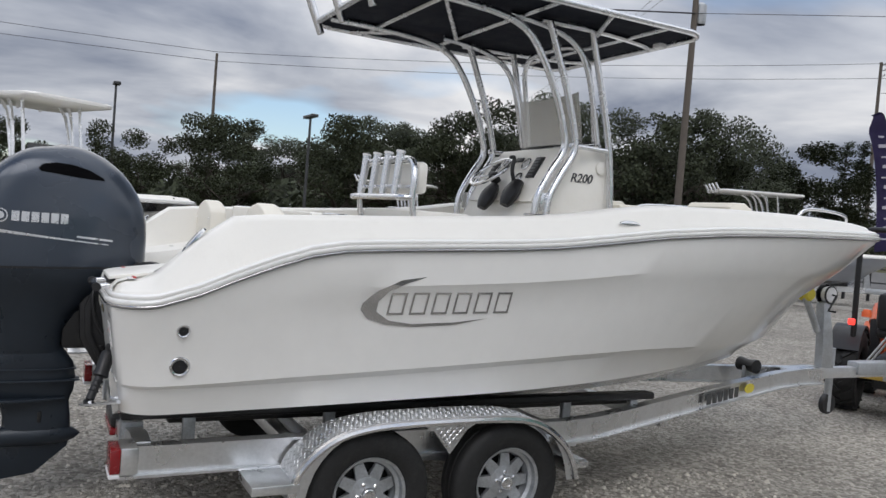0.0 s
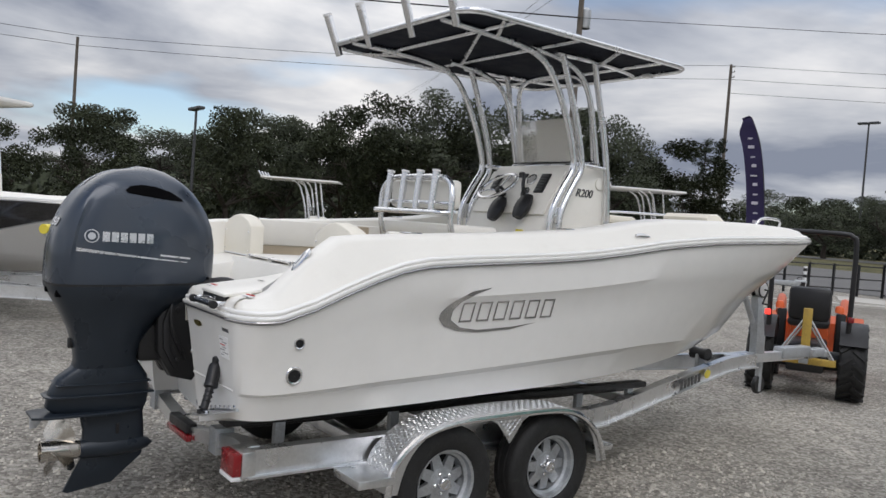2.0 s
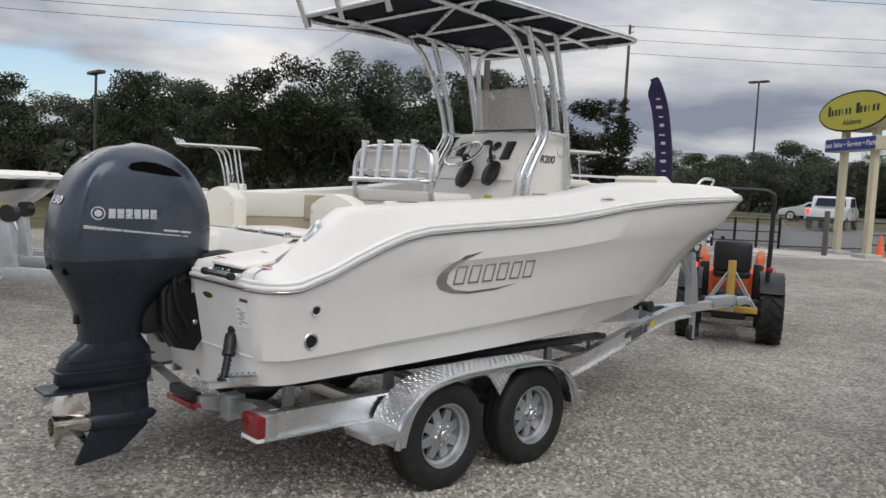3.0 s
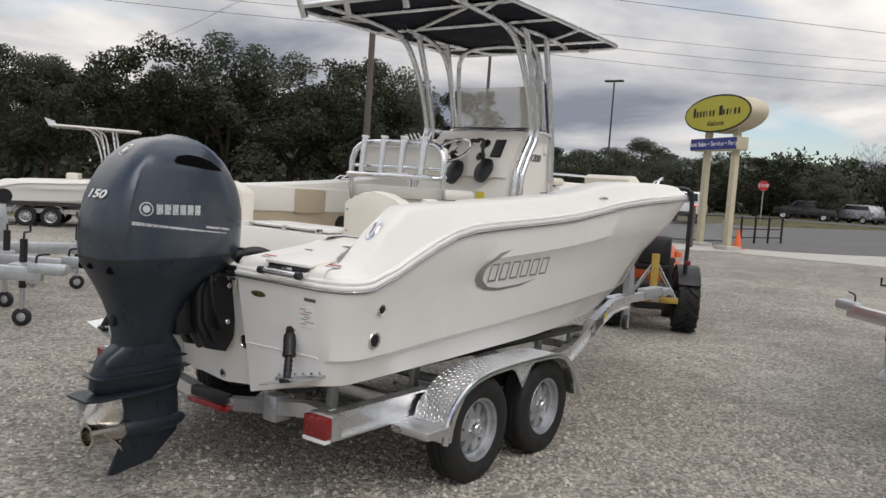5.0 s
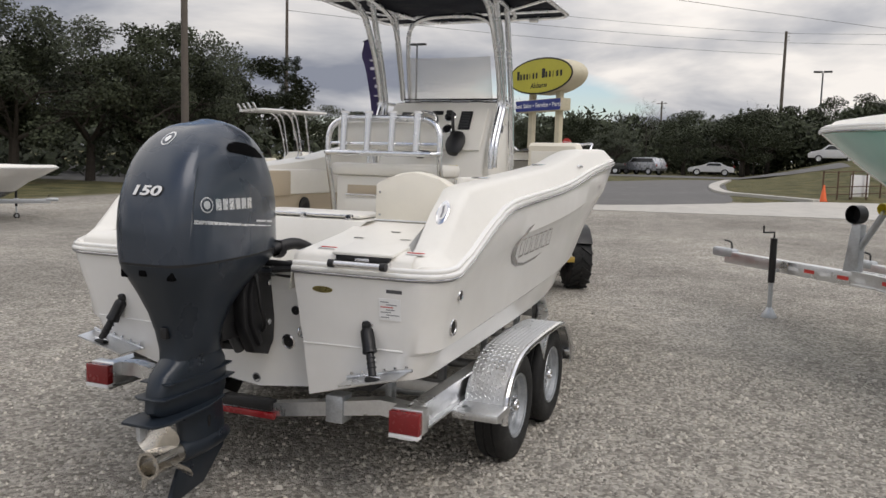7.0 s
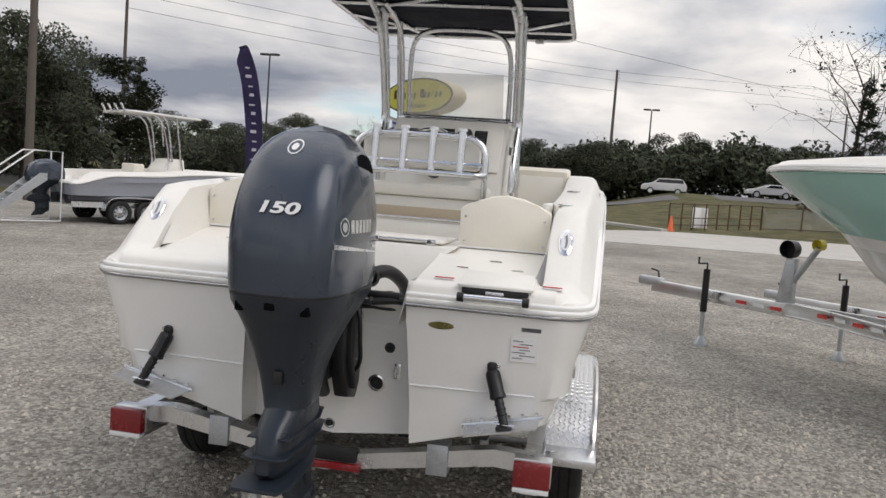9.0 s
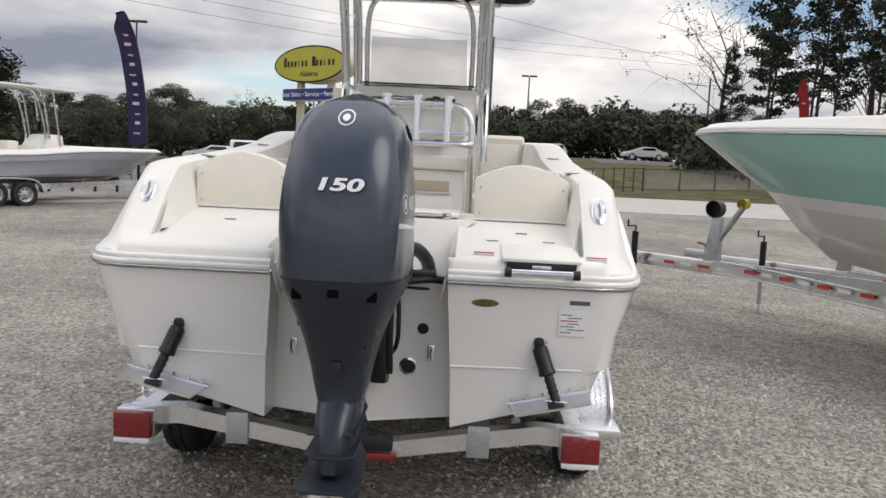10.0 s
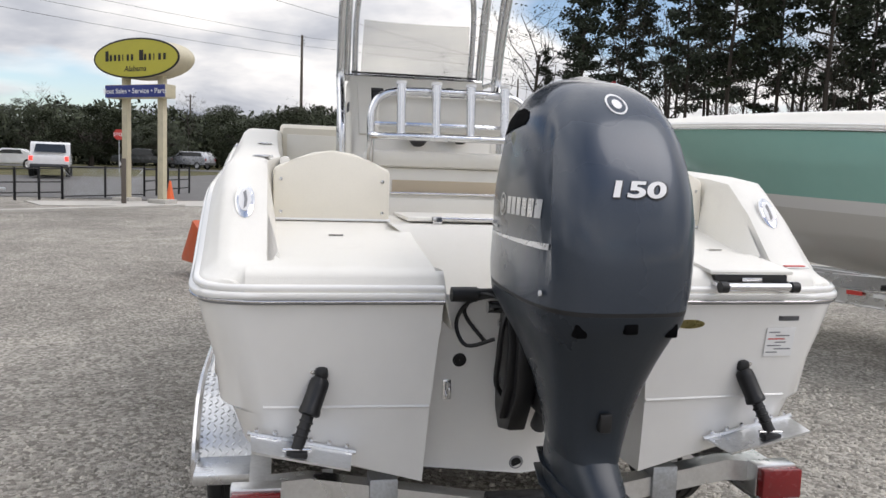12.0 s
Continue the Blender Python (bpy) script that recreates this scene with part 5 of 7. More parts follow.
trailer = thing("boat_trailer", "silver aluminium tandem-axle boat trailer on gravel", "trailer")
PADDLE = [(0.0, 0.97, 0.52), (0.9, 0.97, 0.525), (2.5, 0.96, 0.53), (2.75, 0.93, 0.535), (3.0, 0.86, 0.542), (3.6, 0.67, 0.56), (4.6, 0.36, 0.59), (5.4, 0.12, 0.61), (5.75, 0.055, 0.615), (6.05, 0.05, 0.62)]
for side in (-1, 1):
    rail = trailer_rail([(x, y * side, z) for x, y, z in PADDLE], "frame_rail", trailer, ALU)
    li = part("tail_light", box((-0.045, side * 0.98 - 0.082, 0.488), (0.0, side * 0.98 + 0.082, 0.60), 0.006), RED, trailer, "red rectangular tail light")
    part("light_housing", box((0.0, side * 0.98 - 0.085, 0.482), (0.075, side * 0.98 + 0.085, 0.606), 0.006), BLACK if side > 2 else ALU, li)
    part("light_lens", box((-0.048, side * 0.98 - 0.08, 0.466), (0.0, side * 0.98 + 0.08, 0.487), 0.004), WHITEMARK, li, "white lower lens")
    for x0, x1 in ((0.02, 3.4),):
        part("bunk", box((x0, side * 0.72 - 0.05, 0.655), (x1, side * 0.72 + 0.05, 0.70), 0.01), BLACK, trailer, "black carpeted bunk board")
        part("bunk", box((0.3, side * 0.34 - 0.05, 0.53), (3.6, side * 0.34 + 0.05, 0.575), 0.01), BLACK, trailer, "black carpeted bunk board")
    for x in (0.35, 1.1, 1.9, 2.7, 3.25):
        part("bunk_bracket", box((x - 0.03, side * 0.72 - 0.02, 0.45), (x + 0.03, side * 0.72 + 0.02, 0.665), 0.004), GALV, trailer)
    # cross V at the stern
    part("rear_member", loft([[(0.06, side * 0.95, 0.52), (0.14, side * 0.95, 0.52), (0.14, side * 0.95, 0.60), (0.06, side * 0.95, 0.60)], [(0.06, side * 0.80, 0.53), (0.14, side * 0.80, 0.53), (0.14, side * 0.80, 0.61), (0.06, side * 0.80, 0.61)], [(0.06, 0, 0.405), (0.14, 0, 0.405), (0.14, 0, 0.475), (0.06, 0, 0.475)]]), ALU, trailer, "", 20)
    part("member_bracket", box((0.045, side * 0.54 - 0.05, 0.455), (0.15, side * 0.54 + 0.05, 0.60), 0.004), GALV, trailer)
    part("guide_step", box((0.55, side * 1.12 - 0.15, 0.405), (0.78, side * 1.12 + 0.12, 0.45), 0.006), ALU, trailer, "flat aluminium step")
    part("guide_step", box((2.36, side * 1.12 - 0.13, 0.40), (2.50, side * 1.12 + 0.10, 0.44), 0.006), ALU, trailer, "flat aluminium step")
    # plain bars and an oval where the maker's name stands on the rail
    d = Vector((1.0, side * -0.31, 0.03)).normalized()
    for k in range(6):
        p = Vector((4.15, side * (0.50 + 0.042), 0.577)) + d * (0.09 * k if side < 0 else 0.09 * k)
        part("maker_bar", box((-0.032, -0.002, -0.04), (0.032, 0.002, 0.04)), DARKGREY, trailer, "", 0).matrix_basis = Matrix.Translation(p) @ Matrix.Rotation(math.atan2(d.y, d.x), 4, "Z")
    p = Vector((4.15, side * 0.542, 0.58)) + d * 0.68
    part("maker_oval", prism(oval(0.085, 0.038), -0.002, 0.002, "y"), YELLOWMARK, trailer, "", 0).matrix_basis = Matrix.Translation(p) @ Matrix.Rotation(math.atan2(d.y, d.x), 4, "Z")
    # fender: tread-plate top, lip and side skirt
    hubs = (1.17, 1.99)
    prof = curve_through([(0.745, 0, 0.35), (0.765, 0, 0.48), (0.83, 0, 0.57), (0.95, 0, 0.655), (1.10, 0, 0.698), (1.3, 0, 0.716), (1.68, 0, 0.722), (2.0, 0, 0.712), (2.17, 0, 0.665), (2.31, 0, 0.56), (2.38, 0, 0.45), (2.41, 0, 0.36)], 4)
    y0, y1 = side * 1.0, side * 1.245
    fd = part("fender", loft([[(p.x, y0, p.z), (p.x, y1, p.z), (p.x, y1, p.z - 0.006), (p.x, y0, p.z - 0.006)] for p in prof]), ALU, trailer, "tread-plate tandem fender")
    part("fender_lip", tube([(p.x, side * 1.25, p.z - 0.012) for p in prof], 0.020, 8, None, 0), CHROME, fd, "bright rolled fender edge")
    bm = bmesh.new()
    low = []
    for p in prof:
        z = 0.34
        for hx in hubs:
            if abs(p.x - hx) < 0.352:
                z = max(z, 0.335 + math.sqrt(0.352 ** 2 - (p.x - hx) ** 2))
        if hubs[0] < p.x < hubs[1]:
            for hx in hubs:
                z = max(z, 0.335 + math.sqrt(max(0, 0.452 ** 2 - (p.x - hx) ** 2)))
        low.append(min(z, p.z - 0.01))
    n_in = 40
    top = [bm.verts.new((p.x, side * 1.247, p.z)) for p in prof]
    bot = [bm.verts.new((p.x, side * 1.247, z)) for p, z in zip(prof, low)]
    for i in range(len(top) - 1):
        bm.faces.new((top[i], top[i + 1], bot[i + 1], bot[i]))
    part("fender_skirt", bm, ALU, fd, "", 20)
    # raised lozenges of the tread plate
    bm = bmesh.new()
    run = 0.0
    acc = [0.0]
    for a, b in zip(prof, prof[1:]):
        acc.append(acc[-1] + (b - a).length)
    def at_len(s):
        for i in range(len(acc) - 1):
            if s <= acc[i + 1]:
                return prof[i].lerp(prof[i + 1], (s - acc[i]) / max(1e-6, acc[i + 1] - acc[i])), (prof[i + 1] - prof[i]).normalized()
        return prof[-1], (prof[-1] - prof[-2]).normalized()
    def lozenge(c, u, v, n):
        q = [c + u * 0.0135, c + v * 0.0046, c - u * 0.0135, c - v * 0.0046]
        o = [bm.verts.new(k) for k in q]
        t_ = bm.verts.new(c + n * 0.0042)
        for i in range(4):
            bm.faces.new((o[i], o[(i + 1) % 4], t_))
    k = 0
    s = 0.02
    while s < acc[-1] - 0.01:
        p, d = at_len(s)
        nrm = Vector((-d.z, 0, d.x))
        for j in range(9):
            p, d = at_len(min(acc[-1], s + 0.012 * (j % 2)))
            nrm = Vector((-d.z, 0, d.x))
            yy = side * (1.012 + 0.027 * j)
            f = 1 if (j + k) % 2 else -1
            u = (d + Vector((0, f, 0))).normalized()
            v = nrm.cross(u)
            lozenge(Vector((p.x, yy, p.z)) + nrm * 0.001, u, v, nrm)
        s += 0.024
        k += 1
    for i in range(70):
        for j in range(18):
            x, z = 0.95 + i * 0.0185, 0.42 + j * 0.0195
            lim = 0.0
            for hx in hubs:
                if abs(x - hx) < 0.46:
                    lim = max(lim, 0.335 + math.sqrt(0.46 ** 2 - (x - hx) ** 2))
            if max(lim, 0.53) + 0.012 < z < 0.69:
                f = 1 if (i + j) % 2 else -1
                u = Vector((1, 0, f)).normalized()
                lozenge(Vector((x, side * 1.248, z)), u, Vector((0, side, 0)).cross(u), Vector((0, side, 0)))
    part("tread_pattern", bm, ALU, fd, "raised tread lozenges", 0, "stuff")
    for hx in hubs:
        wheel(trailer, hx, side * 1.115, 0.333, side)
    part("spring", tube([(0.95, side * 0.93, 0.42), (1.25, side * 0.93, 0.36), (1.62, side * 0.93, 0.43), (2.04, side * 0.93, 0.36), (2.36, side * 0.93, 0.42)], 0.025, 8), GALV, trailer)
for hx in (1.17, 1.99):
    part("axle", rod((hx, -1.05, 0.335), (hx, 1.05, 0.335), 0.035), GALV, trailer)
for x in (0.9, 2.6, 3.6):
    w = lerp_table(x, [(q[0], q[1]) for q in PADDLE])
    part("cross_member", box((x - 0.035, -w, 0.43), (x + 0.035, w, 0.50), 0.004), ALU, trailer)
red_bar = part("marker_bar", box((0.03, -0.18, 0.42), (0.062, 0.18, 0.455), 0.006), RED, trailer, "red marker light bar")
part("keel_guard", box((0.035, -0.16, 0.46), (0.10, 0.16, 0.52), 0.01), BLACK, trailer)
part("tongue", box((5.6, -0.04, 0.59), (7.30, 0.04, 0.69), 0.006), ALU, trailer)
cp = part("coupler", box((7.2, -0.05, 0.60), (7.45, 0.05, 0.70), 0.02), GALV, trailer, "galvanised coupler")
part("coupler_cup", lathe([(0.06, 0), (0.06, 0.06), (0.03, 0.09), (0.001, 0.09)], Matrix.Translation((7.46, 0, 0.60)), 18), GALV, cp)
part("actuator", box((6.55, -0.065, 0.615), (7.1, 0.065, 0.735), 0.012), GALV, trailer)
part("tongue_jack", rod((6.35, 0.09, 0.25), (6.35, 0.09, 0.85), 0.035), GALV, trailer)
part("jack_wheel", lathe([(0.09, -0.025), (0.1, -0.015), (0.1, 0.015), (0.09, 0.025), (0.001, 0.025)], Matrix.Translation((6.35, 0.09, 0.32)) @ pose(0, 0, 0, 90), 20), BLACK, trailer)
ws_ = part("winch_post", prism([(6.05, 0.68), (6.22, 0.68), (6.16, 1.0), (6.08, 1.30), (6.0, 1.28), (6.04, 0.95)], -0.04, 0.04, "y", bevel=0.006), GALV, trailer, "galvanised winch post")
part("winch_arm", rod((6.0, 0, 1.02), (5.80, 0, 1.33), 0.03), GALV, ws_)
part("bow_stop", lathe([(0.05, -0.06), (0.065, -0.04), (0.045, 0), (0.065, 0.04), (0.05, 0.06), (0.001, 0.06)], Matrix.Translation((5.80, 0, 1.36)) @ pose(0, 0, 0, 90), 18), YELLOWMARK, ws_, "yellow bow stop roller")
part("winch_drum", lathe([(0.085, -0.05), (0.085, -0.04), (0.05, -0.035), (0.05, 0.035), (0.085, 0.04), (0.085, 0.05), (0.001, 0.05)], Matrix.Translation((6.08, 0, 1.36)) @ pose(0, 0, 0, 90), 22), BLACK, ws_, "black winch drum with white strap")
part("winch_strap", lathe([(0.07, -0.03), (0.07, 0.03), (0.001, 0.03)], Matrix.Translation((6.08, -0.022, 1.36)) @ pose(0, 0, 0, 90), 22), WHITEMARK, ws_)
part("winch_handle", tube([(6.08, -0.06, 1.36), (6.08, -0.10, 1.36), (5.98, -0.11, 1.22), (5.98, -0.18, 1.22)], 0.01, 8, None, 0), BLACK, ws_)
part("bow_roller", lathe([(0.06, -0.09), (0.05, 0), (0.06, 0.09), (0.001, 0.09)], Matrix.Translation((5.15, 0, 0.72)) @ pose(0, 0, 0, 90), 16), BLACK, trailer)
part("roller_post", box((5.1, -0.02, 0.58), (5.2, 0.02, 0.72), 0.004), GALV, trailer)


# ---- ground sheet ----
def ground_material():
    mt = bpy.data.materials.new("gravel_and_grass")
    mt.use_nodes = True
    nt = mt.node_tree
    b = nt.nodes["Principled BSDF"]
    co = nt.nodes.new("ShaderNodeTexCoord")
    def nz(kind, sc, det=3.0):
        n = nt.nodes.new(kind)
        n.inputs["Scale"].default_value = sc
        if kind == "ShaderNodeTexNoise":
            n.inputs["Detail"].default_value = det
        nt.links.new(co.outputs["Object"], n.inputs["Vector"])
        return n
    peb, peb2, broad, mid = nz("ShaderNodeTexVoronoi", 38), nz("ShaderNodeTexVoronoi", 85), nz("ShaderNodeTexNoise", 0.22, 5), nz("ShaderNodeTexNoise", 2.2, 4)
    tone = nt.nodes.new("ShaderNodeValToRGB")
    e = tone.color_ramp.elements
    e[0].position, e[0].color = 0.0, (0.20, 0.184, 0.158, 1)
    e[1].position, e[1].color = 1.0, (0.55, 0.515, 0.455, 1)
    k = e.new(0.45); k.color = (0.335, 0.312, 0.272, 1)
    sep = nt.nodes.new("ShaderNodeSeparateColor")
    nt.links.new(peb.outputs["Color"], sep.inputs[0])
    nt.links.new(sep.outputs[0], tone.inputs[0])
    fld = nt.nodes.new("ShaderNodeMapRange")
    fld.inputs["From Min"].default_value, fld.inputs["From Max"].default_value, fld.inputs["To Min"].default_value, fld.inputs["To Max"].default_value = 0.32, 0.68, 0.66, 1.10
    nt.links.new(broad.outputs["Fac"], fld.inputs["Value"])
    fl2 = nt.nodes.new("ShaderNodeMapRange")
    fl2.inputs["From Min"].default_value, fl2.inputs["From Max"].default_value, fl2.inputs["To Min"].default_value, fl2.inputs["To Max"].default_value = 0.3, 0.7, 0.85, 1.15
    nt.links.new(mid.outputs["Fac"], fl2.inputs["Value"])
    mul = nt.nodes.new("ShaderNodeMath"); mul.operation = "MULTIPLY"
    nt.links.new(fld.outputs[0], mul.inputs[0]); nt.links.new(fl2.outputs[0], mul.inputs[1])
    g1 = nt.nodes.new("ShaderNodeVectorMath"); g1.operation = "SCALE"
    nt.links.new(tone.outputs[0], g1.inputs[0]); nt.links.new(mul.outputs[0], g1.inputs["Scale"])
    # grass past the yard's edges
    gr = nt.nodes.new("ShaderNodeValToRGB")
    gr.color_ramp.elements[0].color, gr.color_ramp.elements[1].color = (0.050, 0.055, 0.022, 1), (0.16, 0.14, 0.065, 1)
    gr.color_ramp.elements[0].position, gr.color_ramp.elements[1].position = 0.3, 0.7
    gn = nz("ShaderNodeTexNoise", 0.9, 8)
    nt.links.new(gn.outputs["Fac"], gr.inputs[0])
    xyz = nt.nodes.new("ShaderNodeSeparateXYZ")
    nt.links.new(co.outputs["Object"], xyz.inputs[0])
    def step(sock, lo, hi):
        r = nt.nodes.new("ShaderNodeMapRange")
        r.inputs["From Min"].default_value, r.inputs["From Max"].default_value = lo, hi
        wob = nt.nodes.new("ShaderNodeMath"); wob.operation = "MULTIPLY_ADD"; wob.inputs[1].default_value = 1.2
        nt.links.new(mid.outputs["Fac"], wob.inputs[0]); nt.links.new(sock, wob.inputs[2])
        nt.links.new(wob.outputs[0], r.inputs["Value"])
        return r.outputs[0]
    mx = nt.nodes.new("ShaderNodeMath"); mx.operation = "MAXIMUM"
    nt.links.new(step(xyz.outputs[0], 33.5, 34.2), mx.inputs[0]); nt.links.new(step(xyz.outputs[1], 22.0, 23.0), mx.inputs[1])
    mixc = nt.nodes.new("ShaderNodeMix"); mixc.data_type = "RGBA"
    nt.links.new(mx.outputs[0], mixc.inputs[0]); nt.links.new(g1.outputs[0], mixc.inputs[6]); nt.links.new(gr.outputs[0], mixc.inputs[7])
    nt.links.new(mixc.outputs[2], b.inputs["Base Color"])
    b.inputs["Roughness"].default_value, b.inputs["Specular IOR Level"].default_value = 0.9, 0.25
    hh = nt.nodes.new("ShaderNodeMath"); hh.operation = "ADD"
    nt.links.new(peb.outputs["Distance"], hh.inputs[0]); nt.links.new(peb2.outputs["Distance"], hh.inputs[1])
    bp = nt.nodes.new("ShaderNodeBump"); bp.inputs["Strength"].default_value, bp.inputs["Distance"].default_value = 0.9, 0.012
    bp.invert = True
    nt.links.new(hh.outputs[0], bp.inputs["Height"]); nt.links.new(bp.outputs[0], b.inputs["Normal"])
    return mt


GROUND = ground_material()
bm = bmesh.new()
xs = [-900, -300, -120, -60, -40, -25, -15, -10] + [-8 + k for k in range(0, 49)] + [44, 48, 52, 56, 60, 66, 72, 80, 90, 110, 140, 200, 400, 900]
ys = [-900, -400, -200, -120, -80, -60, -50, -42] + [-36 + 2 * k for k in range(0, 37)] + [40, 50, 60, 80, 120, 200, 400, 900]
gv = [[bm.verts.new((x, y, land(x, y) + (0.012 * noise.noise(Vector((x * 0.35, y * 0.35, 0))) if abs(x) > 9 or abs(y) > 9 else 0))) for y in ys] for x in xs]
for i in range(len(xs) - 1):
    for j in range(len(ys) - 1):
        bm.faces.new((gv[i][j], gv[i + 1][j], gv[i + 1][j + 1], gv[i][j + 1]))
tagged(part("ground", bm, GROUND, None, "pale crushed gravel yard with grass beyond", 0), category="ground", kind="structure")
STONE = surface("gravel_stone", (0.43, 0.405, 0.355), 0.9, var=0.25, scale=30, fine=150, bump=0.3, island=0.5, spec=0.25)
vs, fs = [], []
rng = random.Random(4)
for i in range(16000):
    u = rng.random()
    if u < 0.55:
        x, y = rng.uniform(-1.6, 4.5), rng.uniform(-3.6, -0.4)
    elif u < 0.8:
        x, y = rng.uniform(-1.5, 2.5), rng.uniform(-1.8, 3.5)
    else:
        x, y = rng.uniform(-1, 12), rng.uniform(-6, 6)
    s = rng.uniform(0.006, 0.019) * (1 if rng.random() < 0.93 else 1.6)
    a = rng.random() * 6.28
    n0 = len(vs)
    for k in range(5):
        b_ = a + k * 1.2566
        rr = s * rng.uniform(0.7, 1.15)
        vs.append((x + rr * math.cos(b_), y + rr * math.sin(b_), land(x, y) - 0.002))
    for k in range(3):
        b_ = a + 0.5 + k * 2.094
        rr = s * rng.uniform(0.35, 0.6)
        vs.append((x + rr * math.cos(b_), y + rr * math.sin(b_), land(x, y) + s * rng.uniform(0.45, 0.85)))
    fs += [(n0 + 5, n0 + 6, n0 + 7), (n0, n0 + 1, n0 + 5), (n0 + 1, n0 + 6, n0 + 5), (n0 + 1, n0 + 2, n0 + 6), (n0 + 2, n0 + 3, n0 + 6), (n0 + 3, n0 + 7, n0 + 6), (n0 + 3, n0 + 4, n0 + 7), (n0 + 4, n0 + 5, n0 + 7), (n0 + 4, n0, n0 + 5)]
me = bpy.data.meshes.new("loose_gravel")
me.from_pydata(vs, [], fs)
me.materials.append(STONE)
tagged(new("loose_gravel", me), "loose pale gravel stones over the yard", "gravel", kind="stuff")


def sheet(name, line_a, line_b, mat, label, lift=0.012, n=24, thick=0.0):
    """A strip of ground between two lines of points, laid just over the ground sheet."""
    bm = bmesh.new()
    a, b = curve_through([(x, y, 0) for x, y in line_a], n // max(1, len(line_a) - 1)), curve_through([(x, y, 0) for x, y in line_b], n // max(1, len(line_b) - 1))
    k = min(len(a), len(b))
    rows = []
    for i in range(k):
        rows.append([(p.x, p.y, land(p.x, p.y) + lift) for p in [a[i].lerp(b[i], t / 5) for t in range(6)]])
    loft(rows, bm, False)
    if thick:
        geom = bmesh.ops.extrude_face_region(bm, geom=bm.faces[:])
        for v in geom["geom"]:
            if isinstance(v, bmesh.types.BMVert):
                v.co.z -= thick
    return tagged(part(name, bm, mat, None, label, 0), category=name.replace("_", " "), kind="structure")


CONCRETE = surface("pale_concrete", (0.47, 0.45, 0.41), 0.85, var=0.14, scale=0.8, fine=30, bump=0.2, dirt=(0.26, 0.25, 0.23), dirt_amount=0.5)
ASPHALT = surface("worn_asphalt", (0.115, 0.112, 0.108), 0.85, var=0.18, scale=0.5, fine=40, bump=0.25, dirt=(0.2, 0.19, 0.18), dirt_amount=0.5)
sheet("pavement", [(23.6, 8), (24.6, 3.7), (25.1, 0), (25.9, -5), (26.1, -10.6), (27, -34)], [(25.4, 9), (27.6, 3), (31.5, -1), (35.4, -5), (36.6, -13), (38, -34)], CONCRETE, "pale concrete drive edge", 0.03, 25, 0.1)
sheet("road", [(29, 60), (28, 20), (27.4, 8), (27.6, 3), (31.5, -0.9), (38.5, -0.8)], [(48, 60), (46, 30), (46, 14), (50, 8.5), (62, 4.4), (66, 1)], ASPHALT, "worn grey asphalt road", 0.02, 25)
sheet("kerb", [(18.0, 12.0), (21.4, 7.7), (23.0, 5.7), (24.7, 3.9)], [(18.3, 12.2), (21.7, 7.9), (23.3, 5.9), (25.0, 4.1)], CONCRETE, "whitish concrete edging", 0.07, 24, 0.1)
sheet("kerb_island", [(64, 0.7), (48, 0.8), (40, -0.2), (37.6, -2.0), (35.0, -4.4)], [(64, 0.2), (48, 0.2), (40.4, -0.7), (38.1, -2.3), (35.5, -4.7)], CONCRETE, "rounded concrete kerb of a grass island", 0.14, 24, 0.2)
sheet("road_far", [(70, 60), (70, 20), (71, 0), (72, -30), (74, -80)], [(80, 60), (80, 20), (81, 0), (82, -30), (84, -80)], ASPHALT, "far asphalt highway", 0.04, 24)


# ---- trees ----
LEAF = surface("oak_leaf", (0.043, 0.051, 0.029), 0.7, var=0.3, scale=0.6, fine=8, bump=0, island=0.5, spec=0.2)
NEEDLE = surface("pine_needle", (0.028, 0.036, 0.023), 0.7, var=0.3, scale=0.6, fine=8, bump=0, island=0.5, spec=0.2)
BARK = surface("bark", (0.055, 0.047, 0.040), 0.95, var=0.3, scale=4, fine=30, bump=0.5, spec=0.15)


def leaf_cloud(rng, centres, per, size, flat=1.0):
    vs, fs = [], []
    for cx, cy, cz, r in centres:
        for _ in range(int(per * r * r)):
            d = Vector((rng.gauss(0, 1), rng.gauss(0, 1), rng.gauss(0, 1))).normalized() * (rng.random() ** 0.45) * r
            p = Vector((cx + d.x, cy + d.y, cz + d.z * flat))
            a = Vector((rng.gauss(0, 1), rng.gauss(0, 1), rng.gauss(0, 1))).normalized()
            b_ = a.orthogonal().normalized()
            s = size * rng.uniform(0.6, 1.4)
            n = len(vs)
            vs += [tuple(p + a * s), tuple(p + b_ * s * 0.6), tuple(p - a * s), tuple(p - b_ * s * 0.6)]
            fs.append((n, n + 1, n + 2, n + 3))
    return vs, fs


def limb(bm, p, d, length, r, depth, rng, tips, wander=0.35, kids=3):
    q = [p]
    for k in range(4):
        d = (d + Vector((rng.gauss(0, 1), rng.gauss(0, 1), rng.gauss(0, 0.6))) * wander * 0.3).normalized()
        q.append(q[-1] + d * length / 4)
    tube(q, r, 6 if r > 0.05 else 4, bm, 2 if r > 0.05 else 0, r2=r * 0.45)
    if depth == 0:
        tips.append(q[-1])
        return
    for k in range(kids):
        side = Vector((rng.gauss(0, 1), rng.gauss(0, 1), rng.gauss(0.25, 0.6))).normalized()
        limb(bm, q[rng.choice((2, 3, 4))], (d * 0.55 + side).normalized(), length * rng.uniform(0.5, 0.75), r * 0.5, depth - 1, rng, tips, wander, kids)


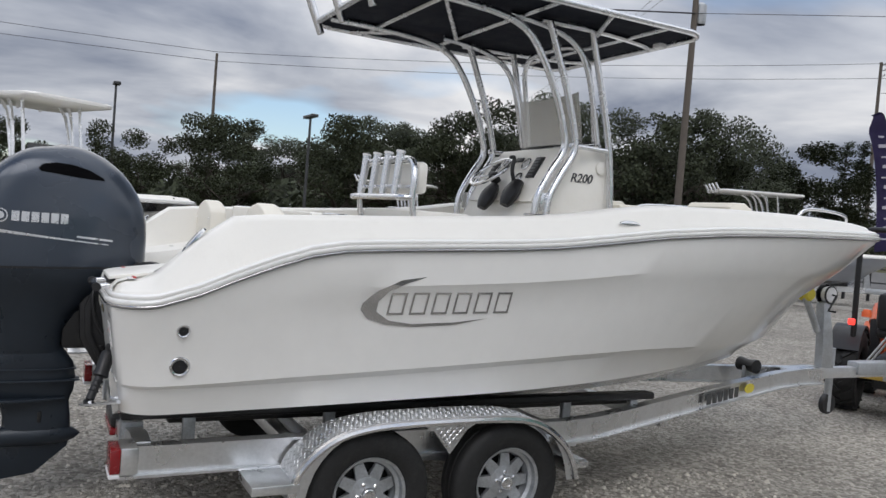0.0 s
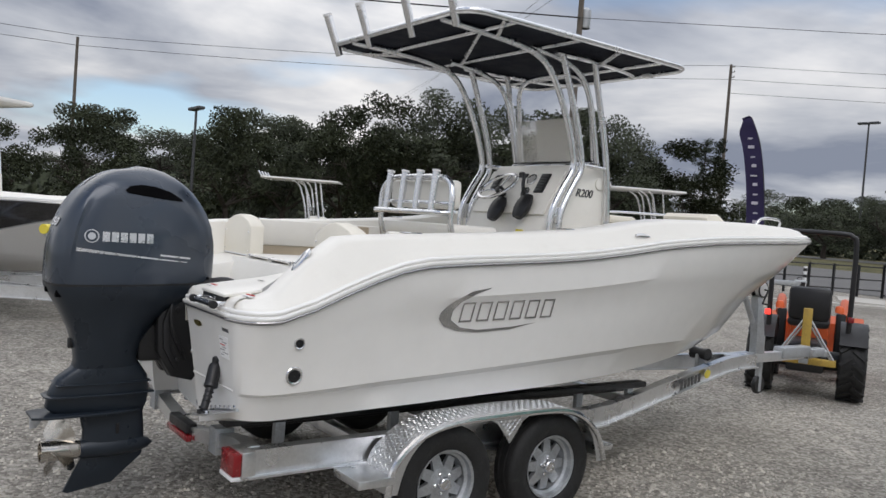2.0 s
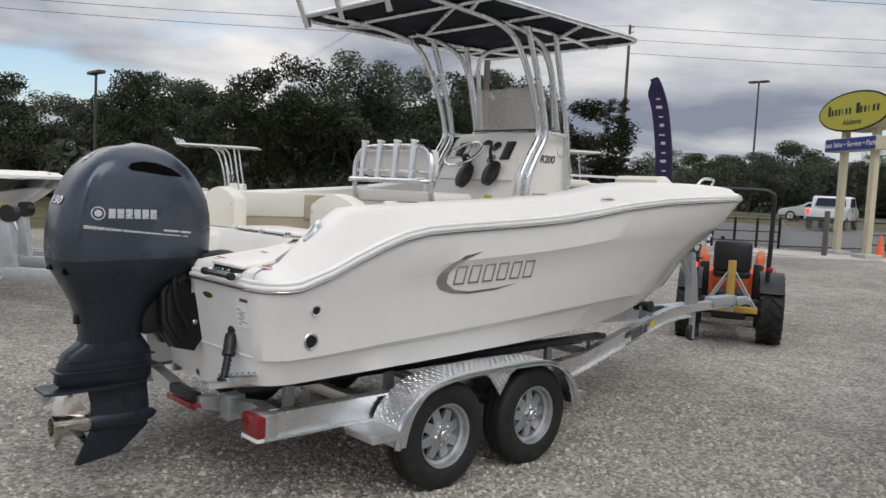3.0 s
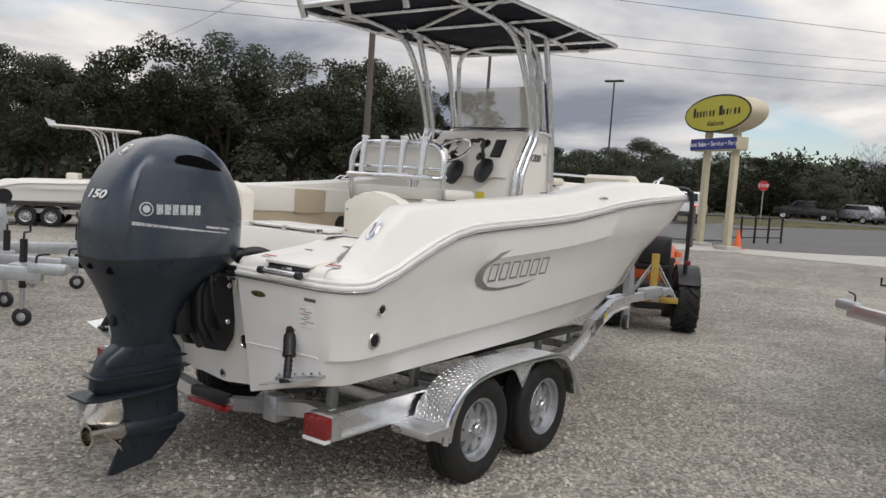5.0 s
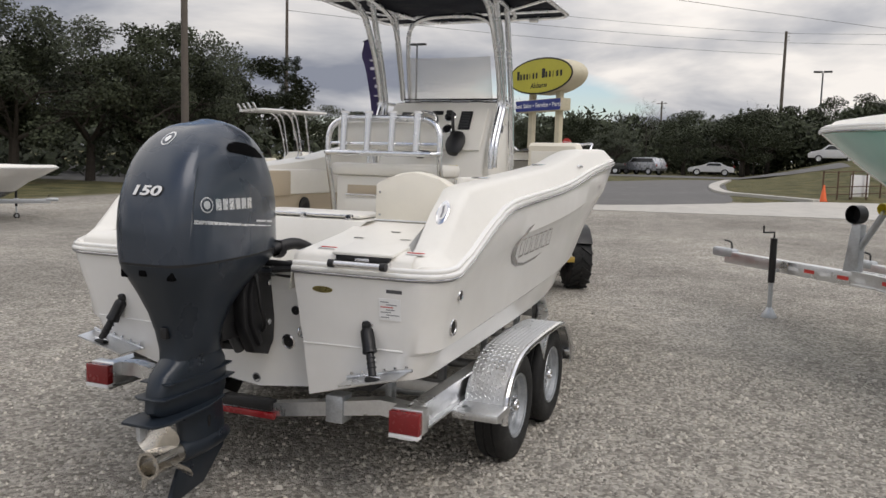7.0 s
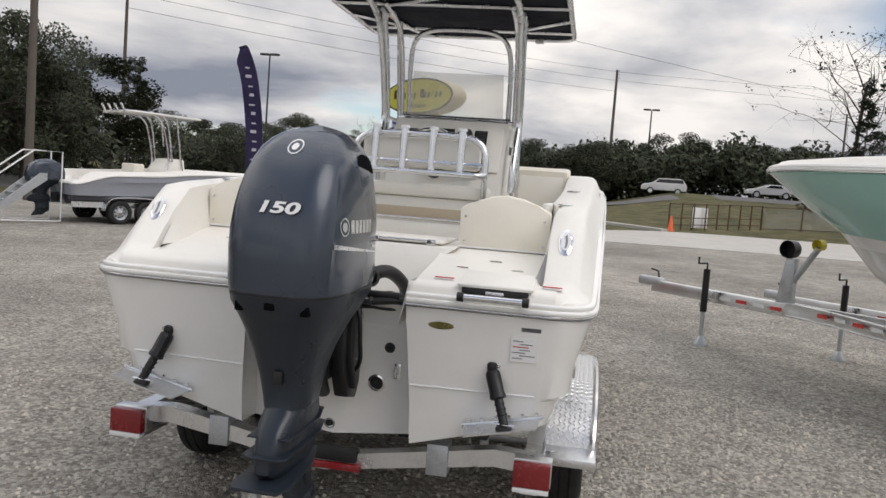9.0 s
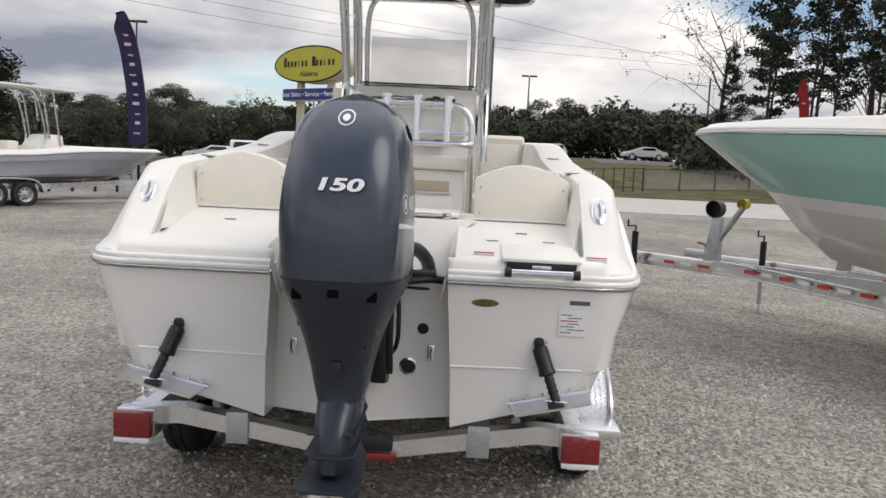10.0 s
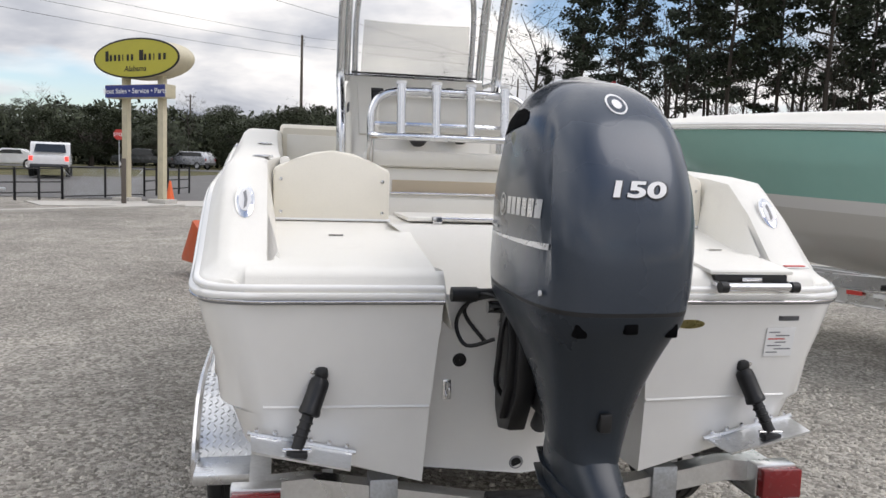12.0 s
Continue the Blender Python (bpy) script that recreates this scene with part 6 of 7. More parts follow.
def make_tree(kind, seed, label):
    """A tree about 10 m high at the origin: trunk with limbs, and a crown of leaf clumps."""
    rng = random.Random(seed)
    tree = thing(kind, label, "tree")
    bm = bmesh.new()
    tips = []
    centres = []
    if kind == "oak_tree":
        trunk = [Vector((0, 0, -0.1)), Vector((0.1, 0.05, 1.2)), Vector((0.05, -0.1, 2.4))]
        tube(trunk, 0.30, 8, bm, 3, r2=0.2)
        for k in range(6):
            a = k * 1.05 + rng.random()
            limb(bm, trunk[2] + Vector((0, 0, -0.3 * rng.random())), Vector((math.cos(a), math.sin(a), rng.uniform(0.5, 1.4))).normalized(), rng.uniform(2.4, 3.4), 0.13, 2, rng, tips)
        for k in range(36):
            a, h = rng.random() * 6.283, rng.uniform(0.12, 1)
            rad = 3.9 * math.sqrt(max(0.05, 1 - (abs(h - 0.52) / 0.5) ** 2.2)) * math.sqrt(rng.random())
            centres.append((rad * math.cos(a), rad * math.sin(a), 1.2 + 7.9 * h, rng.uniform(0.6, 1.3)))
        vs, fs = leaf_cloud(rng, centres, 340, 0.10, 0.8)
        mat = LEAF
    elif kind == "pine_tree":
        tube([Vector((0, 0, -0.1)), Vector((0.08, 0, 3.5)), Vector((-0.05, 0.08, 7)), Vector((0, 0, 9.8))], 0.085, 7, bm, 3, r2=0.02)
        for k in range(30):
            z = 3.6 + 6.2 * (k / 29) ** 0.9
            a = k * 2.4 + rng.random()
            ln = (1.75 - 1.35 * (z - 3.6) / 6.2) * rng.uniform(0.6, 1.15)
            tip = Vector((ln * math.cos(a), ln * math.sin(a), z + rng.uniform(-0.1, 0.35)))
            tube([Vector((0, 0, z - 0.2)), tip * 0.5 + Vector((0, 0, z * 0.5 - 0.1)), tip], 0.035, 4, bm, 0, r2=0.012)
            if rng.random() < 0.85:
                centres.append((tip.x * 0.85, tip.y * 0.85, tip.z, rng.uniform(0.35, 0.62)))
                centres.append((tip.x * 0.5, tip.y * 0.5, z, rng.uniform(0.25, 0.45)))
        vs, fs = leaf_cloud(rng, centres, 420, 0.085, 0.55)
        mat = NEEDLE
    else:
        tube([Vector((0, 0, -0.1)), Vector((0.1, 0.05, 3)), Vector((0, -0.1, 6))], 0.075, 7, bm, 3, r2=0.07)
        for k in range(9):
            a = k * 2.4 + rng.random()
            limb(bm, Vector((0.03, 0, 2.6 + 0.4 * k)), Vector((math.cos(a) * 0.6, math.sin(a) * 0.6, 1)).normalized(), rng.uniform(1.8, 2.9), 0.03, 3, rng, tips, 0.5, 3)
        centres = [(t.x, t.y, t.z, 0.3) for t in tips[::5]]
        vs, fs = leaf_cloud(rng, centres, 60, 0.06)
        mat = LEAF
    part("trunk", bm, BARK, tree)
    me = bpy.data.meshes.new("crown")
    me.from_pydata(vs, [], fs)
    me.materials.append(mat)
    shared("crown", me, tree)
    return tree


OAKS = [(-1.5, 42.0, 5.3), (3.4, 40.5, 5.6), (8.2, 39.4, 6.4), (14.6, 37.0, 7.1), (17.6, 36.4, 7.0), (20.4, 34.8, 7.6), (22.6, 33.2, 8.7), (24.6, 31.4, 8.8), (26.6, 33.6, 8.9), (28.6, 30.6, 8.4), (30.2, 28.0, 8.2), (31.6, 26.6, 8.3), (33.6, 26.2, 5.7), (36.5, 30.0, 6.3), (18.6, 41.0, 7.6), (11.0, 46.0, 5.7)]
FAR_OAKS = [(89.6, 16.7, 7.6), (96.4, 3.5, 8.2), (96.7, -2.2, 8.6), (73.6, 35.1, 6.7), (75.9, 29.7, 8.5), (96.5, -0.2, 8.5), (100.8, -13.1, 7.5), (99.8, -19.9, 7.6), (79.4, 23.0, 6.3), (80.5, 18.8, 6.8), (81.5, 12.8, 5.9), (87.2, 6.1, 7.2), (87.4, 0.1, 7.7)]
PINES = [(55.0, 35.9, 9.0), (60.7, 38.5, 9.5), (55.0, -21.4, 15.5), (57.2, -27.0, 14.0), (50.3, -27.3, 17.0), (47.1, -28.9, 19.0), (50.5, -34.7, 19.0), (45.4, -35.0, 20.0), (46.8, -39.7, 18.0), (63.7, -21.4, 9.8), (44.0, -44.0, 19.0), (56.0, -32.0, 16.0)]
rng = random.Random(12)
oaks = [make_tree("oak_tree", 20 + k, "dark evergreen oak with a broad uneven crown") for k in range(5)]
pines = [make_tree("pine_tree", 40 + k, "tall thin pine with layered dark needles") for k in range(3)]
bares = [make_tree("bare_tree", 60 + k, "leafless winter tree with fine grey twigs") for k in range(2)]
used = set()


def plant(pool, x, y, h, wide=1.0, group=""):
    rng = random.Random(int(x * 37 + y * 101))
    src = pool[rng.randrange(len(pool))]
    m4 = Matrix.Translation((x, y, land(x, y))) @ Matrix.Rotation(rng.random() * 6.28, 4, "Z") @ Matrix.Diagonal((h / 9.6 * wide, h / 9.6 * wide, h / 9.6, 1))
    if src not in used:
        used.add(src)
        src.matrix_basis = m4
        ob = src
    else:
        ob = copy_thing(src, m4 @ Matrix.Diagonal([1 / v for v in src.scale] + [1]))
    return tagged(ob, group=group)


for x, y, h in OAKS:
    plant(oaks, x, y, h, rng.uniform(0.9, 1.1), "oaks behind the yard")
for x, y, h in FAR_OAKS:
    plant(oaks, x, y, h * 0.86, rng.uniform(1.2, 1.6), "oaks along the highway")
for x, y, h in PINES:
    plant(pines, x, y, h, rng.uniform(0.8, 1.0) * (1.15 if h > 12 else 1), "pines beside the field")
for k in range(16):
    x, y = 43 + rng.uniform(0, 22), -50 + k * 1.6 + rng.uniform(-1, 1)
    plant(bares, x, y, rng.uniform(10, 16), 0.9, "bare trees among the pines")
for x, y, h in ((84, 24, 8.4), (92, 11, 9.0), (88, -1, 8.5)):
    plant(bares, x, y, h, 0.8, "bare trees along the highway")
# second rank of woods that closes the gaps between the crowns
for k in range(30):
    a = radians(100 - k * 2.3)
    d = rng.uniform(58, 66)
    plant(oaks, -2 + d * math.cos(a), d * math.sin(a), rng.uniform(7.0, 9.0) * (0.62 if k < 11 else 1), 1.3, "oaks behind the yard")
for k in range(26):
    a = radians(30 - k * 2.0)
    d = rng.uniform(108, 122)
    plant(oaks, d * math.cos(a), d * math.sin(a), rng.uniform(7.0, 8.8), 1.5, "oaks along the highway")
for k in range(12):
    a = radians(-18 - k * 3.0)
    d = rng.uniform(72, 84)
    plant(pines if k % 3 else bares, d * math.cos(a), d * math.sin(a), rng.uniform(13, 18), 1.3, "pines beside the field")
# understorey: low bushes that close the woods near the ground
vs, fs = [], []
r3 = random.Random(77)
cs = []
for k in range(420):
    t = k / 419
    a = radians(104 - 150 * t)
    d = 52 if a > radians(34) else (100 if a > radians(-16) else 64)
    d += r3.uniform(-4, 6)
    x, y = -1 + d * math.cos(a), d * math.sin(a)
    s = d / 52
    cs.append((x, y, land(x, y) + r3.uniform(0.4, 2.6) * s, r3.uniform(1.1, 1.9) * s))
v2, f2 = leaf_cloud(r3, cs, 34, 0.30, 0.9)
me = bpy.data.meshes.new("undergrowth")
me.from_pydata(v2, [], f2)
me.materials.append(LEAF)
tagged(new("undergrowth", me), "dense dark bushes under the woods", "bushes", kind="stuff")

# ---- poles, wires and lamps ----
WOODPOLE = surface("weathered_pole", (0.115, 0.098, 0.082), 0.9, var=0.25, scale=3, fine=40, bump=0.4)
def utility_pole(x, y, h, r, arms, label, mat=WOODPOLE):
    z = land(x, y)
    p = thing("utility_pole", label, "utility pole", "utility poles", Matrix.Translation((x, y, z)))
    part("pole_shaft", rod((0, 0, -0.1), (0, 0, h), r, r * 0.65, 12), mat, p)
    for k in range(arms):
        zz = h - 0.4 - 0.75 * k
        part("cross_arm", box((-0.05, -0.7 if arms > 1 else -1.0, zz - 0.05), (0.05, 0.05 if arms > 1 else 1.0, zz + 0.05)), mat, p)
        part("insulator", lathe([(0.05, 0), (0.06, 0.05), (0.035, 0.1), (0.05, 0.15), (0.001, 0.2)], Matrix.Translation((0, -0.65, zz + 0.05)), 10), DARKGREY, p)
    return p


utility_pole(22.1, 18.9, 13.5, 0.16, 1, "dark wooden utility pole with a crossarm")
utility_pole(101.1, 66.0, 26.8, 0.30, 3, "tall grey utility pole with side arms")
utility_pole(20.0, 103.3, 21.2, 0.26, 3, "tall grey utility pole with side arms")
utility_pole(189.2, -4.0, 29.5, 0.42, 3, "tall grey utility pole with side arms")
utility_pole(109.6, -32.7, 12.0, 0.18, 0, "plain grey utility pole")
utility_pole(23.0, 32.4, 6.2, 0.14, 0, "short brown wooden pole")
utility_pole(155.3, 17.3, 12.8, 0.22, 1, "wooden utility pole with a crossarm")
box_ = part("transformer", lathe([(0.2, 0), (0.22, 0.05), (0.22, 0.75), (0.1, 0.85), (0.001, 0.86)], Matrix.Translation((0.3, 0, 10.0)), 16), GALV, [o for o in scene.objects if o.name == "utility_pole"][0])


def wire(a, b, sag, r=0.012):
    a, b = Vector(a), Vector(b)
    pts = [a.lerp(b, t / 12) - Vector((0, 0, sag * 4 * (t / 12) * (1 - t / 12))) for t in range(13)]
    return tube(pts, r, 4, None, 0)


LINES = [((-60, 66, 11.6), (22, 18.8, 10.6)), ((22, 18.8, 10.6), (120, -60, 15)), ((-100, 114, 23), (20, 103.3, 21.6)), ((20, 103.3, 21.6), (101.1, 66, 28.0)), ((101.1, 66, 28.0), (189.2, -4, 32.0)), ((189.2, -4, 32.0), (220, -130, 34)), ((20, 103.3, 20.4), (101.1, 66, 26.0)), ((101.1, 66, 26.0), (189.2, -4, 30.0)), ((-100, 114, 21), (20, 103.3, 20.4)), ((101.1, 66, 24.0), (189.2, -4, 27.5)), ((22, 18.8, 12.8), (75, 120, 22)), ((22, 18.8, 12.2), (70, 120, 20)), ((189.2, -4, 30.0), (220, -130, 31))]
for a, b in LINES:
    tagged(part("power_line", wire(a, b, 0.9, 0.012 if Vector(a).length < 70 else 0.03), BLACK, None, "thin dark overhead power line", 0), category="cable", group="overhead lines")


def street_lamp(x, y, h, heads, k=1.0):
    z = land(x, y)
    p = thing("street_lamp", "tall dark lamp post with flat heads", "street lamp", "lamp posts", Matrix.Translation((x, y, z)))
    part("pole_shaft", rod((0, 0, -0.1), (0, 0, h), 0.09 * k, 0.06 * k, 10), DARKGREY, p)
    for s in heads:
        part("lamp_head", box((-0.18 * k, min(0.05 * s, 0.75 * s) * k, h - 0.02), (0.18 * k, max(0.05 * s, 0.75 * s) * k, h + 0.13 * k), 0.03), DARKGREY, p)


street_lamp(78.9, 34.5, 13.6, (1, -1), 1.4); street_lamp(121.5, -8.6, 12.6, (1, -1), 1.6); street_lamp(3.2, 41.4, 7.6, (-1,)); street_lamp(12.0, 35.0, 6.5, (1, -1))

# ---- dealer sign ----
CREAMPOST = surface("cream_painted_steel", (0.55, 0.50, 0.36), 0.6, var=0.12, scale=2, fine=30, bump=0.1, dirt=(0.3, 0.27, 0.2), dirt_amount=0.4)
SIGNYELLOW = surface("sign_yellow", (0.50, 0.46, 0.055), 0.45, var=0.08, scale=1.5, fine=20, bump=0.02)
SIGNBLUE = surface("sign_blue", (0.03, 0.045, 0.22), 0.45, var=0.1, scale=2, fine=20, bump=0.02)
n_ = Vector((-0.806, 0.59, 0)).normalized()
rt = Vector((-0.59, -0.806, 0)).normalized()
sz = land(25.9, 5.6)
sign = thing("pylon_sign", "yellow oval pylon sign with a blue board on two cream posts", "sign", at=Matrix.Translation((25.9, 5.63, sz - 0.06)) @ Matrix((rt, (0, 0, 1), n_)).transposed().to_4x4() @ Matrix.Diagonal((1.1, 1, 0.85, 1)))
# inside the sign: x to its right, y up, z towards the yard
for u in (-0.70, 0.76):
    part("sign_post", box((u - 0.11, -0.1, -0.5), (u + 0.11, 4.4, -0.28), 0.01), CREAMPOST, sign)
    part("post_footing", box((u - 0.35, -0.1, -0.75), (u + 0.35, 0.22, -0.05), 0.03), CONCRETE, sign)
body = part("sign_cabinet", prism(oval(1.72, 0.66, 48, 0, 4.88), -0.85, 0.0, "z", bevel=0.02), CREAMPOST, sign, "cream oval sign cabinet")
part("sign_rim", prism(oval(1.73, 0.67, 48, 0, 4.88), 0.0, 0.02, "z"), BLACK, body)
part("sign_face", prism(oval(1.66, 0.61, 48, 0, 4.88), 0.02, 0.03, "z"), SIGNYELLOW, body, "yellow oval sign face")
for k, w in enumerate((0.13, 0.1, 0.1, 0.09, 0.04, 0.09, 0.09)):
    u = -1.22 + 0.175 * k
    part("name_bar", box((u, 4.80 + 0.0, 0.031), (u + w, 4.80 + (0.34 if k == 0 else 0.21), 0.036)), BLACK, body, "", 0)
for k, w in enumerate((0.17, 0.1, 0.09, 0.04, 0.1, 0.1)):
    u = 0.16 + 0.19 * k
    part("name_bar", box((u, 4.80, 0.031), (u + w, 4.80 + (0.34 if k == 0 else 0.21), 0.036)), BLACK, body, "", 0)
part("place_name", writing("Alabama", 0.26, Matrix.Translation((0, 4.53, 0.033)), 0.002, 0.15), BLACK, body, "", 0)
board = part("service_board", box((-1.28, 3.58, -0.55), (1.18, 4.02, 0.0), 0.02), CREAMPOST, sign, "long blue service board")
part("board_face", box((-1.26, 3.60, 0.001), (1.16, 4.0, 0.012)), SIGNBLUE, board)
part("board_words", writing("Boat Sales \u2022 Service \u2022 Parts", 0.235, Matrix.Translation((-0.05, 3.80, 0.016)), 0.002), WHITEMARK, board, "white words on blue", 0)

# ---- flags ----
PURPLE = surface("purple_cloth", (0.045, 0.035, 0.105), 0.8, var=0.2, scale=3, fine=80, bump=0.2)
REDCLOTH = surface("red_cloth", (0.40, 0.03, 0.03), 0.8, var=0.2, scale=3, fine=80, bump=0.2)
NAMEBAR = surface("faded_white_print", (0.42, 0.40, 0.46), 0.8, var=0.1, scale=5, fine=60, bump=0.05)
def feather_flag(x, y, h, lean, mat, label, bars, turn):
    f = thing("feather_flag", label, "flag", at=Matrix.Translation((x, y, land(x, y))) @ Matrix.Rotation(turn, 4, "Z"))
    sp_ = curve_through([(0, 0, 0), (0.0, 0, h * 0.45), (-lean * 0.35, 0, h * 0.8), (-lean * 0.8, 0, h * 0.97), (-lean, 0, h)], 6)
    part("flag_pole", tube(sp_, 0.02, 8, None, 0, r2=0.008), DARKGREY, f)
    bm = bmesh.new()
    rows = []
    for i, p in enumerate(sp_):
        t = p.z / h
        if t < 0.22:
            continue
        w = 0.56 * min(1, (1.06 - t) * 7) if t > 0.9 else 0.56
        rows.append([(p.x, 0.03 * math.sin(i), p.z), (p.x - w * 0.5, 0.06 * math.sin(i * 0.9 + 1), p.z - 0.05), (p.x - w, 0.03 * math.sin(i * 0.7), p.z - 0.1)])
    loft(rows, bm, False)
    bmesh.ops.solidify(bm, geom=bm.faces[:], thickness=0.006)
    part("flag_cloth", bm, mat, f, "", 60)
    for k in range(bars):
        z = h * (0.34 + 0.58 * k / max(1, bars))
        xx = lerp_table(z, [(p.z, p.x) for p in sp_])
        for s in (-0.05, 0.05):
            part("name_bar", box((xx - 0.36 - 0.05 * (k % 3 == 0), s - 0.002, z), (xx - 0.21, s + 0.002, z + 0.05 + 0.05 * (k % 2))), NAMEBAR, f, "", 0)


feather_flag(22.75, 10.3, 5.9, 0.75, PURPLE, "purple feather flag with white marks on a pole", 11, radians(-65))
feather_flag(48.0, -21.5, 7.0, 0.5, REDCLOTH, "red feather flag on a thin pole", 4, radians(-110))

# ---- fences, cone, stop sign ----
def fence(pts, h, gap, mat, label, mesh=False):
    x0, y0 = pts[0]
    f = thing("metal_fence", label, "fence", "", Matrix.Translation((x0, y0, land(x0, y0))))
    post_me = finish("post", box((-0.035, -0.035, 0), (0.035, 0.035, h + 0.05)), mat, 0)
    for (ax, ay), (bx, by) in zip(pts, pts[1:]):
        ln = math.hypot(bx - ax, by - ay)
        n = max(1, round(ln / gap))
        za, zb = land(ax, ay), land(bx, by)
        o = Vector((x0, y0, land(x0, y0)))
        for k in range(n + 1):
            t = k / n
            shared("post", post_me, f, Matrix.Translation(Vector((ax + (bx - ax) * t, ay + (by - ay) * t, za + (zb - za) * t)) - o))
        for z in ((0.25, 0.6, h) if not mesh else (0.1, h)):
            part("rail", rod(Vector((ax, ay, za + z)) - o, Vector((bx, by, zb + z)) - o, 0.025, seg=6), mat, f)
        if mesh:
            bm = bmesh.new()
            m = int(ln / 0.12)
            for k in range(m):
                for sgn in (-1, 1):
                    t0, t1 = k / m, min(1, max(0, (k + sgn * h / 0.12) / m))
                    rod(Vector((ax + (bx - ax) * t0, ay + (by - ay) * t0, za + (zb - za) * t0)) - o, Vector((ax + (bx - ax) * t1, ay + (by - ay) * t1, za + (zb - za) * t1 + h)) - o, 0.004, seg=3, bm=bm)
            part("wire_mesh", bm, GALV, f, "grey chain-link mesh", 0, "stuff")
    return f


fence([(21.5, 14.5), (24.3, 11.2), (26.9, 8.2)], 1.05, 0.75, BLACK, "black steel rail fence along the yard edge")
fence([(26.9, 8.2), (29.3, 5.9)], 1.1, 1.5, BLACK, "black framed chain-link fence panel", True)
fence([(29.3, 5.9), (32.5, 4.6)], 1.05, 0.8, BLACK, "black steel rail fence beside the sign")
RUST = surface("rusty_steel", (0.10, 0.06, 0.04), 0.85, var=0.3, scale=3, fine=40, bump=0.3)
fence([(37.6, -4.9), (42.4, -10.2)], 1.3, 0.9, RUST, "dark rusty pipe gate across the grass")
fence([(42.4, -10.2), (48, -24), (52, -40)], 1.25, 2.4, RUST, "brown wire fence along the field", True)
nb = thing("notice_board", "weathered white board fixed behind a pipe gate", "board", at=Matrix.Translation((39.4, -6.6, land(39.4, -6.6) + 0.12)) @ pose(0, 0, 0, 0, 0, 41))
part("board_panel", box((-0.02, -0.55, 0.0), (0.02, 0.55, 1.05), 0.008), LABELWHITE, nb)
for y in (-0.5, 0.5):
    part("board_post", box((0.02, y - 0.04, -0.2), (0.08, y + 0.04, 1.1), 0.006), RUST, nb)
ORANGE = surface("safety_orange", (0.75, 0.13, 0.03), 0.5, var=0.1, scale=6, fine=60, bump=0.05)
def cone(x, y):
    c = thing("traffic_cone", "orange traffic cone on the ground", "cone", "traffic cones", Matrix.Translation((x, y, land(x, y) + 0.03)))
    part("cone_body", lathe([(0.16, 0.03), (0.15, 0.05), (0.035, 0.72), (0.03, 0.73), (0.001, 0.73)], None, 20), ORANGE, c)
    part("cone_base", box((-0.19, -0.19, 0.0), (0.19, 0.19, 0.035), 0.01), ORANGE, c)


cone(26.4, 4.6); cone(35.8, -4.85)
st = thing("stop_sign", "red octagonal stop sign on a steel post", "stop sign", at=Matrix.Translation((56.0, 11.7, land(56.0, 11.7))) @ pose(0, 0, 0, 0, 0, 8))
part("sign_post", box((-0.03, -0.03, -0.1), (0.03, 0.03, 2.9)), GALV, st)
part("sign_plate", prism([(0.38 * math.cos(radians(22.5 + 45 * k)), 2.65 + 0.38 * math.sin(radians(22.5 + 45 * k))) for k in range(8)], -0.05, -0.035, "x"), REDMARK, st, "red octagon plate", 0)
part("sign_word", writing("STOP", 0.30, plane((-0.054, 0, 2.65), (0, -1, 0), (0, 0, 1)), 0.002), WHITEMARK, st, "", 0)
sp2 = thing("marker_post", "striped black and white marker post by the fence", "post", at=Matrix.Translation((24.9, 9.9, land(24.9, 9.9))))
part("post_shaft", rod((0, 0, 0), (0, 0, 0.95), 0.06), WHITEMARK, sp2)
for k in range(4):
    part("black_band", rod((0, 0, 0.12 + 0.22 * k), (0, 0, 0.22 + 0.22 * k), 0.064), BLACK, sp2)
wp = thing("wooden_post", "grey weathered wooden post beside the sign", "post", at=Matrix.Translation((25.2, 5.9, land(25.2, 5.9))))
part("post_shaft", box((-0.07, -0.07, -0.1), (0.07, 0.07, 1.5), 0.01), WOODPOLE, wp)

# ---- parked and passing vehicles ----
CARWHITE = surface("car_white", (0.72, 0.72, 0.72), 0.25, var=0.03, scale=2, fine=40, bump=0, coat=0.5)
CARDARK = surface("car_dark", (0.03, 0.032, 0.03), 0.25, var=0.05, scale=2, fine=40, bump=0, coat=0.5)
CARSILVER = surface("car_silver", (0.42, 0.43, 0.45), 0.28, 0.5, var=0.04, scale=2, fine=40, bump=0, coat=0.5)
CARTYRE = finish("tyre", tyre_mesh(0.37, 0.23, 0.25), RUBBER)
CARRIM = finish("rim", lathe([(0.23, 0.08), (0.2, 0.05), (0.07, 0.07), (0.001, 0.07)], pose(0, 0, 0, 90), 20), ALU)
SHAPES = {
    "pickup_truck": ([(-2.75, 0.5), (-2.78, 0.95), (-2.72, 1.12), (-1.0, 1.15), (-0.85, 1.75), (-0.6, 1.86), (0.75, 1.86), (1.35, 1.28), (2.6, 1.12), (2.82, 0.95), (2.85, 0.5)], 0.98, [(-0.78, 1.28, -0.62, 1.72), (0.0, 1.25, 0.0, 1.74)]),
    "suv_car": ([(-2.3, 0.45), (-2.38, 0.9), (-2.25, 1.2), (-1.9, 1.68), (-1.6, 1.76), (0.6, 1.74), (1.25, 1.2), (2.2, 1.05), (2.42, 0.85), (2.42, 0.45)], 0.93, []),
    "sedan_car": ([(-2.3, 0.4), (-2.35, 0.75), (-2.2, 0.95), (-1.55, 1.02), (-0.95, 1.40), (0.2, 1.42), (0.95, 1.02), (2.05, 0.88), (2.3, 0.7), (2.3, 0.4)], 0.9, []),
}


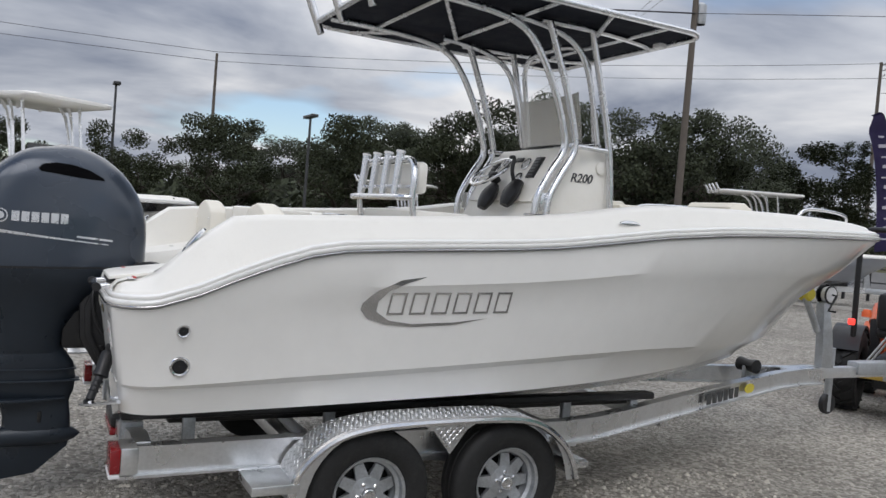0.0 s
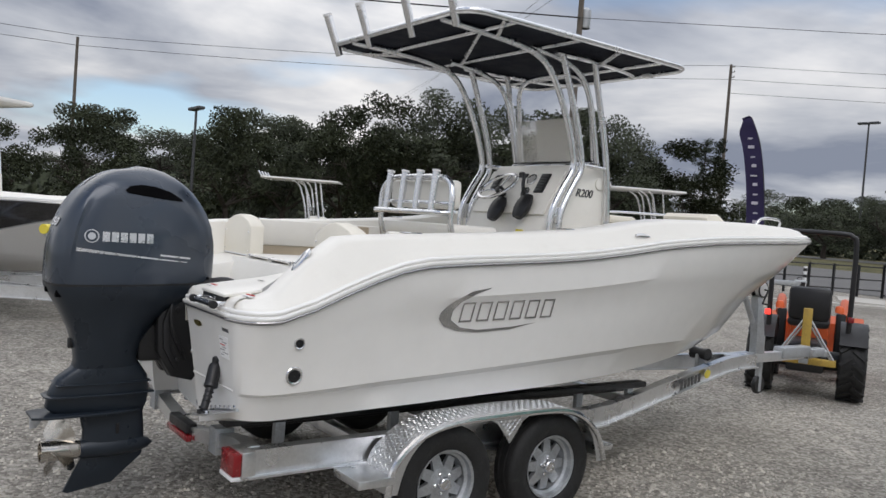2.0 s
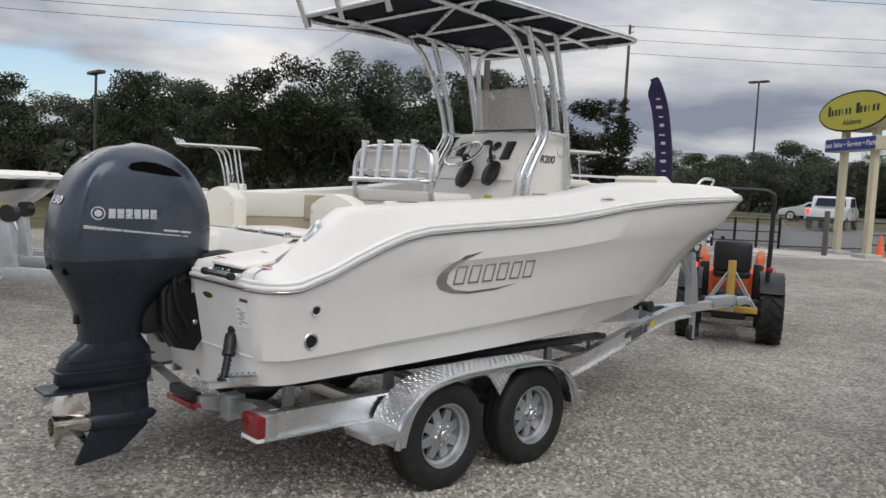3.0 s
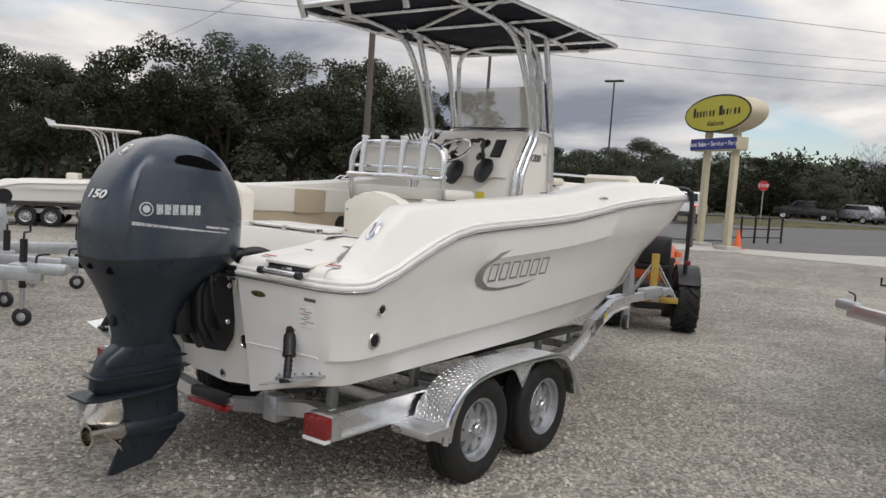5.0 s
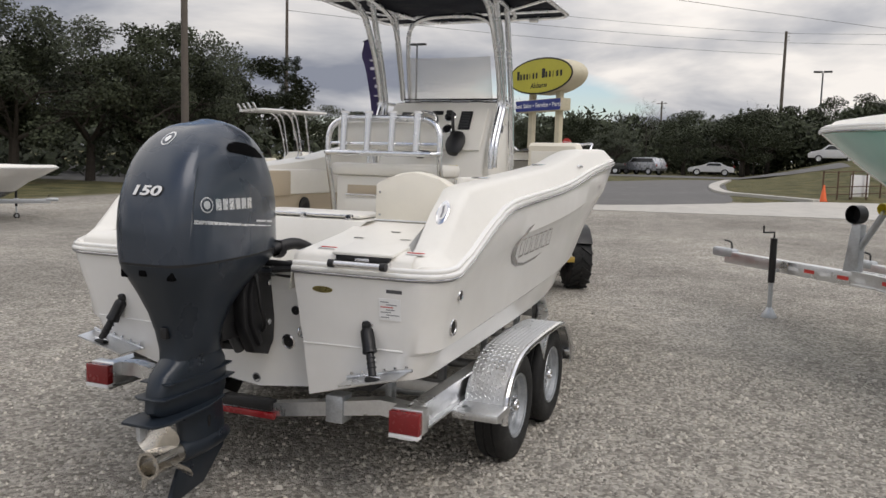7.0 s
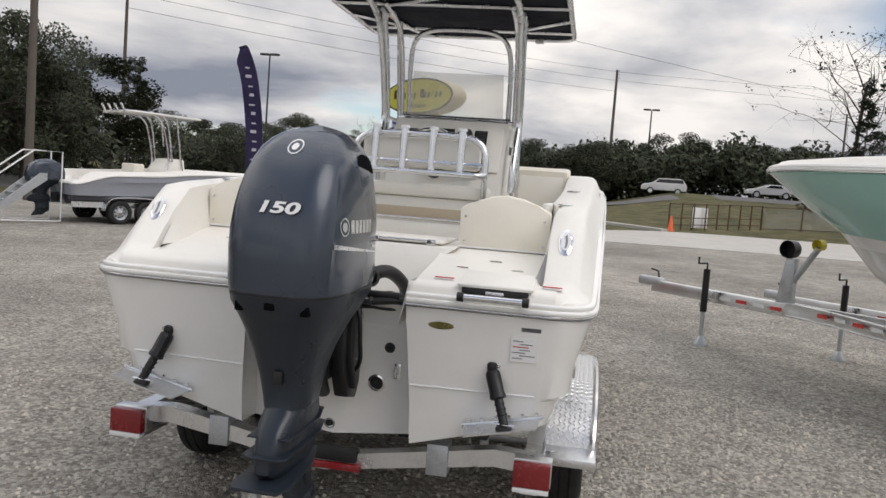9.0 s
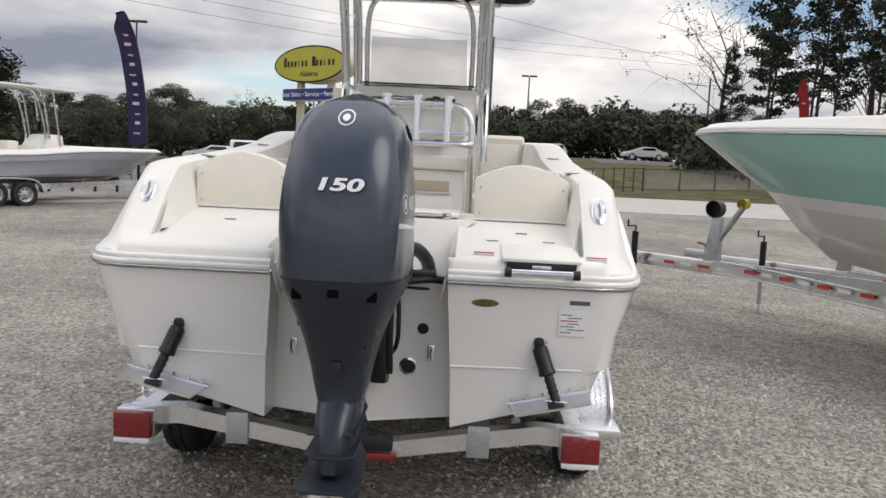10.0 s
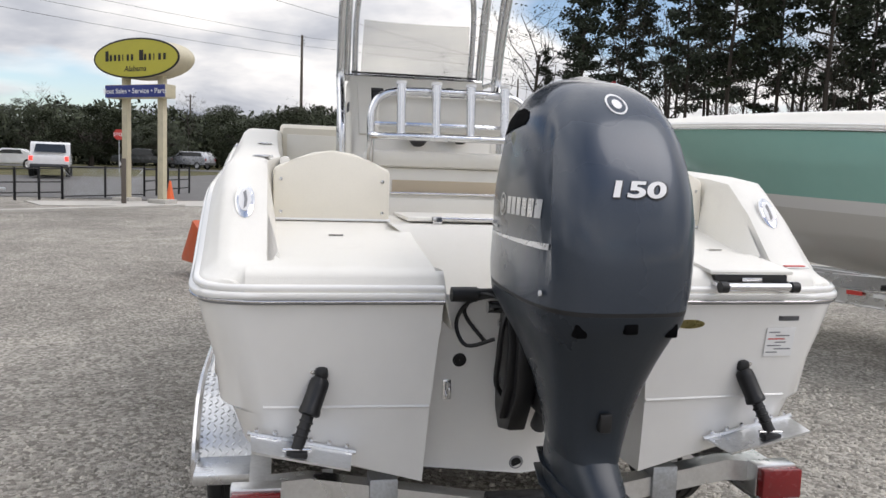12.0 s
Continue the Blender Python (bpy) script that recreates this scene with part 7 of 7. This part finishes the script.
def vehicle(kind, x, y, turn, mat, label, lights=False):
    v = thing(kind, label, "truck" if "truck" in kind else "car", "vehicles by the highway", Matrix.Translation((x, y, land(x, y) + 0.045)) @ pose(0, 0, 0, 0, 0, turn))
    out, hw, _ = SHAPES[kind]
    bd = part("car_body", prism(out, -hw, hw, "y", bevel=0.06), mat, v)
    top = max(z for _, z in out)
    cab = [(a, z) for a, z in out if z > top - 0.75 and z > 1.0]
    lo = 1.22 if top > 1.6 else 1.0
    xs_ = [a for a, z in out if z > top - 0.12]
    for s in (-1, 1):
        part("side_window", prism([(min(xs_) - 0.12, lo + 0.06), (min(xs_) + 0.05, top - 0.1), (max(xs_) - 0.05, top - 0.1), (max(xs_) + 0.35, lo + 0.06)], s * hw - 0.004, s * hw + 0.006, "y"), CARGLASS, bd)
    back = min(xs_)
    part("rear_window", loft([[(back - 0.25, -hw * 0.8, lo + 0.08), (back - 0.25, hw * 0.8, lo + 0.08), (back - 0.24, hw * 0.8, lo + 0.08), (back - 0.24, -hw * 0.8, lo + 0.08)], [(back - 0.03, -hw * 0.72, top - 0.12), (back - 0.03, hw * 0.72, top - 0.12), (back, hw * 0.72, top - 0.12), (back, -hw * 0.72, top - 0.12)]]), CARGLASS, bd)
    x_l = min(a for a, z in out)
    for s in (-1, 1):
        part("tail_lamp", box((x_l - 0.01, s * (hw - 0.14) - 0.09, 0.85), (x_l + 0.12, s * (hw - 0.14) + 0.09, 1.08), 0.02), LAMPRED if lights else RED, bd, "lit red tail lamp" if lights else "")
        for a in (x_l + 0.95, -x_l - 0.95):
            ty = shared("tyre", CARTYRE, v, Matrix.Translation((a, s * (hw - 0.1), 0.37)) @ pose(0, 0, 0, 0, 0, 0 if s < 0 else 180))
            shared("rim", CARRIM, ty)
    part("bumper", box((x_l - 0.06, -hw * 0.92, 0.5), (x_l + 0.1, hw * 0.92, 0.68), 0.03), DARKGREY, bd)


LAMPRED = bpy.data.materials.new("lit_tail_lamp")
LAMPRED.use_nodes = True
LAMPRED.node_tree.nodes["Principled BSDF"].inputs["Base Color"].default_value = (0.6, 0.03, 0.03, 1)
LAMPRED.node_tree.nodes["Principled BSDF"].inputs["Emission Color"].default_value = (1, 0.06, 0.04, 1)
LAMPRED.node_tree.nodes["Principled BSDF"].inputs["Emission Strength"].default_value = 1.5
vehicle("pickup_truck", 45.0, 13.2, 12, CARWHITE, "white pickup truck with lit tail lamps on the road", True)
vehicle("suv_car", 81.0, 9.6, 60, CARSILVER, "silver car parked beside the road")
vehicle("sedan_car", 57.0, 19.0, 95, CARWHITE, "white sedan on the road")
vehicle("suv_car", 86.2, -8.5, 88, CARWHITE, "white car on the far highway")
vehicle("pickup_truck", 80.1, 13.9, 90, CARDARK, "dark pickup truck on the far highway")
vehicle("sedan_car", 86.0, 3.2, 92, CARWHITE, "white car on the far highway")
vehicle("sedan_car", 82.0, -18.5, 92, CARWHITE, "white car on the far highway")

# ---- tractor ----
KUB = surface("orange_paint", (0.50, 0.085, 0.02), 0.4, var=0.12, scale=5, fine=60, bump=0.05, dirt=(0.2, 0.14, 0.1), dirt_amount=0.4)
tr = thing("compact_tractor", "orange compact tractor with black roll bar hitched to the trailer", "tractor", at=Matrix.Translation((8.12, 0.54, 0)) @ pose(0, 0, 0, 0, 0, 27))
def lug_tyre(R, w, lugs):
    bm = lathe([(R * 0.5, -w * 0.4), (R * 0.6, -w * 0.5), (R * 0.9, -w * 0.5), (R * 0.955, -w * 0.42), (R * 0.955, w * 0.42), (R * 0.9, w * 0.5), (R * 0.6, w * 0.5), (R * 0.5, w * 0.4), (R * 0.5, -w * 0.4)], pose(0, 0, 0, 90), 36)
    for k in range(lugs):
        for s in (-1, 1):
            a = 2 * math.pi * (k + (0.5 if s > 0 else 0)) / lugs
            m4 = pose(0, 0, 0, 0, math.degrees(a), 0) @ Matrix.Translation((R * 0.975, s * w * 0.24, 0)) @ pose(0, 0, 0, s * 40, 0, 0)
            n = len(bm.verts)
            r = bmesh.ops.create_cube(bm, size=1)
            for v in r["verts"]:
                v.co = m4 @ Vector((v.co.x * R * 0.06, v.co.y * w * 0.6, v.co.z * R * 0.09))
    return bm


BIGT = finish("tyre", lug_tyre(0.46, 0.30, 18), RUBBER)
SMALLT = finish("tyre", lug_tyre(0.30, 0.20, 16), RUBBER)
RIMO = finish("rim", lathe([(0.24, 0.13), (0.2, 0.06), (0.08, 0.05), (0.07, 0.09), (0.001, 0.09)], pose(0, 0, 0, 90), 20), KUB)
for s in (-1, 1):
    ty = shared("tyre", BIGT, tr, Matrix.Translation((0, s * 0.52, 0.455)) @ pose(0, 0, 0, 0, 0, 0 if s < 0 else 180))
    shared("rim", RIMO, ty)
    ty = shared("tyre", SMALLT, tr, Matrix.Translation((1.45, s * 0.48, 0.30)) @ pose(0, 0, 0, 0, 0, 0 if s < 0 else 180))
    shared("rim", RIMO, ty, Matrix.Diagonal((0.62, 0.62, 0.62, 1)))
    part("rear_fender", loft([[(0.50 * math.cos(radians(a)), s * 0.36, 0.46 + 0.50 * math.sin(radians(a))), (0.50 * math.cos(radians(a)), s * 0.66, 0.46 + 0.50 * math.sin(radians(a))), (0.47 * math.cos(radians(a)), s * 0.66, 0.46 + 0.47 * math.sin(radians(a))), (0.47 * math.cos(radians(a)), s * 0.36, 0.46 + 0.47 * math.sin(radians(a)))] for a in range(30, 151, 12)]), BLACK, tr, "black rear fender")
    lamp = part("tail_lamp", box((-0.42, s * 0.46 - 0.035, 0.98), (-0.36, s * 0.46 + 0.035, 1.05), 0.015), LAMPRED if s > 0 else RED, tr, "red tail lamp")
    part("lower_link", tube([(-0.15, s * 0.16, 0.5), (-0.62, s * 0.24, 0.52)], 0.03, 8), BLACK, tr)
    part("link_rod", rod((-0.62, s * 0.05, 0.9), (-0.60, s * 0.30, 0.50), 0.012), GALV, tr)
    part("loader_arm", tube([(0.75, s * 0.38, 0.95), (1.2, s * 0.40, 1.12), (1.75, s * 0.42, 0.95), (2.15, s * 0.42, 0.45)], 0.06, 8), KUB, tr, "orange loader arm")
    part("loader_post", box((0.72, s * 0.36 - 0.06, 0.4), (0.88, s * 0.36 + 0.06, 1.0), 0.02), BLACK, tr)
part("roll_bar", tube([(-0.28, -0.44, 0.6), (-0.30, -0.45, 1.2), (-0.30, -0.45, 1.90), (-0.30, -0.40, 2.0), (-0.30, -0.30, 2.03), (-0.30, 0.30, 2.03), (-0.30, 0.40, 2.0), (-0.30, 0.45, 1.90), (-0.30, 0.45, 1.2), (-0.28, 0.44, 0.6)], 0.03, 10, None, 4), BLACK, tr, "black roll-over bar")
part("seat", box((-0.28, -0.24, 0.86), (0.2, 0.24, 0.98), 0.05), BLACK, tr, "black vinyl seat")
part("seat_back", box((-0.32, -0.24, 0.95), (-0.20, 0.24, 1.36), 0.06), BLACK, tr, "black seat back")
part("bonnet", prism([(0.6, 0.60), (1.75, 0.56), (1.82, 0.70), (1.75, 0.90), (0.7, 0.97), (0.6, 0.90)], -0.24, 0.24, "y", bevel=0.05), KUB, tr, "orange bonnet")
part("chassis", box((-0.35, -0.22, 0.32), (1.6, 0.22, 0.66), 0.04), BLACK, tr)
part("axle_case", rod((0, -0.45, 0.455), (0, 0.45, 0.455), 0.12), BLACK, tr)
part("steering_wheel", ringed((0.45, 0, 1.2), (-0.5, 0, 1), 0.17, 0.014), BLACK, tr)
part("steering_column", rod((0.62, 0, 0.95), (0.45, 0, 1.2), 0.03), BLACK, tr)
part("loader_bucket", prism([(2.05, 0.2), (2.1, 0.75), (2.3, 0.85), (2.75, 0.25), (2.7, 0.2)], -0.68, 0.68, "y", bevel=0.02), KUB, tr, "orange loader bucket")
YELP = surface("worn_yellow_paint", (0.42, 0.28, 0.05), 0.55, var=0.2, scale=6, fine=60, bump=0.1, dirt=(0.15, 0.09, 0.05), dirt_amount=0.5)
hitch = part("hitch_frame", box((-0.68, -0.05, 0.50), (-0.60, 0.05, 1.12), 0.008), YELP, tr, "worn yellow three-point hitch post")
part("hitch_bar", box((-0.68, -0.34, 0.46), (-0.60, 0.34, 0.54), 0.008), YELP, hitch)
part("draw_bar", box((-0.95, -0.05, 0.50), (-0.66, 0.05, 0.57), 0.01), GALV, hitch)
part("hitch_ball", lathe([(0.02, 0), (0.02, 0.03), (0.028, 0.05), (0.02, 0.075), (0.001, 0.08)], Matrix.Translation((-0.90, 0, 0.57)), 14), CHROME, hitch)
for s in (-1, 1):
    part("brace_rod", rod((-0.64, s * 0.03, 1.0), (-0.64, s * 0.32, 0.52), 0.012), GALV, hitch)
    part("beacon", lathe([(0.05, 0), (0.05, 0.05), (0.035, 0.08), (0.001, 0.085)], Matrix.Translation((-0.32, s * 0.33, 1.08)), 14), ORANGE, tr, "orange marker lamp")
part("exhaust", rod((1.3, 0.15, 1.0), (1.3, 0.15, 1.35), 0.03), BLACK, tr)

# ---- neighbouring boats on their trailers ----
def two_tone(name, upper, lower, z0, slope, band=(0.75, 0.75, 0.74), width=0.10):
    mt = surface(name, upper, 0.22, var=0.03, scale=1.5, fine=9, bump=0.01, coat=0.5, rough_var=0.05)
    nt = mt.node_tree
    b = nt.nodes["Principled BSDF"]
    src = b.inputs["Base Color"].links[0].from_socket
    co = nt.nodes.new("ShaderNodeTexCoord")
    xyz = nt.nodes.new("ShaderNodeSeparateXYZ"); nt.links.new(co.outputs["Object"], xyz.inputs[0])
    ma = nt.nodes.new("ShaderNodeMath"); ma.operation = "MULTIPLY_ADD"; ma.inputs[1].default_value = -slope
    nt.links.new(xyz.outputs[0], ma.inputs[0]); nt.links.new(xyz.outputs[2], ma.inputs[2])
    prev = src
    for lim, colr in ((z0, band), (z0 - width, lower)):
        lt = nt.nodes.new("ShaderNodeMath"); lt.operation = "LESS_THAN"; lt.inputs[1].default_value = lim
        nt.links.new(ma.outputs[0], lt.inputs[0])
        mx = nt.nodes.new("ShaderNodeMix"); mx.data_type = "RGBA"; mx.inputs[7].default_value = (*colr, 1)
        nt.links.new(lt.outputs[0], mx.inputs[0]); nt.links.new(prev, mx.inputs[6])
        prev = mx.outputs[2]
    nt.links.new(prev, b.inputs["Base Color"])
    return mt


def neighbour(label, x, y, turn, scale, mat, ttop_kind, motor_too=False, top_up=0.0, group="boats for sale in the yard"):
    bt = thing("sport_boat", label, "boat", group, Matrix.Translation((x, y, land(x, y))) @ pose(0, 0, 0, 0, 0, turn) @ Matrix.Diagonal((*scale, 1)))
    me = hull.data.copy(); me.materials.clear(); me.materials.append(mat)
    shared("hull", me, bt)
    shared("gunwale", gunwale.data, bt)
    for nm in ("rub_rail", "rub_rail_insert", "swim_platform", "engine_well", "cockpit_sole", "foredeck_floor", "bow_plate"):
        for o in [c for c in boat.children if c.name.split(".")[0] == nm]:
            shared(nm, o.data, bt)
    if ttop_kind:
        shared("console", console.data, bt)
        part("windscreen", box((2.86, -0.36, 2.3), (2.88, 0.36, 2.75), 0.004), CARGLASS, bt)
        part("helm_seat", box((1.75, -0.4, 1.5), (2.05, 0.4, 2.05), 0.05), CREAM, bt)
        top = part("hard_top", prism(round_rect(1.35, 3.5, 0.95, 0.2, 0.75), 3.1 + top_up, 3.17 + top_up, "z", bevel=0.03), GELCOAT if ttop_kind == "white" else CANVAS, bt, "flat white hard top" if ttop_kind == "white" else "dark canvas top on white pipes")
        for s in (-1, 1):
            for pts in ([(2.55, 0.5 * s, 1.8), (2.65, 0.5 * s, 2.3), (2.45, 0.5 * s, 2.8), (2.2, 0.5 * s, 3.1)], [(3.08, 0.48 * s, 1.8), (3.0, 0.48 * s, 2.4), (2.85, 0.48 * s, 3.1)], [(2.75, 0.5 * s, 2.2), (2.6, 0.5 * s, 2.8), (2.45, 0.5 * s, 3.1)]):
                part("top_leg", tube([(a_, b_, c_ if c_ < 2.5 else c_ + top_up) for a_, b_, c_ in pts], 0.028, 8), PIPE, bt)
        for yy in (-0.6, -0.2, 0.2, 0.6):
            part("rod_holder", rod((1.38, yy, 3.08 + top_up), (1.25, yy, 3.38 + top_up), 0.03), PIPE, bt)
    if motor_too:
        for nm in ("cowl", "apron", "gearcase", "skeg"):
            for o in [c for c in motor.children if c.name.split(".")[0] == nm]:
                shared(nm, o.data, bt)
    return bt


def yard_trailer(x, y, turn, scale, label, wheels=True, stripes=False, reach=8.35):
    t = thing("boat_trailer", label, "trailer", "trailers in the yard", Matrix.Translation((x, y, land(x, y))) @ pose(0, 0, 0, 0, 0, turn) @ Matrix.Diagonal((scale, scale, scale, 1)))
    for s in (-1, 1):
        trailer_rail([(a, b * s, z) for a, b, z in PADDLE], "frame_rail", t, ALU)
        if stripes:
            for k in range(12):
                px_ = 2.9 + 0.24 * k
                yy = lerp_table(px_, [(q[0], q[1]) for q in PADDLE])
                d = math.atan2(-s * 0.31, 1)
                part("reflector", box((-0.075, -0.002, -0.02), (0.075, 0.002, 0.02)), REDMARK if k % 2 else WHITEMARK, t, "", 0).matrix_basis = Matrix.Translation((px_, s * (yy + 0.042), 0.60 + 0.01 * (px_ - 3))) @ Matrix.Rotation(d, 4, "Z")
        if wheels:
            for hx in (1.25, 2.04):
                wheel(t, hx, s * 1.115, 0.333, s)
            part("fender", loft([[(p.x, s * 1.0, p.z), (p.x, s * 1.245, p.z), (p.x, s * 1.245, p.z - 0.03), (p.x, s * 1.0, p.z - 0.01)] for p in curve_through([(0.78, 0, 0.4), (0.9, 0, 0.66), (1.2, 0, 0.76), (2.05, 0, 0.76), (2.38, 0, 0.66), (2.5, 0, 0.4)], 4)]), ALU, t)
        part("bunk", box((0.1, s * 0.7 - 0.05, 0.655), (3.4, s * 0.7 + 0.05, 0.70)), BLACK, t)
    part("tongue", box((5.6, -0.055, 0.53), (reach - 0.25, 0.055, 0.68), 0.008), ALU if stripes else GALV, t)
    part("coupler", box((reach - 0.4, -0.06, 0.60), (reach, 0.06, 0.72), 0.03), GALV, t)
    part("winch_post", prism([(6.0, 0.66), (6.2, 0.66), (6.12, 1.2), (6.0, 1.2)], -0.04, 0.04, "y", bevel=0.006), GALV, t)
    part("winch_arm", rod((6.05, 0, 0.9), (5.75, 0, 1.35), 0.035), GALV, t)
    part("winch_drum", lathe([(0.10, -0.06), (0.10, 0.06), (0.001, 0.06)], Matrix.Translation((6.1, 0, 1.3)) @ pose(0, 0, 0, 90), 20), BLACK, t)
    part("bow_stop", lathe([(0.06, -0.05), (0.06, 0.05), (0.001, 0.05)], Matrix.Translation((5.75, 0, 1.38)) @ pose(0, 0, 0, 90), 14), YELLOWMARK, t)
    part("coupler_latch", tube([(reach - 0.32, 0, 0.72), (reach - 0.30, 0, 0.80), (reach - 0.18, 0, 0.82)], 0.012, 6), BLACK, t)
    if stripes:
        for k in range(5):
            for s in (-1, 1):
                part("reflector", box((5.85 + 0.24 * k, s * 0.057 - 0.002, 0.585), (6.0 + 0.24 * k, s * 0.057 + 0.002, 0.625)), REDMARK if k % 2 else WHITEMARK, t, "", 0)
    jk = part("tongue_jack", rod((7.07, 0.2, 0.10), (7.07, 0.2, 0.45), 0.028), GALV, t)
    part("jack_sleeve", rod((7.07, 0.2, 0.42), (7.07, 0.2, 0.95), 0.04), BLACK, jk)
    if stripes:
        part("jack_foot", lathe([(0.09, 0), (0.09, 0.02), (0.03, 0.12), (0.001, 0.12)], Matrix.Translation((7.07, 0.2, 0.0)), 14), GALV, jk)
    else:
        part("jack_wheel", lathe([(0.05, -0.028), (0.085, -0.028), (0.1, -0.018), (0.1, 0.018), (0.085, 0.028), (0.05, 0.028), (0.05, -0.028)], Matrix.Translation((7.07, 0.2, 0.1)) @ pose(0, 0, 0, 90), 20), BLACK, jk)
        part("jack_hub", lathe([(0.05, -0.02), (0.05, 0.02), (0.001, 0.03)], Matrix.Translation((7.07, 0.2, 0.1)) @ pose(0, 0, 0, 90), 14), GALV, jk)
        part("jack_mount", box((7.0, 0.0, 0.55), (7.14, 0.26, 0.70), 0.008), GALV, jk)
    part("jack_crank", tube([(7.07, 0.2, 0.95), (7.07, 0.2, 1.02), (7.07, 0.36, 1.02), (7.07, 0.36, 1.10)], 0.012, 6, None, 0), BLACK, jk)
    for k in range(9):
        part("chain_link", ringed((7.15 + 0.012 * k, 0.07, 0.55 - 0.035 * k + 0.0035 * k * k), (k % 2, 1 - k % 2, 0.2), 0.018, 0.005, 10), GALV, t)
    return t


# seafoam and white band are paint; the grey bottom has shade mixed into white
TEAL = two_tone("seafoam_hull_shaded_below", (0.27, 0.50, 0.44), (0.60, 0.59, 0.56), 1.12, 0.045)
GREYH = two_tone("grey_hull", (0.30, 0.32, 0.36), (0.05, 0.05, 0.06), 0.93, 0.02, (0.30, 0.32, 0.36), 0.02)
# near-black lower tone: underside shadow painted into the white hull's colour
WHITEH = two_tone("white_hull", (0.76, 0.75, 0.72), (0.06, 0.06, 0.065), 0.92, 0.02, (0.7, 0.7, 0.68), 0.02)
BLACKH = two_tone("black_and_white_hull", (0.02, 0.02, 0.022), (0.72, 0.71, 0.68), 0.12, 0.27, (0.4, 0.4, 0.4), 0.015)
D_TURN = 42.0
dS = 1.27
d_dir = Vector((math.cos(radians(D_TURN)), math.sin(radians(D_TURN)), 0))
d0 = Vector((6.42, -3.25, 0)) - d_dir * TIP * dS
neighbour("large boat with a seafoam green hull on a trailer", d0.x, d0.y, D_TURN, (dS, 1.15, 1.19), TEAL, None)
t0_ = Vector((6.62, -3.5, 0)) - d_dir * 6.1 * 1.05
yard_trailer(t0_.x, t0_.y, D_TURN, 1.05, "aluminium boat trailer with red and white reflector tape", True, True)
t1_ = Vector((7.2, -4.55, 0)) - d_dir * 6.95
yard_trailer(t1_.x, t1_.y, D_TURN, 1.0, "empty aluminium trailer with red and white reflector tape", True, True)
neighbour("grey-hulled centre console boat with a white hard top", 16.1, 13.3, -32, (1.12, 1.0, 0.84), GREYH, "white", True, 0.65)
yard_trailer(16.1, 13.3, -32, 1.0, "aluminium trailer under a grey boat")
neighbour("white centre console boat with a white top", 7.6, 19.6, -37, (1.08, 1.0, 0.74), WHITEH, "white", False, 0.65)
yard_trailer(7.6, 19.6, -37, 0.8, "aluminium trailer under a white boat")
a_dir = Vector((math.cos(radians(-62)), math.sin(radians(-62)), 0))
a0 = Vector((1.35, 6.7, 0)) - a_dir * TIP
neighbour("white boat with a black hull panel and hard top", a0.x, a0.y, -62, (1.0, 1.0, 0.9), BLACKH, "white", False, 0.40)
yard_trailer(a0.x - 0.2, a0.y, -62, 0.99, "aluminium trailer under a white boat")
t2_ = Vector((3.62, 6.75, 0)) - Vector((math.cos(radians(-20)), math.sin(radians(-20)), 0)) * 7.62
yard_trailer(t2_.x, t2_.y, -20, 1.0, "empty aluminium boat trailer on gravel", reach=7.62)
t3_ = Vector((1.52, 4.35, 0)) - Vector((math.cos(radians(-48)), math.sin(radians(-48)), 0)) * 7.6
yard_trailer(t3_.x, t3_.y, -48, 1.0, "empty aluminium boat trailer on gravel", reach=7.6)

# boarding stairs beside the grey boat
sx, sy = 15.4, 13.45
stairs = thing("boarding_stairs", "grey folding boarding stairs with white handrails", "stairs", at=Matrix.Translation((sx, sy, land(sx, sy))) @ pose(0, 0, 0, 0, 0, -32) @ Matrix.Diagonal((0.9, 0.9, 0.9, 1)))
for s in (-1, 1):
    part("stair_rail", tube([(-1.7, 0.42 * s, 0.05), (-1.7, 0.42 * s, 0.9), (-0.2, 0.42 * s, 2.1), (0.6, 0.42 * s, 2.1), (0.6, 0.42 * s, 0.05), (-1.7, 0.42 * s, 0.05)], 0.025, 8, None, 0), WHITEMARK, stairs, "white tube handrail")
    part("stringer", prism([(-1.7, 0.0), (-1.45, 0.0), (0.2, 1.25), (0.2, 1.45), (0.0, 1.45)], 0.38 * s - 0.02, 0.38 * s + 0.02, "y"), GALV, stairs)
for k in range(6):
    part("tread", box((-1.55 + 0.29 * k, -0.38, 0.16 + 0.22 * k), (-1.30 + 0.29 * k, 0.38, 0.19 + 0.22 * k)), GALV, stairs)
